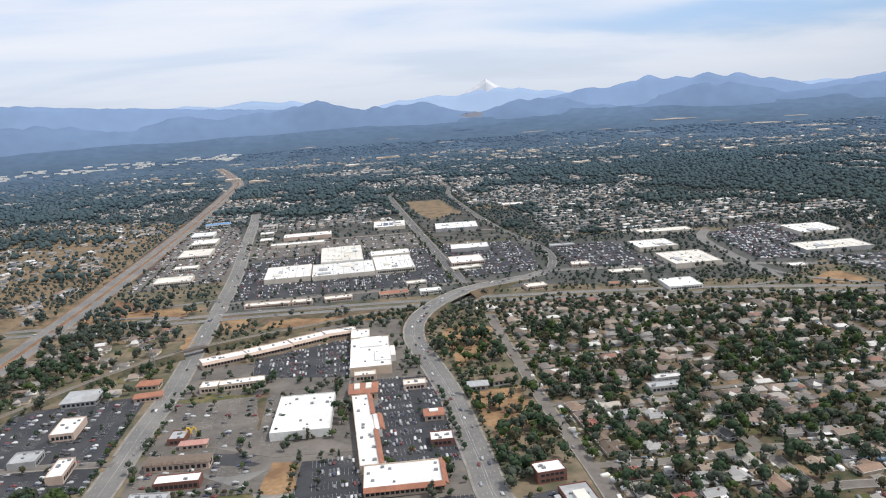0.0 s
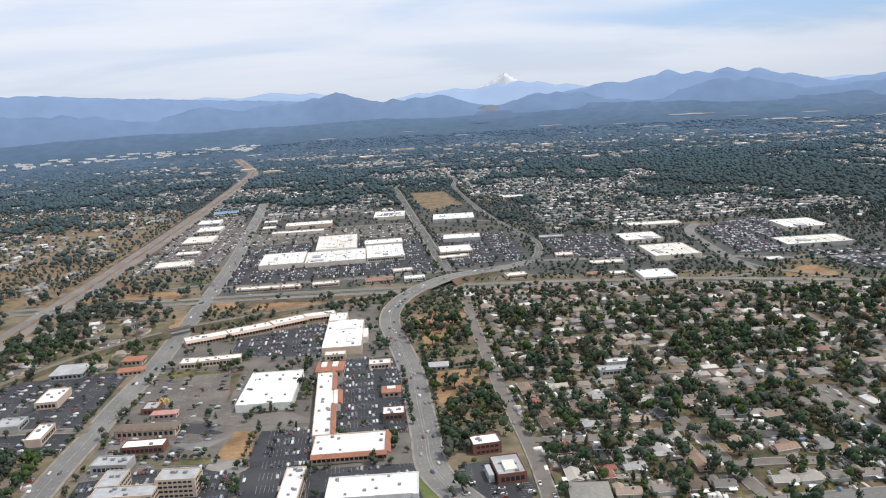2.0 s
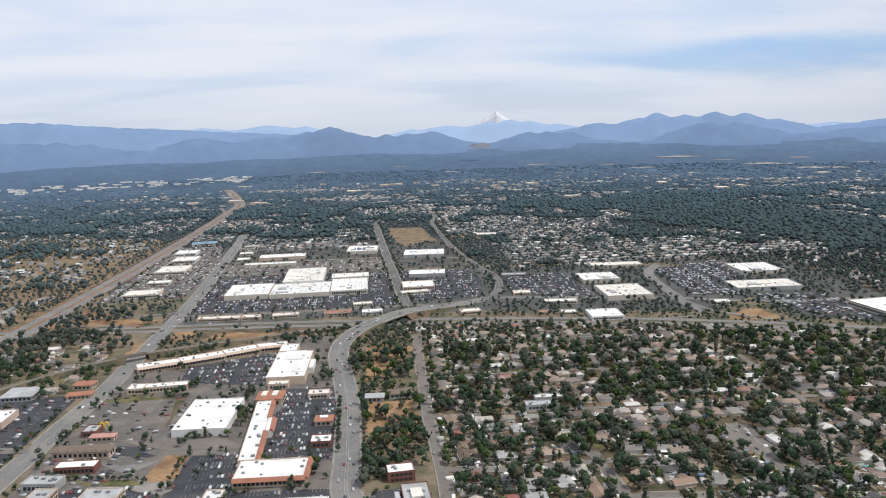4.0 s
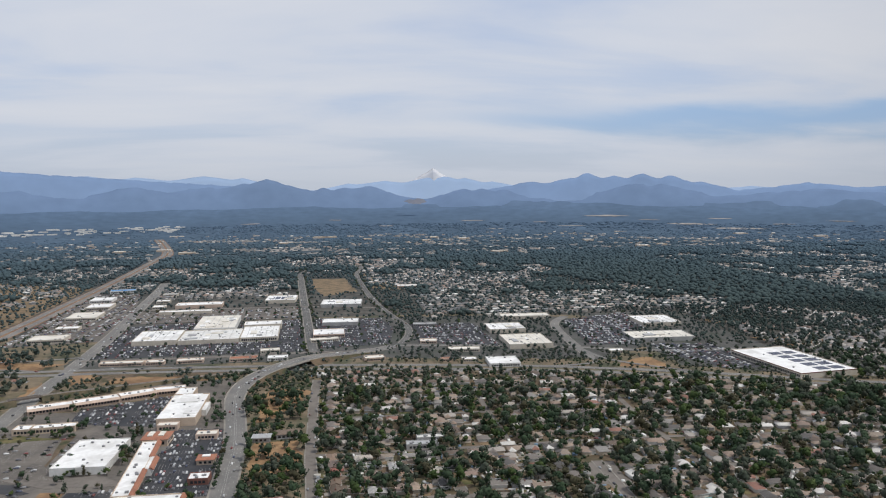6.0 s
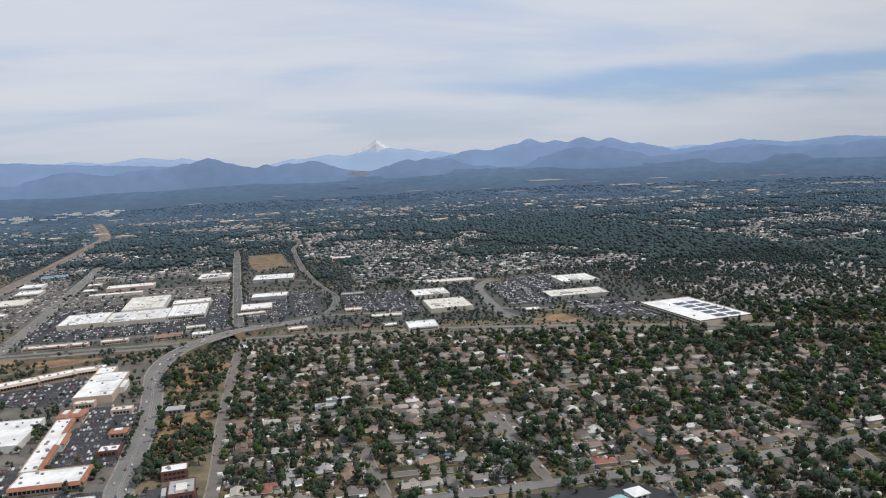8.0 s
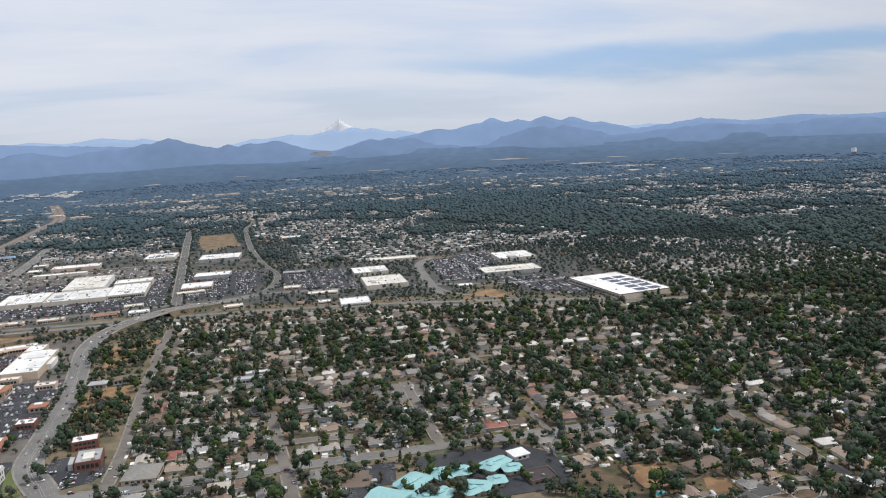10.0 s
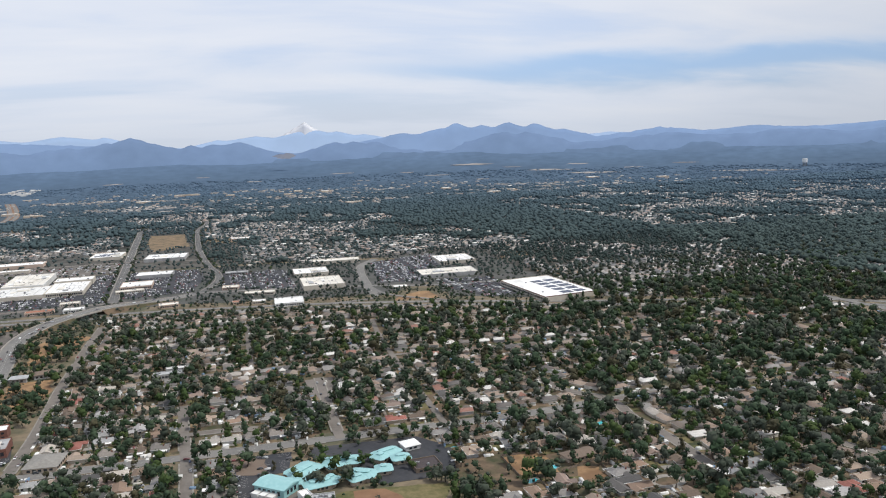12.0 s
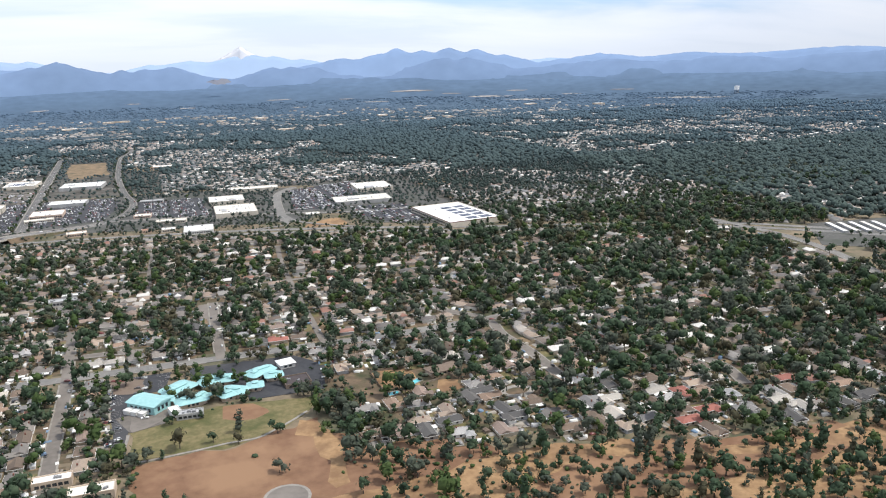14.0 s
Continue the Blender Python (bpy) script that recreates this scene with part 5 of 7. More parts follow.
for _n, _l, _x, _y, _w, _d, _h, _r, _wall, _roof, _u in FAR_SHOPS:
    _h *= 0.72
    b = flat_building(_n, _l, "store" if "shop" not in _n else "shops", _x, _y, _w, _d, _h, _r, _wall, _roof, _u, "s", glaze=_w < 60)
    if _w > 55 and _d > 50:
        roof_levels(b, _w, _d, _h, 9 if _n in ("mall", "mall_hall") else 3)
    if "solar" in _l:
        for i in range(4):
            part("solar_panel", boxed(-24 + 12 * i, -14 + 12 * i, -18, 12, _h + 0.1, _h + 0.5), M_SOLAR, b, "dark solar panel")
solar = flat_building("big_store", "big white-roofed store with dark solar panels", "store", 783, 808, 84, 142, 7.0, 5, M_WALLPALE, M_WHITE, 8, "w", band=M_BRICK)
for i in range(2):
    for j in range(5):
        for k in range(2):
            part("solar_panel", boxed(-6 + 22 * i + 9 * k, 2 + 22 * i + 9 * k, -60 + 22 * j, -46 + 22 * j, 7.1, 7.4), M_SOLAR, solar, "dark solar panel")
for i in range(5):
    flat_building("storage_shed", "long low white storage shed", "shed", 1205 + i * 15, 478 - i * 5, 6.5, 55, 3, -22, M_WALLGREY, (M_WHITE, M_CREAMROOF)[i % 2], 0, "", glaze=False, parapet=0.1)

# ---- the school with turquoise roofs ----
def school_block(x, y, w, d, rot, h=3.8, rise=2.6):
    """An eight-sided classroom pavilion: walls, a wide low hipped roof with cut corners, a raised roof lantern."""
    b = tagged(new("school_building"), "school pavilion with a bright turquoise hipped roof and cut corners", "school")
    b.matrix_world = pose(x, y, 0, 0, 0, rot)

    def ring(o, k):
        a, c = w / 2 + o, d / 2 + o
        return [(-a, -c * k), (-a * k, -c), (a * k, -c), (a, -c * k), (a, c * k), (a * k, c), (-a * k, c), (-a, c * k)]
    bm = bmesh.new()
    lo, hi = [bm.verts.new((*p, -0.3)) for p in ring(0, 0.6)], [bm.verts.new((*p, h + 0.2)) for p in ring(0, 0.6)]
    for i in range(8):
        bm.faces.new((lo[i], lo[(i + 1) % 8], hi[(i + 1) % 8], hi[i]))
    part("wall", bm, M_WALLTAN, b)
    bm = bmesh.new()
    rows = [[bm.verts.new((*p, z)) for p in ring(o, k)] for o, k, z in ((1.7, 0.74, h - 0.25), (1.7, 0.74, h + 0.1), (-0.26 * d, 0.62, h + rise * 0.7), (-0.24 * d, 0.62, h + rise * 0.95), (-0.42 * d, 0.5, h + rise * 1.2))]
    bm.faces.new(rows[0][::-1])
    for r0, r1 in zip(rows, rows[1:]):
        for i in range(8):
            bm.faces.new((r0[i], r0[(i + 1) % 8], r1[(i + 1) % 8], r1[i]))
    bm.faces.new(rows[-1])
    part("roof", bm, M_TEAL, b)
    for s in "se":
        windows_on(b, s, w * 0.6, d if s == "s" else d * 0.6, h * 0.3, h * 0.75, 3.0, 0.6) if s == "s" else windows_on(b, s, w, d * 0.6, h * 0.3, h * 0.75, 3.0, 0.6)
    claim(x, y, w, d, rot, 1.0, True)
    return b


gym = hipped_building("school_hall", "school hall with a large sloping turquoise roof", "school", 335, 271, 25, 17, 6.5, -43, M_TEAL, M_TEAL, 1.8, 1.0, gable=True)
for _k in (-8, -1.5, 5):
    _bm = bmesh.new()
    box(_bm, _k - 2.6, _k + 2.6, -14.5, -8.6, -0.2, 3.2)
    box(_bm, _k - 2.8, _k + 2.8, -14.8, -8.4, 3.2, 3.6)
    part("lean_to", _bm, M_WALLWHITE, gym, "white lean-to below the roof")
school_block(348, 275, 13, 9, -20, 4, 1.2)
for _q in ((356, 292, 23, 17, 40), (351, 287, 12, 12, 10), (364, 266, 21, 13, 8), (372, 270, 10, 9, 30), (385, 297, 25, 14, -8), (378, 293, 11, 12, 20), (395, 270, 18, 13, -30), (390, 264, 11, 9, 20),
           (419, 300, 20, 11, 20), (413, 294, 10, 10, 40), (411, 273, 10, 10, -5), (427, 287, 12, 10, 0)):
    school_block(*_q)
flat_building("school_building", "flat grey-roofed school wing", "school", 362, 244, 18, 8, 3.8, -6, M_WALLGREY, M_GREYROOF, 3, "s")
flat_building("school_building", "flat white-roofed school link", "school", 352, 252, 7, 10, 4.2, 15, M_WALLWHITE, M_WHITE, 0, "s")
hipped_building("school_hut", "white pitched hut beside the school", "hut", 440, 310, 12, 12, 3.6, 10, M_WALLWHITE, M_WHITE, 2.2)
flat_building("school_building", "dark flat-roofed school building", "school", 442, 272, 20, 18, 2.8, 3, M_BROWNROOF, material("dark_roof_felt", (0.05, 0.042, 0.045), (0.075, 0.062, 0.062), 0.4), 3, "s")
patch("school_garden", [(307, 308), (307, 336), (332, 331), (330, 304)], 0.38, M_BROWNROOF, "brown bark play area", "garden", step=6)
hipped_building("house", "long brown-roofed house beside the fenced lot", "house", 553, 246, 26, 13, 3.2, 10, M_WALLTAN, M_BROWNROOF, 2.4)
_drive = bmesh.new()
ribbon(_drive, [Vector((590 + 11 * math.cos(a * 0.2094), 188 + 8 * math.sin(a * 0.2094), 0)) for a in range(31)], -2.2, 2.2, 0.36, 0.5)
tagged(part("drive", _drive, M_WALK), "pale looped drive before a house", "drive", kind="structure")
claim(590, 188, 26, 20)
flat_building("workshop", "white-roofed low workshop by the street", "workshop", 280, 182, 22, 9, 4.4, -1, M_WALLTAN, M_WHITE, 2, "s")
flat_building("workshop", "cream-roofed workshop among vehicles", "workshop", 303, 158, 26, 12, 5, -3, M_WALLTAN, M_CREAMROOF, 2, "s")


# ---- houses ----
dice = random.Random(11)
ROOF_KINDS = [("brown", (0.15, 0.115, 0.09)), ("tan", (0.28, 0.225, 0.18)), ("dark grey", (0.095, 0.092, 0.09)), ("pale grey", (0.3, 0.3, 0.3)), ("warm brown", (0.23, 0.165, 0.125)),
              ("brownish grey", (0.19, 0.175, 0.16)), ("cream", (0.37, 0.345, 0.31)), ("faded red", (0.25, 0.105, 0.085)), ("pinkish brown", (0.22, 0.17, 0.145)), ("weathered grey", (0.2, 0.195, 0.19))]
WALL_KINDS = [("cream", (0.52, 0.47, 0.39)), ("white", (0.64, 0.63, 0.6)), ("tan", (0.42, 0.35, 0.27)), ("grey", (0.35, 0.36, 0.37)), ("beige", (0.53, 0.45, 0.35))]


def tint(c, k):
    return tuple(min(1, v * k) for v in c)


def house_kind(i):
    """One pattern house at the origin, its garage wing and drive towards -y."""
    rname, rc = ROOF_KINDS[i % 10 if i != 17 else 0]
    wname, wc = WALL_KINDS[(i * 3 + i // 5) % 5]
    roof = material("shingle_" + rname.replace(" ", "_"), tint(rc, 0.85), tint(rc, 1.12), 0.9, broad=tint(rc, 0.95), broad_scale=0.2, spread=((0.85, 0.85, 0.86), (1.0, 1.0, 1.0), (1.15, 1.12, 1.1)), bump=0.2)
    wall = material("siding_" + wname, tint(wc, 0.9), tint(wc, 1.05), 0.7)
    w, d, h = 13 + (i * 7 % 5), 8.5 + (i * 3 % 3), 2.9
    gable = i % 3 != 1
    wing = (4.0 + i % 2) * (1 if i % 2 else -1)
    e = tagged(new("house"), f"single-storey house with {rname} shingle roof and {wname} walls", "house", "houses of the neighbourhood")
    bm = bmesh.new()
    box(bm, -w / 2, w / 2, -d / 2, d / 2, -0.3, h)
    box(bm, wing - 3, wing + 3, -d / 2 - 4, -d / 2 + 0.5, -0.3, h)
    if gable:
        for sx in (-1, 1):
            bm.faces.new([bm.verts.new(p) for p in ((sx * w / 2, -d / 2, h), (sx * w / 2, d / 2, h), (sx * w / 2, 0, h + d * 0.2))])
        bm.faces.new([bm.verts.new(p) for p in ((wing - 3, -d / 2 - 4, h), (wing + 3, -d / 2 - 4, h), (wing, -d / 2 - 4, h + 1.35))])
    part("wall", bm, wall, e)
    bm = bmesh.new()
    hip_roof(bm, w, d, h + 0.2, d * 0.22, 0.6, gable)
    part("roof", bm, roof, e)
    bm = bmesh.new()
    hip_roof(bm, 6, d / 2 + 4, h + 0.17, 1.5, 0.5, gable, wing, -d / 4 - 2)
    part("wing_roof", bm, roof, e)
    bm = bmesh.new()
    for q in ((-w / 2 - 0.72, w / 2 + 0.72, -d / 2 - 0.72, -d / 2 - 0.62), (-w / 2 - 0.72, w / 2 + 0.72, d / 2 + 0.62, d / 2 + 0.72), (w / 2 + 0.62, w / 2 + 0.72, -d / 2 - 0.6, d / 2 + 0.6), (-w / 2 - 0.72, -w / 2 - 0.62, -d / 2 - 0.6, d / 2 + 0.6), (wing - 3.6, wing + 3.6, -d / 2 - 4.66, -d / 2 - 4.56)):
        box(bm, *q, h - 0.12, h + 0.24)
    part("fascia", bm, M_TRIM, e, "pale painted eaves board")
    if i % 3 == 0:
        part("patio_cover", boxed(-w / 4 - 2.5, -w / 4 + 2.5, d / 2 + 0.75, d / 2 + 3.9, 2.5, 2.68), M_TRIM, e, "flat white patio cover")
    part("garage_door", boxed(wing - 2.3, wing + 2.3, -d / 2 - 4.06, -d / 2 - 3.9, 0, 2.2), M_TRIM, e)
    part("driveway", boxed(wing - 2.6, wing + 2.6, -d / 2 - 10, -d / 2 - 4.05, -0.2, 0.3), M_WALK, e, "pale concrete drive")
    for k in (-1, 1):
        part("window", boxed(-wing * 0.6 + k * 2.2 - 0.8, -wing * 0.6 + k * 2.2 + 0.8, -d / 2 - 0.05, -d / 2 + 0.1, 0.9, 2.2), M_GLASS, e)
    part("window", boxed(w / 2 - 0.1, w / 2 + 0.05, -1, 1, 0.9, 2.1), M_GLASS, e)
    if i % 2:
        part("chimney", boxed(-0.5 - wing * 0.5, 0.4 - wing * 0.5, 0.6, 1.4, h, h + d * 0.22 + 1.1), M_BRICK, e)
    return e, w, d


def fwy_y(x):
    return np.interp(x, [q[0] for q in FWY], [q[1] for q in FWY])


def tan_line(x):
    return np.interp(x, (250, 320, 321, 447, 448, 546, 618, 677, 793, 1000, 1400), (150, 150, 340, 250, 160, 125, 105, 72, 60, 20, -80))


FOREST = [(804, 2060), (853, 1709), (978, 1362), (1037, 1215), (1200, 1060), (1310, 1180), (1316, 1500), (1250, 2000), (1139, 2493), (909, 2499)]


def grove(x, y):
    """Above nought where the far trees close up into groves, below where houses stand in the open."""
    x, y = np.asarray(x, float), np.asarray(y, float)
    n = sum(k * np.sin(x * s * math.cos(a) + y * s * math.sin(a) + 9 * a) for k, s, a in ((0.5, 0.009, 0.3), (0.5, 0.012, 1.9), (0.45, 0.017, 1.2), (0.4, 0.026, 2.5), (0.4, 0.031, 0.8), (0.35, 0.045, 1.6), (0.3, 0.058, 2.9), (0.3, 0.07, 0.1)))
    n = n + np.interp(y, (1250, 1800, 2150, 2500, 3200, 3300, 3650, 3800), (-0.75, -0.6, 0.0, 0.75, 0.7, 0.3, 0.3, 0.8))
    n = n + np.where((x > 1000) & (x < 1560) & (y > 3300) & (y < 3650), -1.0, 0.0) + np.where((abs(x - 480) < 90) & (abs(y - 2490) < 90), -1.3, 0.0)
    n = n + np.where((x > 1250) & (y < 2600), 0.35, 0.0) + np.where((x > 840) & (x < 1230) & (y < 1060), 0.15, 0.0) + np.where(x < -390, 0.1, 0.0)
    return np.where(inside(FOREST, x, y), 2.0, n)


PATTERN = [house_kind(i) for i in range(20)]
house_spots = []


def try_house(x, y, rot):
    w, d = 14, 11
    c, s = math.cos(radians(rot)), math.sin(radians(rot))
    px = [x + c * a - s * b for a in (-7, 0, 7) for b in (-9, 0, 5)]
    py = [y + s * a + c * b for a in (-7, 0, 7) for b in (-9, 0, 5)]
    if is_taken(px, py).any():
        return
    claim(x, y, w - 1, d - 1, rot, 0.0, True)
    claim(x - (-s) * 7, y - c * 7, 5, 5, rot, 0.0)
    house_spots.append((x, y, rot))


HOME_STREETS = ["cross_street", "side_street", "north_street", "east_street", "second_east_street", "close", "lane", "park_lane", "middle_street", "upper_street", "top_street", "cedar_street", "oak_street", "hill_street", "ridge_street", "pine_street"]
for _n in HOME_STREETS:
    _pts, _w = STREETS[_n]
    _line = smooth(_pts, 1.0)
    for _side in (-1, 1):
        _q = sides(_line, _side * (_w / 2 + 14.5))
        _t = 8.0
        while _t < len(_line) - 6:
            p = _q[int(_t)]
            d = _line[min(int(_t) + 2, len(_line) - 1)] - _line[max(int(_t) - 2, 0)]
            rot = math.degrees(math.atan2(d.y, d.x)) + (180 if _side < 0 else 0)
            if p.x > 155 and p.y > tan_line(p.x) + 6 and p.y < fwy_y(p.x) - 34 and not (305 < p.x < 470 and 190 < p.y < 340):
                try_house(p.x, p.y, rot + dice.uniform(-4, 4))
            _t += dice.uniform(17, 21)
for _k in range(5200):      # the plots behind and between
    x, y = dice.uniform(155, 1150), dice.uniform(70, 870)
    if y > tan_line(x) + 6 and y < fwy_y(x) - 32 and not (300 < x < 470 and 180 < y < 345) and (x < 860 or dice.random() < 0.35):
        try_house(x, y, dice.choice((0, 90, 180, 270)) + dice.uniform(-8, 8))
for _k in range(500):
    x, y = dice.uniform(-420, -200), dice.uniform(380, 930)
    if dice.random() < 0.5:
        try_house(x, y, dice.choice((0, 90, 180)) + dice.uniform(-8, 8))
def way_off(x, y):
    """The distance from the line of flight on the plan."""
    t = np.clip((np.asarray(x) * 359 - np.asarray(y) * 293) / (359 ** 2 + 293 ** 2), 0, 1)
    return np.hypot(np.asarray(x) - 359 * t, np.asarray(y) + 293 * t)


near_houses = sorted(house_spots, key=lambda q: way_off(q[0], q[1]))[:225]
for _i, (x, y, r) in enumerate(near_houses):
    e, w, d = PATTERN[_i * 7 % 20]
    copy_thing(e, pose(x, y, 0, 0, 0, r))
for e, w, d in PATTERN:     # the pattern houses stand in the plan too
    x, y, r = house_spots.pop(house_spots.index(sorted(set(house_spots) - set(near_houses), key=lambda q: q[1])[0]))
    e.matrix_world = pose(x, y, 0, 0, 0, r)
_near = set(near_houses)
rest = [q for q in house_spots if q not in _near]

# further quarters: rows of houses along plain streets beyond the freeway and to the west
rng = np.random.RandomState(4)
for gy_ in np.arange(1265, 2480, 27):
    for gx_ in np.arange(300, 1180, 14.5):
        x, y = gx_ + rng.uniform(-3, 3), gy_ + 5 * math.sin(gx_ * 0.012) + rng.uniform(-2, 2)
        if x + 0.35 * (y - 1265) > 1000 + 120 * math.sin(y * 0.01) or rng.rand() < 0.3 or is_taken([x], [y])[0] or (x < 370 and y < 1700) or grove(x, y).item() > 0.05:
            continue
        rest.append((x, y, rng.choice((0, 0, 90)) + 6 + rng.uniform(-4, 4)))
for gy_ in np.arange(1600, 2480, 28):
    for gx_ in np.arange(-300, 300, 16):
        x, y = gx_ + rng.uniform(-4, 4), gy_ + rng.uniform(-3, 3)
        if rng.rand() < 0.2 or is_taken([x], [y])[0] or (x > 110 and y < 2000) or (-330 < x < -180 and y < 1760) or grove(x, y).item() > 0.05:
            continue
        rest.append((x, y, rng.choice((0, 90)) + rng.uniform(-6, 6)))
for gy_ in np.arange(640, 1260, 21):
    for gx_ in np.arange(845, 1330, 15.5):
        x, y = gx_ + rng.uniform(-3, 3), gy_ + 6 * math.sin(gx_ * 0.02) + rng.uniform(-3, 3)
        if y > fwy_y(x) + 40 and grove(x, y).item() < 0.3 and rng.rand() < 0.85 and not is_taken([x], [y])[0]:
            rest.append((x, y, rng.choice((0, 90)) - 20 + rng.uniform(-6, 6)))
for _k in range(2800):      # homes of the eastern hills
    x, y = rng.uniform(1230, 2500), rng.uniform(500, 2500)
    if y > fwy_y(x) + 40 and x < 760 + 1.2 * y and grove(x, y).item() < 0.2 and not is_taken([x], [y])[0]:
        rest.append((x, y, rng.uniform(0, 180)))
for _k in range(19000):      # scattered homes in the woods
    x, y = rng.uniform(-1700, 3700), rng.uniform(300, 4250)
    if (x > 880 or x < -390 or y > 2480) and (y > fwy_y(x) + 40 or x > 1150) and -200 - 0.42 * y < x < 760 + 1.2 * y and grove(x, y).item() < (0.1 if rng.rand() < 0.9 else 1.5) and math.hypot(x - CX, y - CY) < 3800 - 900 * rng.rand() ** 2 and not is_taken([x], [y])[0]:
        rest.append((x, y, rng.uniform(0, 180)))


def far_houses(spots, roof_mat, wall_mat, shrink, label):
    n = len(spots)
    s = np.array(spots)
    w, d = rng.uniform(11, 17, n) * shrink, rng.uniform(8, 11, n) * shrink
    z0 = np.array([max(0.0, plain(math.degrees(math.atan2(x - CX, y - CY)), math.hypot(x - CX, y - CY))) for x, y, _ in spots])
    h, rise = rng.uniform(2.8, 3.6, n), rng.uniform(1.6, 2.4, n)
    c, sn = np.cos(np.radians(s[:, 2])), np.sin(np.radians(s[:, 2]))

    def put(u, v, z):
        return np.stack((s[:, 0] + c * u - sn * v, s[:, 1] + sn * u + c * v, z + z0), 1)
    a, b, zero = w / 2, d / 2, np.zeros(n)
    walls = np.stack([put(-a, -b, zero - 0.2), put(a, -b, zero - 0.2), put(a, b, zero - 0.2), put(-a, b, zero - 0.2), put(-a, -b, h), put(a, -b, h), put(a, b, h), put(-a, b, h)], 1).reshape(-1, 3)
    wf = np.array(((0, 1, 5, 4), (1, 2, 6, 5), (2, 3, 7, 6), (3, 0, 4, 7), (4, 5, 6, 7)))
    o = 0.5
    side = rng.choice((-1.0, 1.0), n) * w * 0.25
    wa, wb = np.full(n, 3.1 * shrink), b + 4.2 * shrink
    wings = np.stack([put(side - wa, -wb, zero - 0.2), put(side + wa, -wb, zero - 0.2), put(side + wa, zero, zero - 0.2), put(side - wa, zero, zero - 0.2), put(side - wa, -wb, h - 0.05), put(side + wa, -wb, h - 0.05), put(side + wa, zero, h - 0.05), put(side - wa, zero, h - 0.05)], 1).reshape(-1, 3)
    hip = rng.choice((0.0, 0.8), n) * b
    tops = np.stack([put(side - wa - o, -wb - o, h), put(side + wa + o, -wb - o, h), put(side + wa + o, zero, h), put(side - wa - o, zero, h), put(side, -wb - o, h + rise * 0.72), put(side, zero, h + rise * 0.72)], 1).reshape(-1, 3)
    tf = np.array(((0, 4, 5), (0, 5, 3), (1, 2, 5), (1, 5, 4), (0, 1, 4)))
    roofs = np.stack([put(-a - o, -b - o, h + 0.05), put(a + o, -b - o, h + 0.05), put(a + o, b + o, h + 0.05), put(-a - o, b + o, h + 0.05), put(-a - o + hip, zero, h + rise), put(a + o - hip, zero, h + rise)], 1).reshape(-1, 3)
    rf = np.array(((0, 1, 5), (0, 5, 4), (2, 3, 4), (2, 4, 5), (1, 2, 5), (3, 0, 4)))
    e = o + 0.08
    boards = np.stack([put(sx * (a + e), sy * (b + e), h + z) for z in (-0.2, 0.12) for sx, sy in ((-1, -1), (1, -1), (1, 1), (-1, 1))], 1).reshape(-1, 3)
    q = soup("distant_houses", np.concatenate((walls, wings)), (wf[None] + 8 * np.arange(2 * n)[:, None, None]).reshape(-1, 4), wall_mat)
    tagged(q, label, "houses", kind="stuff")
    if roof_mat is M_ROOFS_TOWN:
        tagged(soup("eaves", boards, (wf[:4][None] + 8 * np.arange(n)[:, None, None]).reshape(-1, 4), M_TRIM, q, "pale eaves boards"), kind="stuff")
    all_roofs = np.concatenate((roofs, tops))
    roof_faces = np.concatenate(((rf[None] + 6 * np.arange(n)[:, None, None]).reshape(-1, 3), (tf[None] + 6 * np.arange(n, 2 * n)[:, None, None]).reshape(-1, 3)))
    tagged(soup("roofs", all_roofs, roof_faces, roof_mat, q, "mixed grey, brown and pale shingle roofs"), kind="stuff")


for _x, _y, _r in rest:
    claim(_x, _y, 11, 9, _r, 0.0)
far_houses([q for q in rest if q[1] < fwy_y(q[0])], M_ROOFS_TOWN, M_SIDING_TOWN, 0.9, "single-storey houses with brown and tan roofs among garden trees")
far_houses([q for q in rest if q[1] >= fwy_y(q[0])], M_ROOFS_FAR, M_WALLFAR, 0.82, "distant single-storey houses with grey and brown roofs among trees")

# far sheds and stores at the foot of the hills
for _k in range(95):
    _az, _q = rng.uniform(-27, -9.3), 3925 + 150 * rng.rand()
    x, y, w = CX + _q * math.sin(radians(_az)), CY + _q * math.cos(radians(_az)), rng.uniform(10, 48)
    b = flat_building("far_store", "distant pale flat-roofed commercial building", "store", x, y, w, rng.uniform(8, 20), rng.uniform(2.5, 4.5), -_az * 0.6, M_WALLWHITE, M_WHITE if rng.rand() < 0.7 else M_CREAMROOF, 0, "", glaze=False, lot=4)
    b.location.z = plain(_az, _q)
_far = []
for _k in range(34):
    x, y = rng.uniform(-1200, 3000), rng.uniform(2500, 3900)
    _far.append((x, y, rng.uniform(-10, 10)))
for x, y, r in _far:
    flat_building("far_store", "distant pale flat-roofed commercial building", "store", x, y, rng.uniform(25, 65), rng.uniform(20, 40), 6, r, M_WALLTAN, M_WHITE if rng.rand() < 0.5 else M_CREAMROOF, 0, "", glaze=False, lot=4)
for _k in range(110):         # far clearings and dry fields
    x, y, r = rng.uniform(-1300, 3600), rng.uniform(1700, 3950), rng.uniform(10, 60)
    if -200 - 0.4 * y < x < 760 + 1.15 * y and (y > 2450 or x > 1250) and not is_taken([x], [y])[0]:
        n = 9
        patch("clearing", [(x + r * 2.2 * math.cos(6.283 * i / n) * rng.uniform(0.6, 1.2), y + r * math.sin(6.283 * i / n) * rng.uniform(0.6, 1.2)) for i in range(n)], 0.05 + 0.006 * _k, M_FARFIELD, "distant dry tan clearing among woods", "field")

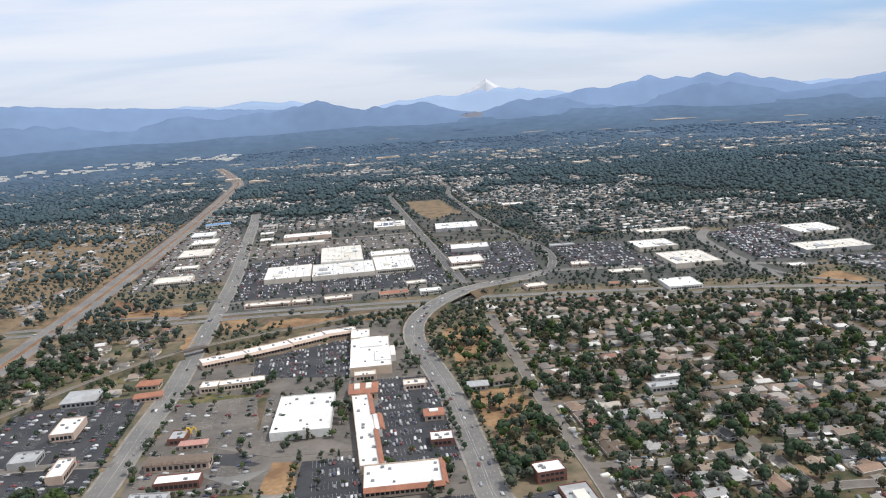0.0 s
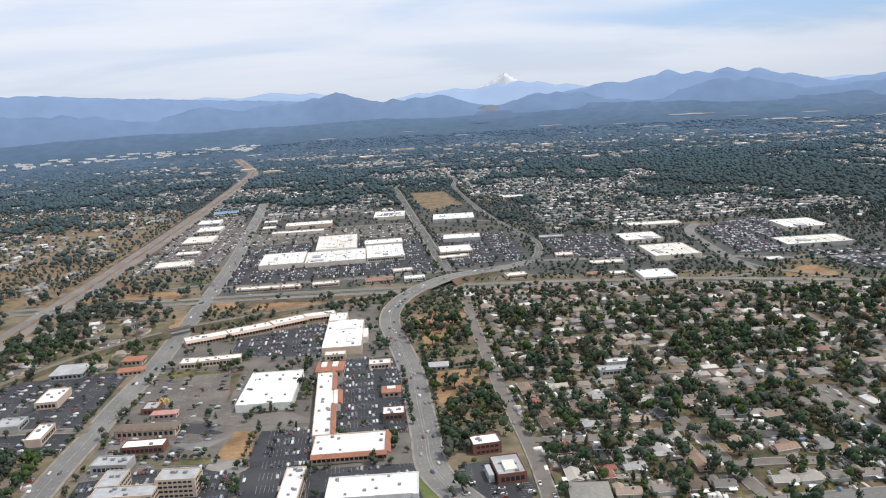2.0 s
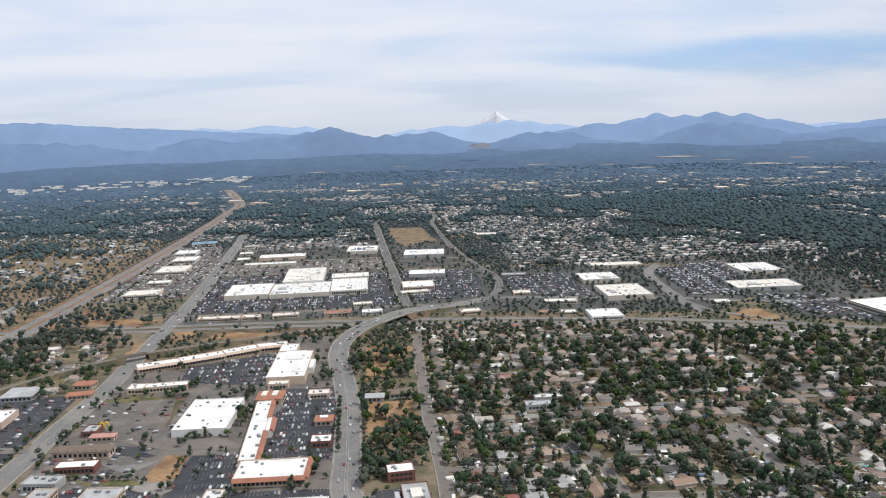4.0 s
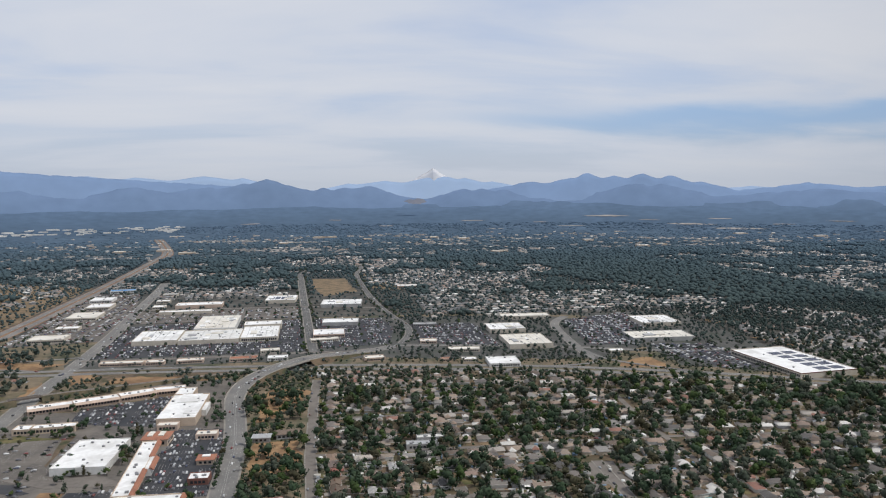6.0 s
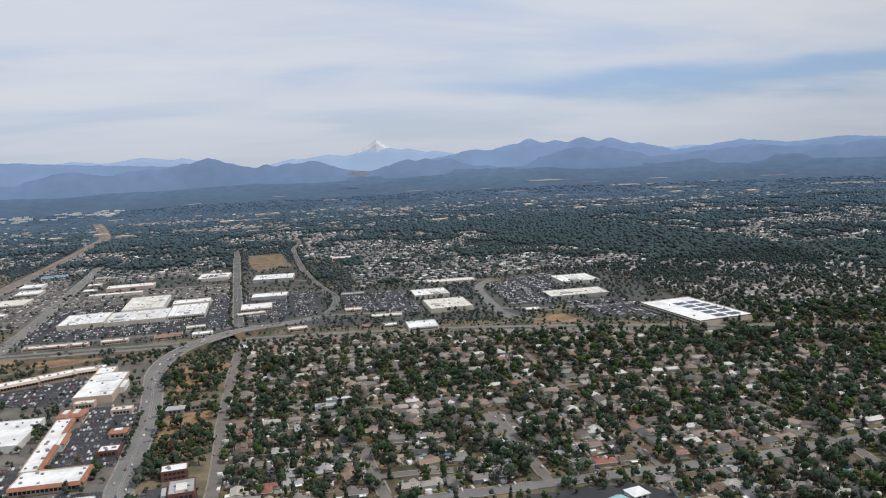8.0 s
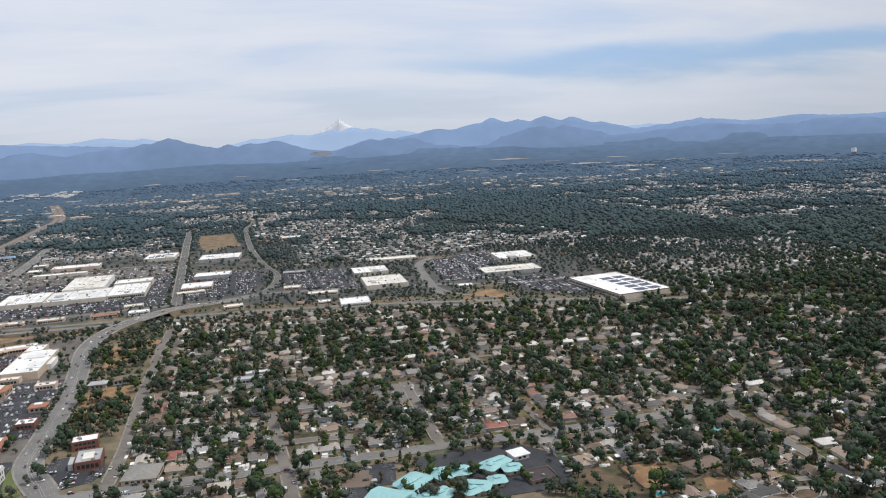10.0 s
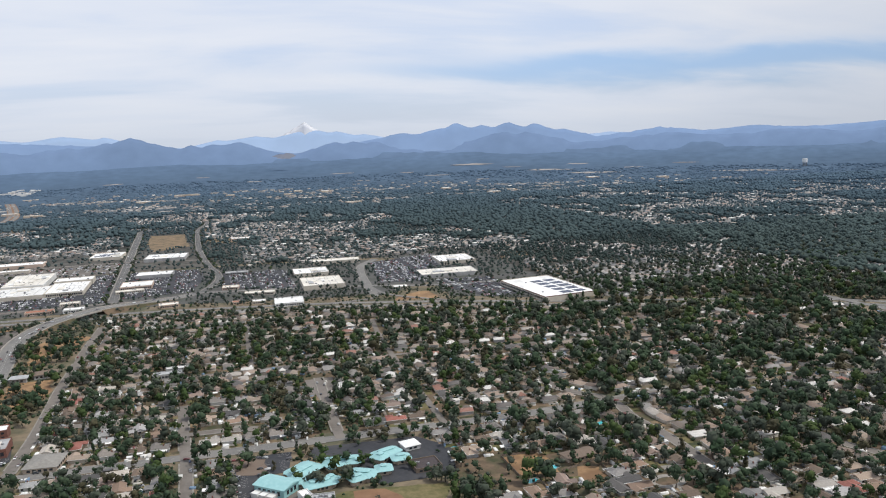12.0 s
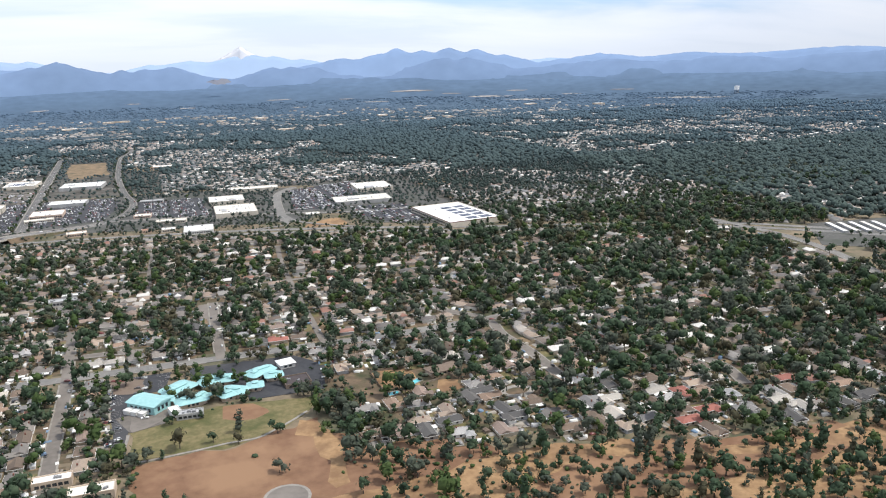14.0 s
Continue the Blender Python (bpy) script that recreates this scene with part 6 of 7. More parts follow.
# ---- trees ----
_b = bmesh.new(); bmesh.ops.create_icosphere(_b, subdivisions=1, radius=1.0)
ICO = (np.array([v.co for v in _b.verts]), np.array([[v.index for v in f.verts] for f in _b.faces])); _b.free()


def lump(shape, centre, r, rs, squash=0.8, rag=0.22):
    v, f = shape
    k = 1 + rs.uniform(-rag, rag, len(v))[:, None]
    return v * k * np.array((r, r, r * squash)) + np.array(centre), f


def join(pieces):
    vs, fs, n = [], [], 0
    for v, f in pieces:
        vs.append(v); fs.append(f + n); n += len(v)
    return np.concatenate(vs), np.concatenate(fs)


def prism(x, y, z0, z1, r0, r1, lean=(0, 0), n=5):
    a = np.arange(n) * 2 * np.pi / n
    lo = np.stack((x + r0 * np.cos(a), y + r0 * np.sin(a), np.full(n, z0)), 1)
    hi = np.stack((x + lean[0] + r1 * np.cos(a), y + lean[1] + r1 * np.sin(a), np.full(n, z1)), 1)
    i, j = np.arange(n), (np.arange(n) + 1) % n
    return np.concatenate((lo, hi)), np.concatenate((np.stack((i, j, j + n), 1), np.stack((i, j + n, i + n), 1)))


def sprays(centre, spread, n, size, rs):
    """Loose leaf sprays round a crown's middle: ragged triangles that face roughly outwards."""
    d = rs.normal(size=(n, 3))
    d /= np.linalg.norm(d, axis=1)[:, None]
    p = np.array(centre) + d * np.array(spread) * rs.uniform(0.6, 1.12, (n, 1))
    out = d + rs.normal(size=(n, 3)) * 0.45 + np.array((0, 0, 0.35))
    u = np.cross(out, rs.normal(size=(n, 3)))
    u /= np.linalg.norm(u, axis=1)[:, None]
    v = np.cross(out, u)
    v /= np.linalg.norm(v, axis=1)[:, None]
    k = size * rs.uniform(0.6, 1.4, (n, 1))
    tri = np.stack((p - u * k, p + u * k * 0.8 + v * k * 0.3, p + v * k * 1.3), 1).reshape(-1, 3)
    return tri, np.arange(3 * n).reshape(-1, 3)


def oak(rs, R, H, fine):
    """Crown pieces and trunk pieces of a broad tree of crown radius R and height H."""
    base = H * 0.13
    mid = (H + base) / 2
    n = 15 if fine else 3
    crown = []
    for i in range(n):
        a, t = i * 2.4 + rs.uniform(-0.4, 0.4), rs.uniform(0.2, 0.68) if i else 0.0
        z = mid + (H - base) * rs.uniform(-0.3, 0.28) * (1 - 0.35 * t)
        r = R * (rs.uniform(0.2, 0.34) if fine else rs.uniform(0.38, 0.54))
        c = (R * t * math.cos(a), R * t * math.sin(a), z)
        crown.append(lump(ICO, c, r, rs, 0.85, 0.3))
        crown.append(sprays(c, (r * 1.35, r * 1.35, r * 1.15), 52 if fine else 22, R * (0.12 if fine else 0.2), rs))
    trunk = [prism(0, 0, -0.4, base + 0.8, R * 0.085, R * 0.05, (0.1, 0.1), 7 if fine else 4)]
    if fine:
        for i in range(4):
            a = i * 1.6 + rs.uniform(-0.3, 0.3)
            trunk.append(prism(0.1, 0.1, base * 0.7, mid, R * 0.045, R * 0.02, (R * 0.5 * math.cos(a), R * 0.5 * math.sin(a)), 5))
    return crown, trunk


def pine(rs, R, H, fine):
    crown = []
    n = 9 if fine else 4
    for i in range(n):
        t = (i + 0.5) / n
        r = R * (0.35 + 0.75 * math.sin(math.pi * min(1, 0.28 + 0.72 * t)) ** 0.8) * rs.uniform(0.75, 1.1)
        a = rs.uniform(0, 6.28)
        c = (r * 0.3 * math.cos(a), r * 0.3 * math.sin(a), H * (0.14 + 0.82 * t))
        crown.append(lump(ICO, c, r * 0.7, rs, 0.8 * H / (R * n), 0.3))
        crown.append(sprays(c, (r, r, H * 0.6 / n), 46 if fine else 14, R * (0.15 if fine else 0.32), rs))
    return crown, [prism(0, 0, -0.4, H * 0.8, R * 0.09, R * 0.03, (0, 0), 6 if fine else 4)]


def wave(x, y, s, seed):
    return (np.sin(x * s + seed) + np.sin(y * s * 1.13 + seed * 2.3) + np.sin((x + y) * s * 0.71 + seed * 0.7) + np.sin((x - y) * s * 1.37 + seed * 1.9)) / 4


DIRT_FIELD = FIELDS[11][0]
OPEN_SLIP = [(1060, 545), (1100, 590), (1150, 520), (1175, 440), (1130, 330), (1050, 330), (1070, 440)]


def tree_chance(x, y):
    fy = fwy_y(x)
    p = np.full(x.shape, 0.3)
    south = y < fy - 22
    p = np.where(south & (x > 155), np.clip(0.67 + (y - 420) / 1200, 0.66, 0.74) + 0.5 * wave(x, y, 0.035, 1.0) + 0.2 * wave(x, y, 0.09, 3.0), p)
    p = np.where(south & (x > 84) & (x < 148) & (y > 470), 0.6 + 0.6 * wave(x, y, 0.05, 2.0), p)
    p = np.where(south & (x > 720) & (y > tan_line(x) + 60), 0.8 + 0.55 * wave(x, y, 0.03, 8.0), p)
    p = np.where(y < tan_line(x), np.where(wave(x, y, 0.035, 4.0) + 0.25 * wave(x, y, 0.11, 2.0) > np.where(x > 620, -0.12, 0.06), 0.56, 0.1), p)
    p = np.where((x > 445) & (x < 640) & (y < tan_line(x) + 70), 0.5 + 0.4 * wave(x, y, 0.05, 7.0), p)
    p = np.where((x > 500) & (x < 800) & (y < 430) & (y > tan_line(x) + 70), 0.76 + 0.5 * wave(x, y, 0.035, 1.0), p)
    p = np.where((x > 600) & (y < 270) & (y > tan_line(x)), 0.85, p)
    p = np.where((x > 640) & (y < np.minimum(tan_line(x), 98)), 0.55 + 0.5 * wave(x, y, 0.05, 3.3), p)
    p = np.where(inside(DIRT_FIELD, x, y), 0.02, p)
    p = np.where(inside(FIELDS[3][0], x, y) | inside(FIELDS[4][0], x, y), np.where(wave(x, y, 0.09, 2.6) > 0.15, 0.6, 0.1), p)
    p = np.where(south & (x < 84) & (x > -200), 0.34, p)
    p = np.where((x < -195) & (y < 960), 0.5, p)
    p = np.where((x < -195) & (y > 700) & (y < 960), 0.34 + 0.6 * wave(x, y, 0.04, 1.5), p)
    p = np.where((x < -370) & (y >= 960) & (y < 1850), 0.52 + 0.5 * wave(x, y, 0.02, 3.0) + 0.3 * wave(x, y, 0.06, 5.0), p)
    p = np.where((x >= -370) & (x < 300) & (y > fy + 22) & (y < 1650), 0.5, p)
    p = np.where((x >= 300) & (x < 830) & (y > fy + 22) & (y < 1265), 0.6, p)
    p = np.where((x >= 290) & (y >= 1265), 0.85, p)
    p = np.where((x < 290) & (y >= 1650), 0.75 + 0.25 * wave(x, y, 0.012, 5.0), p)
    p = np.where((x > 830) & (y > fy + 22), 0.8 + 0.35 * wave(x, y, 0.008, 6.0), p)
    far = ((y > 1265) & ~((x < -370) & (y < 1850))) | ((x > 840) & (y > fy + 22))
    g = grove(x, y)
    p = np.where(far, np.where(g > 0.12, 0.97, np.where(y < 1265, 0.85, np.where(y < 2100, 0.95, 0.6))), p)
    p = np.where((x > -330) & (x < 290) & (y > 1265) & (y < 1680), 0.3, p)
    p = np.where((abs(y - fy) < 22), 0.0, p)
    p = np.where((y - fy < -24) & (y - fy > -44) & (x > 180), 0.8, p)
    p = np.where((y < fy - 22) & (y > fy - 60) & (x > 830) & (x < 1070), 0.95, p)
    p = np.where(inside(OPEN_SLIP, x, y), 0.06, p)
    p = np.where((y - fy > 22) & (y - fy < 34) & (x > 160), 0.6, p)
    p = np.where((abs(y - fy) > 24) & (abs(y - fy) < 44) & (x <= 260) & (x > -160), 0.5, p)
    p = np.where((x > -200) & (x < 60) & (y > 790) & (y < fy - 20), np.where(wave(x, y, 0.05, 1.3) + 0.3 * wave(x, y, 0.13, 4.0) > 0.16, 0.85, 0.05), p)
    p = np.where((x > 100) & (x < 330) & (y > 790) & (y < fy - 20), 0.92, p)
    p = np.where((x > 50) & (x < 170) & (y > 700) & (y < 905) & ~inside(FIELDS[3][0], x, y), 0.8, p)
    p = np.where((x > -340) & (x < -195) & (y > 850) & (y < 1060), 0.3 + 0.7 * wave(x, y, 0.04, 2.0), p)
    for cx, cy, r in ((-300, 990, 24), (-268, 1042, 17), (-246, 1022, 15), (-297, 918, 30), (-252, 916, 20), (-295, 826, 26)):
        p = np.where((x - cx) ** 2 + ((y - cy) * 0.7) ** 2 < r * r, 1.0, p)
    return p


def scatter(x0, x1, y0, y1, step, scale=1.0):
    X, Y = np.meshgrid(np.arange(x0, x1, step), np.arange(y0, y1, step))
    X = (X + rng.uniform(-0.48, 0.48, X.shape) * step).ravel()
    Y = (Y + rng.uniform(-0.48, 0.48, Y.shape) * step).ravel()
    keep = rng.rand(len(X)) < tree_chance(X, Y) * scale
    keep &= ~is_taken(X, Y)
    keep &= (X > -150 - 0.42 * Y) & (X < 780 + 1.22 * Y)
    return X[keep], Y[keep]


tx, ty = scatter(-760, 1250, -140, 760, 8.9)
ux, uy = scatter(-760, 1600, 760, 1270, 9.0)
vx, vy = scatter(1250, 2400, -140, 1270, 12.5, 0.9)
# small trees on the islands of the parking lots
_lx, _ly = [], []
for _n, _p, _m, _l in LOTS:
    xs, ys = [q[0] for q in _p], [q[1] for q in _p]
    for gx_ in np.arange(min(xs) + 5, max(xs), 17.0):
        for gy_ in np.arange(min(ys) + 5, max(ys), 17.6):
            x, y = gx_ + rng.uniform(-2, 2), gy_ + rng.uniform(-1, 1)
            if inside(_p, [x], [y])[0] and not is_taken([x], [y], built)[0] and rng.rand() < 0.45:
                _lx.append(x); _ly.append(y)
PLANTED = [(371, 303), (404, 296), (405, 284), (378, 281), (369, 238), (349, 237), (392, 205), (374, 197), (353, 198), (431, 271), (336, 305), (318, 320), (466, 262),
           (452, 236), (456, 228), (450, 220), (459, 214), (453, 206), (461, 200), (455, 192), (463, 186), (457, 178), (466, 172), (460, 164), (468, 156), (462, 148), (470, 140), (464, 132), (455, 140), (474, 160), (472, 180), (468, 205), (448, 243), (298, 325), (299, 312), (297, 300), (300, 288), (298, 275), (299, 262), (298, 248), (300, 235), (299, 222), (298, 208), (362, 268), (384, 262), (398, 290), (386, 296), (350, 282), (-50, 512), (-58, 547), (-84, 560), (-90, 566), (-160, 655), (-155, 652), (76, 372), (70, 369), (88, 398), (96, 405), (30, 380), (12, 382), (48, 379), (-20, 384)]
tx, ty = np.concatenate((tx, [q[0] for q in PLANTED])), np.concatenate((ty, [q[1] for q in PLANTED]))
# hedges of small trees between the lots
for (_a, _b), (_c, _d), _n in (((-47, 520), (-57, 430), 9), ((-70, 487), (-150, 500), 14), ((-165, 690), (-80, 672), 8), ((-58, 660), (-64, 565), 8), ((-12, 560), (-60, 566), 6), ((70, 640), (72, 505), 14), ((-4, 456), (-6, 390), 8), ((-158, 625), (-163, 560), 8), ((92, 690), (93, 480), 30), ((-190, 650), (-190, 520), 14), ((8, 383), (66, 378), 8)):
    for k in range(_n):
        f = (k + rng.uniform(-0.3, 0.3)) / _n
        _lx.append(_a + (_c - _a) * f); _ly.append(_b + (_d - _b) * f + rng.uniform(-1, 1))
for _pts, _off in ((MAIN_NORTH, 9.0), (MALL_ROAD, 11.5), (FWY[3:7], 25.0)):
    for _s in (-1, 1):
        for q in sides(smooth(_pts, 10.0), _s * _off):
            if rng.rand() < 0.6 and not is_taken([q.x], [q.y], built)[0]:
                _lx.append(q.x + rng.uniform(-2, 2)); _ly.append(q.y + rng.uniform(-2, 2))
for q in sides(smooth(RAIL, 7.0), 11.5):
    if (q.x < -185 or q.x > -150) and rng.rand() < 0.7:
        _lx.append(q.x + rng.uniform(-3, 3)); _ly.append(q.y + rng.uniform(-3, 3))
is_small = np.concatenate((np.zeros(len(tx), bool), np.ones(len(_lx), bool)))
tx, ty = np.concatenate((tx, _lx)), np.concatenate((ty, _ly))
n_trees = len(tx)
commercial = (tx < 78) & (ty < 960) & (tx > -195)
size = (0.66 + 1.08 * rng.rand(n_trees) ** 1.5) * np.where(tx > 155, np.where((tx > 700) & (ty > 150), 1.14, np.where(ty > 480, 0.98, np.where((tx > 500) & (ty > tan_line(tx) + 70), 1.1, np.where(tx > 500, 0.94, 1.0)))), 1.0) * np.where(is_small, 0.5, 1.0) * np.where(commercial & ~is_small, 0.72, 1.0)
kind_pine = (rng.rand(n_trees) < np.where(ty < tan_line(tx), 0.3, 0.1)) & ~is_small
order = np.argsort(way_off(tx, ty) + 60 * is_small)
NEAR_TREES = 290

tree_things = []
for i in range(10):
    rs = np.random.RandomState(100 + i)
    R, H = 4.3 + 0.25 * (i % 4), (9.0 + 0.7 * (i % 3))
    crown, trunk = oak(rs, R, H, True)
    e = tagged(new("tree"), ("broad oak with dark grey-green crown on dry ground", "leafy green garden tree beside the houses")[i % 2], "tree", "trees of the neighbourhood")
    soup("trunk", *join(trunk), M_BARK, e)
    soup("crown", *join(crown), M_LEAF, e)
    tree_things.append(e)
pine_things = []
for i in range(5):
    rs = np.random.RandomState(200 + i)
    crown, trunk = pine(rs, 3.0 + 0.3 * (i % 3), 12.5 + i % 3, True)
    e = tagged(new("pine_tree"), "tall dark blue-green conifer on dry ground", "tree", "conifers")
    soup("trunk", *join(trunk), M_BARK, e)
    soup("crown", *join(crown), M_PINE, e)
    pine_things.append(e)
_used = {}
for j in order[:NEAR_TREES]:
    pool = pine_things if kind_pine[j] else tree_things
    e = pool[rng.randint(len(pool))]
    m = pose(tx[j], ty[j], 0, 0, 0, rng.uniform(0, 360)) @ Matrix.Diagonal((size[j], size[j], size[j] * rng.uniform(0.85, 1.15), 1))
    if e not in _used:
        _used[e] = True
        e.matrix_world = m
    else:
        q = copy_thing(e, m)
        q.matrix_world = m


def woods(name, label, idx, kinds, mat, x, y, s, bark=True, z=None):
    """Many trees as one mesh: every tree a turned and scaled copy of one of the kinds."""
    vs, fs, n = [], [], 0
    tv, tf, tn = [], [], 0
    for j in idx:
        crown, trunk = kinds[rng.randint(len(kinds))] if not isinstance(kinds, dict) else kinds[bool(kind_pine[j])][rng.randint(6)]
        a, k = rng.uniform(0, 6.28), s[j]
        c, q = math.cos(a) * k, math.sin(a) * k
        M = np.array(((c, q, 0), (-q, c, 0), (0, 0, k * rng.uniform(0.85, 1.15))))
        o = np.array((x[j], y[j], 0.0 if z is None else z[j]))
        vs.append(crown[0] @ M + o); fs.append(crown[1] + n); n += len(crown[0])
        if bark:
            tv.append(trunk[0] @ M + o); tf.append(trunk[1] + tn); tn += len(trunk[0])
    ob = tagged(soup(name, np.concatenate(vs), np.concatenate(fs), mat), label, "trees", kind="stuff")
    if bark:
        tagged(soup("trunks", np.concatenate(tv), np.concatenate(tf), M_BARK, ob), kind="stuff")
    return ob


MID = {False: [], True: []}
for i in range(6):
    c, t = oak(np.random.RandomState(300 + i), 4.3 + 0.3 * (i % 3), 9.0 + 0.6 * i % 3, False)
    MID[False].append((join(c), join(t)))
    c, t = pine(np.random.RandomState(400 + i), 2.7, 12.0, False)
    MID[True].append((join(c), join(t)))
_mid, _tone = order[NEAR_TREES:], rng.rand(n_trees - NEAR_TREES)
for _lo, _hi, _m, _l in ((0, 0.46, M_LEAF_MID, "dense dark green garden and street trees of the town"), (0.46, 0.76, M_LEAF_GREY, "grey-green oaks between houses and on the dry slope"),
                         (0.76, 0.91, M_LEAF_FRESH, "fresh green watered garden trees"), (0.91, 1.01, M_LEAF_OLIVE, "olive-brown dry trees of the gardens")):
    woods("woods", _l, _mid[(_tone >= _lo) & (_tone < _hi)], MID, _m, tx, ty, size)

# shrubs, hedges and young trees of the gardens and the slope
bx, by_ = scatter(84, 1150, -100, 900, 5.4, 0.62)
_b = is_taken(bx, by_, built)
bx, by_ = bx[~_b], by_[~_b]
SHRUBS = [(join([lump(ICO, (rs.uniform(-0.8, 0.8) if k else 0, rs.uniform(-0.8, 0.8) if k else 0, 0.9), rs.uniform(0.9, 1.7), rs, 0.85, 0.35) for k in range(1 + i % 2)]), None) for i, rs in ((i, np.random.RandomState(800 + i)) for i in range(6))]
_tone = rng.rand(len(bx))
for _lo, _hi, _m, _l in ((0, 0.5, M_LEAF_MID, "dark green shrubs and hedges in the gardens"), (0.5, 0.8, M_LEAF_GREY, "grey-green scrub on dry ground"), (0.8, 1.01, M_LEAF_FRESH, "fresh green garden shrubs")):
    woods("shrubs", _l, np.flatnonzero((_tone >= _lo) & (_tone < _hi)), SHRUBS, _m, bx, by_, rng.uniform(0.6, 1.5, len(bx)), False)

SECOND = []
for i in range(6):
    c, t = oak(np.random.RandomState(340 + i), 4.6, 9.5, False)
    SECOND.append((join(c[:4]), None))
us = rng.uniform(0.55, 1.05, len(ux)) * np.where((ux > 830) & (uy > fwy_y(ux)), 1.35, np.where(uy < fwy_y(ux), 1.12, 1.0)) * np.where((ux < 290) & (ux > -190) & (uy > fwy_y(ux)), 0.8, 1.0) * np.where((ux < -190) & (uy < 1060), 1.5, 1.0)
_tone = rng.rand(len(ux)) * 160 + uy
# farther trees take the bluer leaf colours, haze painted in by steps
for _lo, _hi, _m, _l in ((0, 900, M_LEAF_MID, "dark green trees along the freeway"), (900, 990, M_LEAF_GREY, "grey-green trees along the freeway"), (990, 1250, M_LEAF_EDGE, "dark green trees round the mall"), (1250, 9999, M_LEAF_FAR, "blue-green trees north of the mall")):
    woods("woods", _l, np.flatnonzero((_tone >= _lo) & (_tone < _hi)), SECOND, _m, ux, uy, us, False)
FARK = []
for i in range(8):
    rs = np.random.RandomState(500 + i)
    FARK.append((join([lump(ICO, (rs.uniform(-1.8, 1.8), rs.uniform(-1.8, 1.8), 4 + k), 3.4 + rs.uniform(-0.6, 0.6), rs, 0.85, 0.34) for k in range(1)]), None))
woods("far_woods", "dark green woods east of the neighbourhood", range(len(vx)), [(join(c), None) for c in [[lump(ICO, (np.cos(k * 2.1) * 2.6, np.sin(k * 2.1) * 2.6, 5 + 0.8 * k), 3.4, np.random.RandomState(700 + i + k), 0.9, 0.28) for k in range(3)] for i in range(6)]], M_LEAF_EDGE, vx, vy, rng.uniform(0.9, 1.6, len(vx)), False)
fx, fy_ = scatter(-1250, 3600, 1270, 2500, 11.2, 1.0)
woods("far_woods", "woods between distant houses, painted dark hazy blue-green", range(len(fx)), FARK, M_LEAF_FAR, fx, fy_, rng.uniform(0.6, 1.1, len(fx)) * np.where((grove(fx, fy_) > 0.12) & ~((fx > -330) & (fx < 290) & (fy_ < 1680)), 1.75, 0.98), False)
X, Y = rng.uniform(-2200, 4300, 46000), rng.uniform(2450, 4080, 46000)
_k = (X > -150 - 0.45 * Y) & (X < 780 + 1.22 * Y) & ((X - CX) ** 2 + (Y - CY) ** 2 < 4060 ** 2) & (rng.rand(46000) < np.where(grove(X, Y) > 0.0, 0.8, 0.22)) & ~is_taken(X, Y) & (abs(X - np.interp(Y, (2400, 2700, 3050, 3500), (-340, -338, -420, -500))) > 34) & ~((Y > 3400) & (Y < 3720) & (X < -330) & (rng.rand(46000) < 0.75))
X, Y = X[_k], Y[_k]
# crowns pressed flat so they lose their shaded sides, as haze would hide them
FAR2 = [(lump(ICO, (0, 0, 1.4), 5.6, np.random.RandomState(600 + i), 0.45, 0.3), None) for i in range(6)]
FAR3 = [(lump(ICO, (0, 0, 0.4), 6.5, np.random.RandomState(650 + i), 0.26, 0.3), None) for i in range(6)]
Q = np.hypot(X - CX, Y - CY)
Z = np.array([max(0.0, plain(math.degrees(math.atan2(a - CX, b - CY)), r)) for a, b, r in zip(X, Y, Q)])
S = rng.uniform(0.7, 1.5, len(X))
woods("far_woods", "forest of the far plain with blue-green haze in its colour", np.flatnonzero(Q < 3250 + 250 * rng.uniform(-1, 1, len(Q))), FAR2, M_LEAF_FAR, X, Y, S, False)
woods("far_woods", "forest of the farthest plain with blue haze in its colour", np.flatnonzero(Q >= 3250 + 250 * rng.uniform(-1, 1, len(Q))), FAR3, M_LEAF_HAZE, X, Y, S * 1.15, False, Z)


# ---- drives and garden plots ----
def plots(name, label, mat, spots, z):
    """Flat pads (x, y, turn, width, depth) as one sheet."""
    vs = []
    for k, (x, y, r, w, d) in enumerate(spots):
        c, q = math.cos(radians(r)), math.sin(radians(r))
        vs += [(x + c * a - q * b, y + q * a + c * b, z + 0.0002 * k) for a, b in ((-w / 2, -d / 2), (w / 2, -d / 2), (w / 2, d / 2), (-w / 2, d / 2))]
    tagged(soup(name, vs, [tuple(range(4 * k, 4 * k + 4)) for k in range(len(spots))], mat), label, "ground", kind="stuff")


_pads, _gold, _green, _earth = [], [], [], []
for x, y, r in house_spots + near_houses:
    c, q = math.cos(radians(r)), math.sin(radians(r))
    k = rng.choice((-4.0, 4.0))
    if rng.rand() < 0.8:
        _pads.append((x + c * k + q * 10.5, y + q * k - c * 10.5, r, rng.uniform(4.5, 6.5), 9.5))
    if rng.rand() < 0.45:
        _pads.append((x - q * 7.5, y + c * 7.5, r, rng.uniform(4, 9), rng.uniform(3, 5)))
    t = rng.rand()
    for o in (-11.5, 11.0):
        (_gold if t < 0.3 else _green if t < 0.62 else _earth).append((x + q * o + rng.uniform(-2, 2), y - c * o + rng.uniform(-2, 2), r + rng.uniform(-4, 4), rng.uniform(10, 17), rng.uniform(6, 10)))
        t = rng.rand()
plots("garden_plots", "dry tan grass plots round the houses", M_PLOT, _gold, 0.18)
plots("garden_plots", "patchy olive lawns round the houses", M_GRASS, _green, 0.183)
plots("garden_plots", "bare dusty brown earth yards", M_YARD, _earth, 0.186)
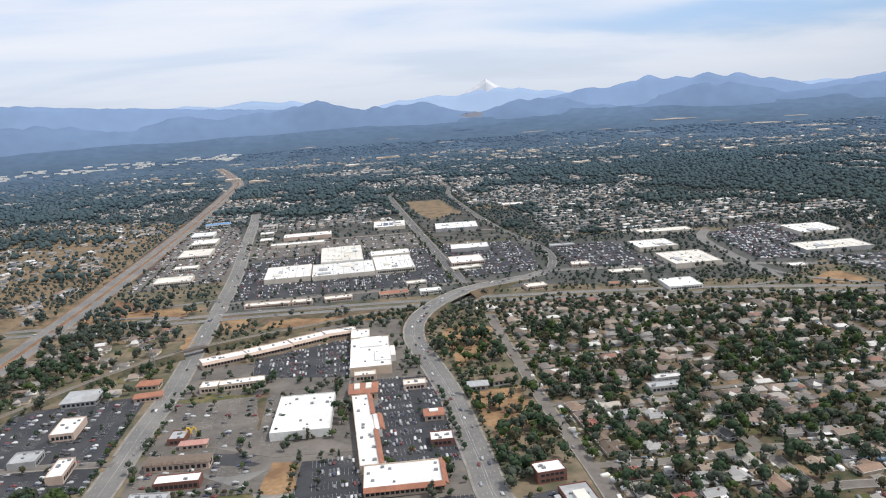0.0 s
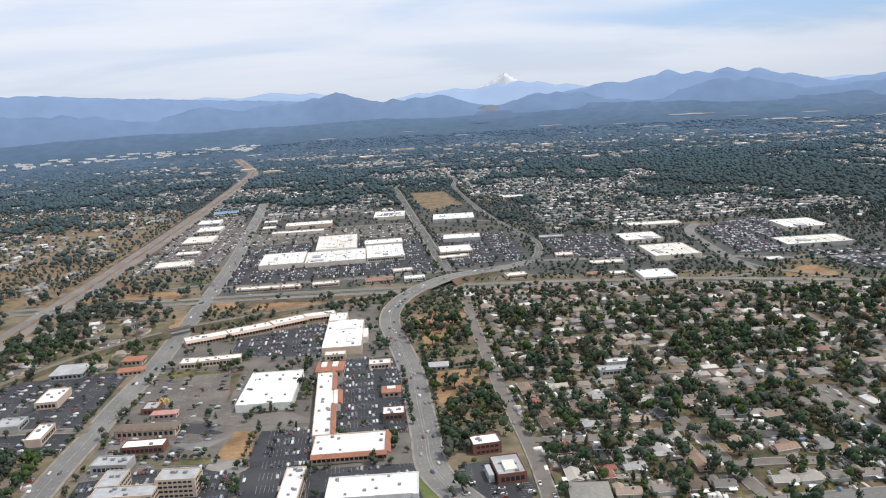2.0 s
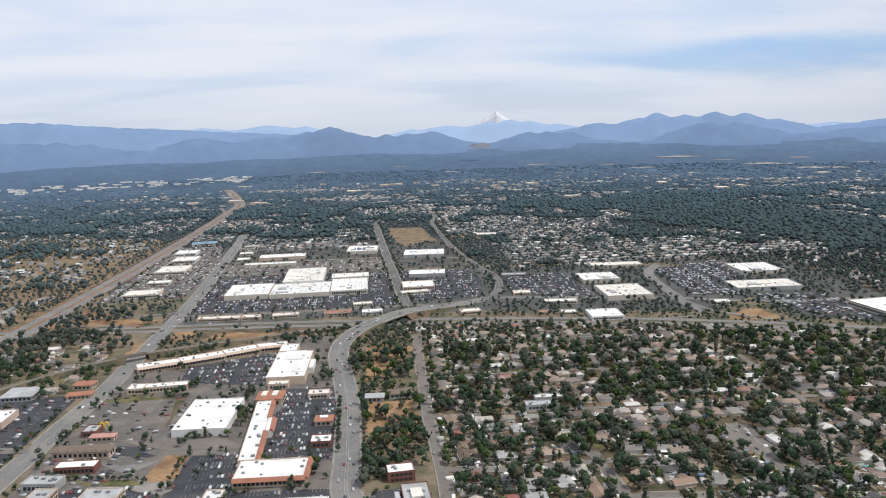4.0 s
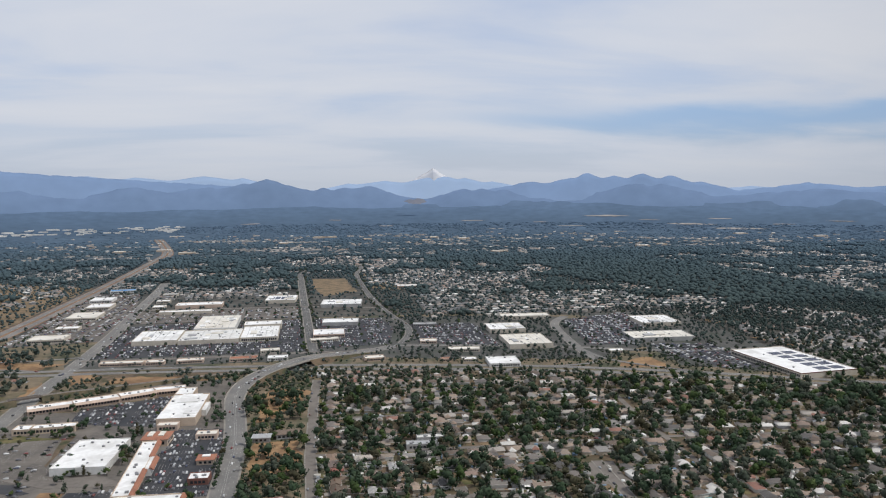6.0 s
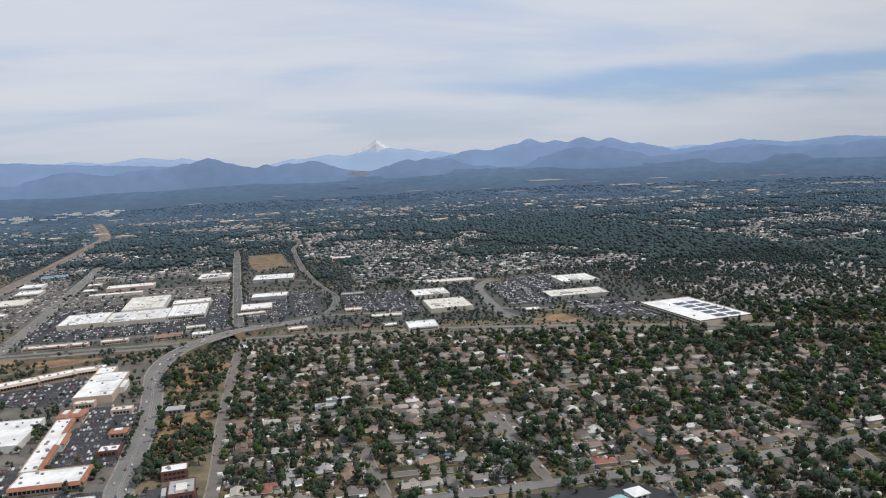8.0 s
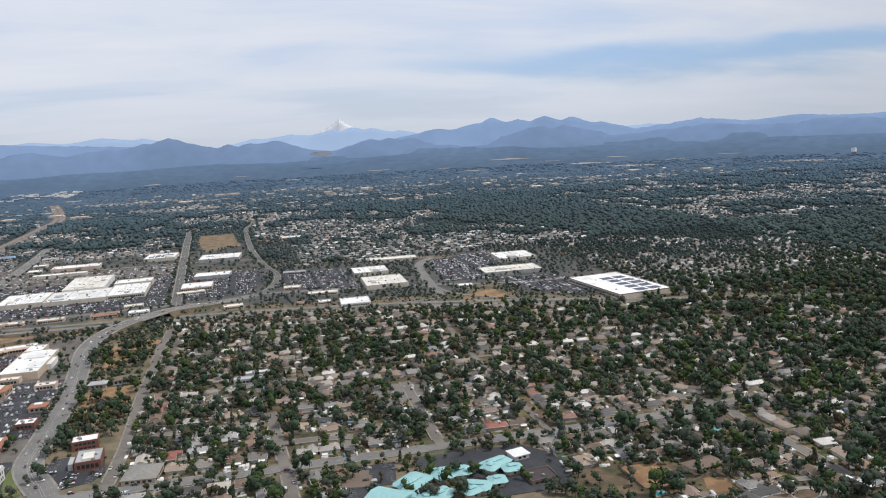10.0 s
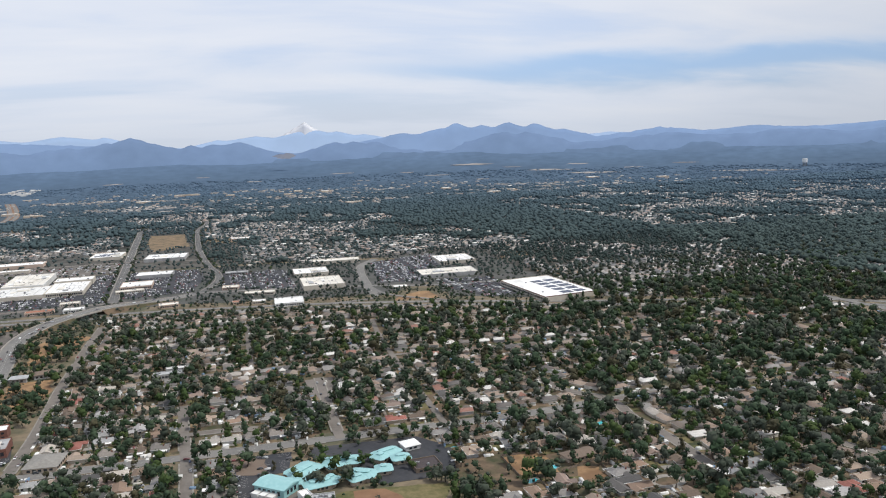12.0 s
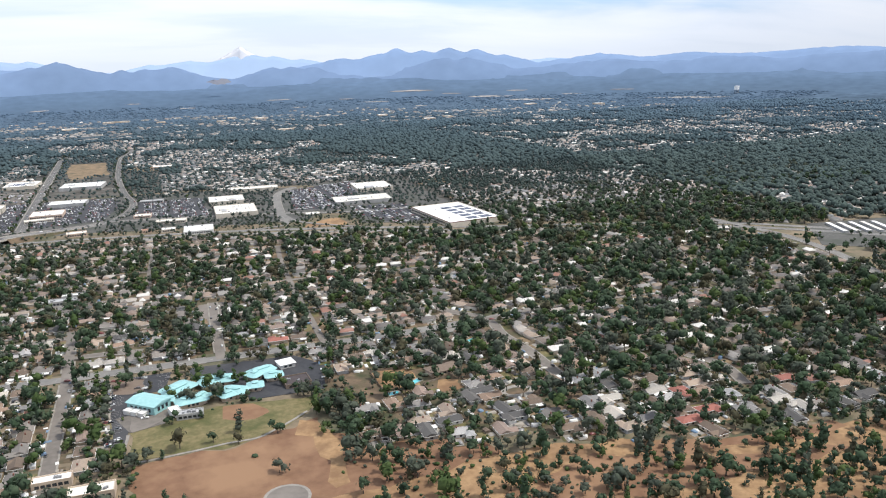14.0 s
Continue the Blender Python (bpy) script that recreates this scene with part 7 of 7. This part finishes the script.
plots("driveways", "pale concrete drives and patios", M_WALK, _pads, 0.3)


# ---- cars ----
def car_kind(i):
    name, lab, L, prof, glass = (
        ("car", "parked saloon car", 4.6, ((-2.3, 0.35), (-2.3, 0.85), (-1.5, 0.95), (1.0, 0.95), (2.25, 0.8), (2.3, 0.35)), ((-1.45, 0.93), (-0.9, 1.42), (0.35, 1.42), (1.0, 0.93))),
        ("car", "parked tall hatchback car", 4.6, ((-2.3, 0.4), (-2.3, 1.05), (-1.9, 1.1), (1.0, 1.1), (2.25, 0.95), (2.3, 0.4)), ((-2.1, 1.08), (-1.9, 1.7), (0.3, 1.7), (1.0, 1.08))),
        ("pickup", "parked pickup truck", 5.4, ((-2.7, 0.5), (-2.7, 1.05), (0.9, 1.1), (2.6, 1.05), (2.7, 0.5)), ((-0.9, 1.08), (-0.75, 1.75), (0.6, 1.75), (1.2, 1.08))))[i]
    e = tagged(new(name), lab + " on asphalt", "car", "parked cars")

    def slab(prof, half, top=1.0):
        bm = bmesh.new()
        A = [bm.verts.new((x, -half * (top if z > 1.3 else 1), z)) for x, z in prof]
        B = [bm.verts.new((x, half * (top if z > 1.3 else 1), z)) for x, z in prof]
        bm.faces.new(A); bm.faces.new(B[::-1])
        for k in range(len(prof)):
            j = (k + 1) % len(prof)
            bm.faces.new((A[j], A[k], B[k], B[j]))
        bmesh.ops.recalc_face_normals(bm, faces=bm.faces)
        return bm
    part("body", slab(prof, 0.92), M_CAR, e)
    part("glass", slab(glass, 0.86, 0.82), M_GLASS, e)
    zt = glass[1][1]
    part("roof", boxed(glass[1][0], glass[2][0], -0.68, 0.68, zt - 0.02, zt + 0.05), M_CAR, e)
    for sx in (-0.62, 0.62):
        for sy in (-0.84, 0.84):
            bm = bmesh.new()
            bmesh.ops.create_cone(bm, segments=10, radius1=0.34, radius2=0.34, depth=0.24, cap_ends=True, matrix=Matrix.Translation((sx * L / 2, sy, 0.34)) @ Matrix.Rotation(math.pi / 2, 4, "X"))
            part("wheel", bm, M_RUBBER, e)
    return e


stalls, lines, uprights = [], [], []
FULL = {0: 0.5, 1: 0.42, 2: 0.12, 4: 0.25, 5: 0.2, 6: 0.5, 7: 0.2, 8: 0.4, 9: 0.25, 10: 0.42, 11: 0.48, 12: 0.68, 13: 0.62, 14: 0.35, 15: 0.25, 16: 0.2, 17: 0.12}
for _i, (_n, _p, _m, _l) in enumerate(LOTS):
    if _i not in FULL:
        continue
    xs, ys = [q[0] for q in _p], [q[1] for q in _p]
    if _i in (0, 1, 4, 5, 6, 8, 10, 11, 12):     # rows run east-west, cars stand north-south
        gy_ = min(ys) + 4
        while gy_ < max(ys):
            for off, turn in ((0, 90), (5.4, 270)):
                along = np.arange(min(xs) + 2, max(xs) - 2, 2.75)
                row_y = np.full(len(along), gy_ + off)
                ok = inside(_p, along, row_y) & ~is_taken(along, row_y, built) & ((along % 46) > 7)
                for x in along[ok]:
                    uprights.append((x, gy_ + off - 2.5, gy_ + off + 2.5))
                    if rng.rand() < FULL[_i]:
                        stalls.append((x + 1.37, gy_ + off + rng.uniform(-0.3, 0.3), turn + rng.uniform(-3, 3) + (180 if rng.rand() < 0.3 else 0), 0.2 + 0.006 * _i))
            gy_ += 17.2
        continue
    gx_ = min(xs) + 3
    while gx_ < max(xs):
        for off, turn in ((0, 90), (5.4, 270)):
            x = gx_ + off
            along = np.arange(min(ys) + 2, max(ys) - 2, 2.75)
            ok = inside(_p, np.full(len(along), x), along) & ~is_taken(np.full(len(along), x), along, built) & (np.floor(along / 44) != np.floor((along + 7) / 44))
            ok = inside(_p, np.full(len(along), x), along) & ~is_taken(np.full(len(along), x), along, built) & ((along % 46) > 7)
            for y in along[ok]:
                lines.append((x - 2.5, x + 2.5, y))
                if rng.rand() < FULL[_i]:
                    stalls.append((x + rng.uniform(-0.3, 0.3), y + 1.37, turn - 90 + rng.uniform(-3, 3) + (180 if rng.rand() < 0.3 else 0), 0.2 + 0.006 * _i))
        gx_ += 17.2
# cars under way
for _l, _w, _n in ((main_line, 19.5, 42), (road_plan[2][0], 18, 34), (road_plan[4][0], 11, 14), (road_plan[5][0], 11, 14), (road_plan[3][0], 13, 16), (road_plan[1][0], 10, 14)):
    for _k in range(_n):
        i = rng.randint(4, len(_l) - 4)
        off = rng.choice((-1.9, -5.2, 1.9, 5.2)) if _w > 12 else rng.choice((-3.4, 0, 3.4))
        q, d = sides(_l, off)[i], _l[i + 1] - _l[i - 1]
        stalls.append((q.x, q.y, math.degrees(math.atan2(d.y, d.x)) + (180 if off < 0 and _w > 12 else 0), q.z + 0.4))
# cars at the kerbs of the home streets
for _n in HOME_STREETS:
    _l = smooth(STREETS[_n][0])
    for i in range(2, len(_l) - 2):
        if rng.rand() < 0.1:
            s = rng.choice((-1, 1))
            q, d = sides(_l, s * (STREETS[_n][1] / 2 - 1.1))[i], _l[i + 1] - _l[i - 1]
            stalls.append((q.x, q.y, math.degrees(math.atan2(d.y, d.x)), 0.42))
for x, y, r in house_spots + near_houses:
    if rng.rand() < 0.55:
        a = math.radians(r)
        k = rng.choice((-4.2, 4.2)) + rng.uniform(-1, 1)
        stalls.append((x + k * math.cos(a) + 12 * math.sin(a), y + k * math.sin(a) - 12 * math.cos(a), r + 90 + rng.uniform(-8, 8), 0.3))
near_cars = sorted(stalls, key=lambda s: float(way_off(s[0], s[1])))[:165]
CARS = [car_kind(i) for i in range(3)]
_placed = [False] * 3
for x, y, r, z in near_cars:
    i = int(rng.choice((0, 0, 1, 1, 2)))
    m = pose(x, y, z, 0, 0, r)
    if _placed[i]:
        copy_thing(CARS[i], m)
    else:
        CARS[i].matrix_world, _placed[i] = m, True
_nearset = set(near_cars)
far_cars = [s for s in stalls if s not in _nearset]


def car_soup(spots):
    s = np.array(spots)
    n = len(s)
    c, sn = np.cos(np.radians(s[:, 2])), np.sin(np.radians(s[:, 2]))
    shape = np.array([(-2.25, -0.9, 0.3), (2.25, -0.9, 0.3), (2.25, 0.9, 0.3), (-2.25, 0.9, 0.3), (-2.25, -0.9, 0.95), (2.25, -0.9, 0.85), (2.25, 0.9, 0.85), (-2.25, 0.9, 0.95),
                      (-1.6, -0.7, 1.5), (0.4, -0.7, 1.5), (0.4, 0.7, 1.5), (-1.6, 0.7, 1.5), (1.1, -0.85, 0.92), (1.1, 0.85, 0.92)])
    f = np.array(((0, 1, 5, 4), (1, 2, 6, 5), (2, 3, 7, 6), (3, 0, 4, 7), (8, 9, 10, 11), (4, 12, 9, 8), (13, 7, 11, 10), (7, 4, 8, 11), (12, 13, 10, 9), (5, 6, 13, 12)))
    v = np.stack((s[:, :1] + c[:, None] * shape[:, 0] - sn[:, None] * shape[:, 1], s[:, 1:2] + sn[:, None] * shape[:, 0] + c[:, None] * shape[:, 1], s[:, 3:] + np.repeat(shape[None, :, 2], n, 0)), 2).reshape(-1, 3)
    tagged(soup("distant_cars", v, (f[None] + 14 * np.arange(n)[:, None, None]).reshape(-1, 4), M_CAR_FAR), "many small parked cars in the distant lots", "cars", kind="stuff")


car_soup(far_cars)
_v = np.array([[(a, y - 0.06, 0.34), (b, y - 0.06, 0.34), (b, y + 0.06, 0.34), (a, y + 0.06, 0.34)] for a, b, y in lines if y < 900] + [[(x - 0.06, a, 0.34), (x + 0.06, a, 0.34), (x + 0.06, b, 0.34), (x - 0.06, b, 0.34)] for x, a, b in uprights if a < 900]).reshape(-1, 3)
tagged(soup("stall_markings", _v, np.arange(len(_v)).reshape(-1, 4), M_PAINT), "white painted parking stalls", "markings", kind="stuff")


# ---- yards: sheds, pools, board fences ----
M_BOARD = material("weathered_boards", (0.14, 0.11, 0.085), (0.22, 0.175, 0.135), 1.5, broad=(0.26, 0.22, 0.18), broad_scale=0.3)
M_SHEET = material("white_sheet_metal", (0.6, 0.6, 0.59), (0.7, 0.7, 0.69), 0.8, rough=0.5)
yard = random.Random(31)


def shed(x, y, rot, pale):
    e = tagged(new("shed"), "small pale metal garden shed behind a house" if pale else "small brown wooden garden shed behind a house", "shed", "garden sheds")
    e.matrix_world = pose(x, y, 0, 0, 0, rot)
    part("wall", boxed(-2, 2, -1.5, 1.5, -0.2, 2.1), M_SHEET if pale else M_BOARD, e)
    bm = bmesh.new()
    hip_roof(bm, 4, 3, 2.2, 0.8, 0.3, True)
    part("roof", bm, M_SHEET if pale else M_BROWNROOF, e)
    claim(x, y, 4, 3, rot, 0, True)


def pool(x, y, rot):
    e = tagged(new("swimming_pool"), "turquoise backyard swimming pool with pale concrete edge", "pool", "pools")
    e.matrix_world = pose(x, y, 0, 0, 0, rot)
    bm = bmesh.new()
    for q in ((-5.5, 5.5, -3.5, -2.3), (-5.5, 5.5, 2.3, 3.5), (-5.5, -4.2, -2.3, 2.3), (4.2, 5.5, -2.3, 2.3)):
        box(bm, *q, -0.2, 0.3)
    part("surround", bm, M_WALK, e)
    part("water", boxed(-4.2, 4.2, -2.3, 2.3, -0.2, 0.22), M_POOL, e)


def fence(x, y, rot, n):
    """A run of board fence: posts and panels."""
    e = tagged(new("fence"), "weathered wooden board fence between yards", "fence", "board fences")
    e.matrix_world = pose(x, y, 0, 0, 0, rot)
    for k in range(n):
        part("panel", boxed(k * 4.0, k * 4.0 + 3.9, -0.04, 0.04, -0.1, 1.8), M_BOARD, e)


for _i, (x, y, r) in enumerate(near_houses):
    a = math.radians(r)
    if _i % 4 == 0:
        shed(x - 9.5 * math.sin(a) + 4 * math.cos(a), y + 9.5 * math.cos(a) + 4 * math.sin(a), r + yard.uniform(-15, 15), yard.random() < 0.6)
    if _i % 9 == 4:
        fence(x - 12.5 * math.sin(a) - 8 * math.cos(a), y + 12.5 * math.cos(a) - 8 * math.sin(a), r + yard.uniform(-3, 3), 4)
for x, y, r in ((505, 222, 10), (527, 236, 30), (470, 300, 0), (512, 330, 5), (600, 300, 20), (455, 420, 0)):
    pool(x, y, r)
# trailers, small sheds, tarpaulins and stacks in the yards
M_BITS = material("yard_bits", (0.9, 0.9, 0.9), (1, 1, 1), 1.0, by="island", spread=((0.72, 0.72, 0.7), (0.62, 0.62, 0.6), (0.5, 0.48, 0.44), (0.3, 0.27, 0.23), (0.7, 0.69, 0.66), (0.16, 0.24, 0.34), (0.22, 0.19, 0.16), (0.55, 0.54, 0.52)))
_v, _f = [], []
for x, y, r in house_spots + near_houses:
    a = math.radians(r)
    for _k in range(yard.choice((0, 1, 2, 2, 3))):
        u, v = yard.uniform(-11, 11), yard.choice((-1, 1)) * yard.uniform(9.5, 15)
        px, py = x + u * math.cos(a) - v * math.sin(a), y + u * math.sin(a) + v * math.cos(a)
        if is_taken([px], [py], built)[0]:
            continue
        l, w, h, t = yard.uniform(0.7, 3.4), yard.uniform(0.6, 1.5), yard.uniform(0.5, 2.3), a + yard.choice((0, 1.57)) + yard.uniform(-0.2, 0.2)
        c, q, n = math.cos(t), math.sin(t), len(_v)
        for z, k in ((-0.1, 1.0), (h, 1.0), (h * 1.15, 0.82)):
            _v += [(px + c * l * i * k - q * w * j * k, py + q * l * i * k + c * w * j * k, z) for i, j in ((-1, -1), (1, -1), (1, 1), (-1, 1))]
        for m in (0, 4):
            _f += [(n + m + i, n + m + (i + 1) % 4, n + m + 4 + (i + 1) % 4, n + m + 4 + i) for i in range(4)]
        _f.append((n + 8, n + 9, n + 10, n + 11))
tagged(soup("yard_clutter", _v, _f, M_BITS), "small pale sheds, trailers, covers and stacks in the yards", "clutter", kind="stuff")
# the fenced lots by the lane
for x, y, r, n in ((530, 204, 90, 6), (530, 228, 15, 8), (561, 203, 90, 6), (499, 231, 90, 9), (499, 268, -6, 8)):
    fence(x, y, r, n)


# ---- landmarks: the pylon by the railway, the far water tower ----
def pylon(x, y, h=34):
    e = tagged(new("power_pylon"), "grey steel lattice power pylon beside the railway", "pylon")
    e.matrix_world = pose(x, y, 0, 0, 0, 20)

    def bar(bm, p, q, r=0.12):
        p, q = Vector(p), Vector(q)
        m = Matrix.Translation((p + q) / 2) @ (q - p).to_track_quat("Z", "Y").to_matrix().to_4x4()
        bmesh.ops.create_cone(bm, segments=5, radius1=r, radius2=r, depth=(q - p).length, cap_ends=True, matrix=m)
    for sx in (-1, 1):
        for sy in (-1, 1):
            bm = bmesh.new()
            bar(bm, (3.2 * sx, 3.2 * sy, -0.3), (0.8 * sx, 0.8 * sy, h * 0.7), 0.2)
            bar(bm, (0.8 * sx, 0.8 * sy, h * 0.7), (0, 0, h), 0.16)
            part("leg", bm, M_METAL, e)
    for k in range(6):
        a, b = k / 6, (k + 1) / 6
        ra, rb = 3.2 - 2.4 * a, 3.2 - 2.4 * b
        bm = bmesh.new()
        for s1, s2, t1, t2 in ((-1, -1, 1, -1), (1, -1, 1, 1), (1, 1, -1, 1), (-1, 1, -1, -1)):
            bar(bm, (ra * s1, ra * s2, a * h * 0.7), (rb * t1, rb * t2, b * h * 0.7), 0.1)
            bar(bm, (ra * t1, ra * t2, a * h * 0.7), (rb * s1, rb * s2, b * h * 0.7), 0.1)
        part("brace", bm, M_METAL, e)
    for z, w in ((0.72, 6), (0.84, 5)):
        bm = bmesh.new()
        bar(bm, (-w, 0, h * z), (w, 0, h * z), 0.2)
        part("cross_arm", bm, M_METAL, e)
    claim(x, y, 7, 7)


pylon(-199, 768)


def water_tower(az, r, h=34):
    x, y = CX + r * math.sin(radians(az)), CY + r * math.cos(radians(az))
    e = tagged(new("water_tower"), "white water tower on the far plain", "water tower")
    e.location = (x, y, plain(az, r))
    bm = bmesh.new()
    bmesh.ops.create_cone(bm, segments=20, radius1=11, radius2=11, depth=h * 0.5, cap_ends=True, matrix=Matrix.Translation((0, 0, h * 0.75)))
    part("tank", bm, M_WHITE, e)
    for k in range(6):
        a = k * math.pi / 3
        bm = bmesh.new()
        bmesh.ops.create_cone(bm, segments=8, radius1=1, radius2=1, depth=h * 0.55, cap_ends=True, matrix=Matrix.Translation((8 * math.cos(a), 8 * math.sin(a), h * 0.25)))
        part("leg", bm, M_METAL, e)


water_tower(44.2, 4000)
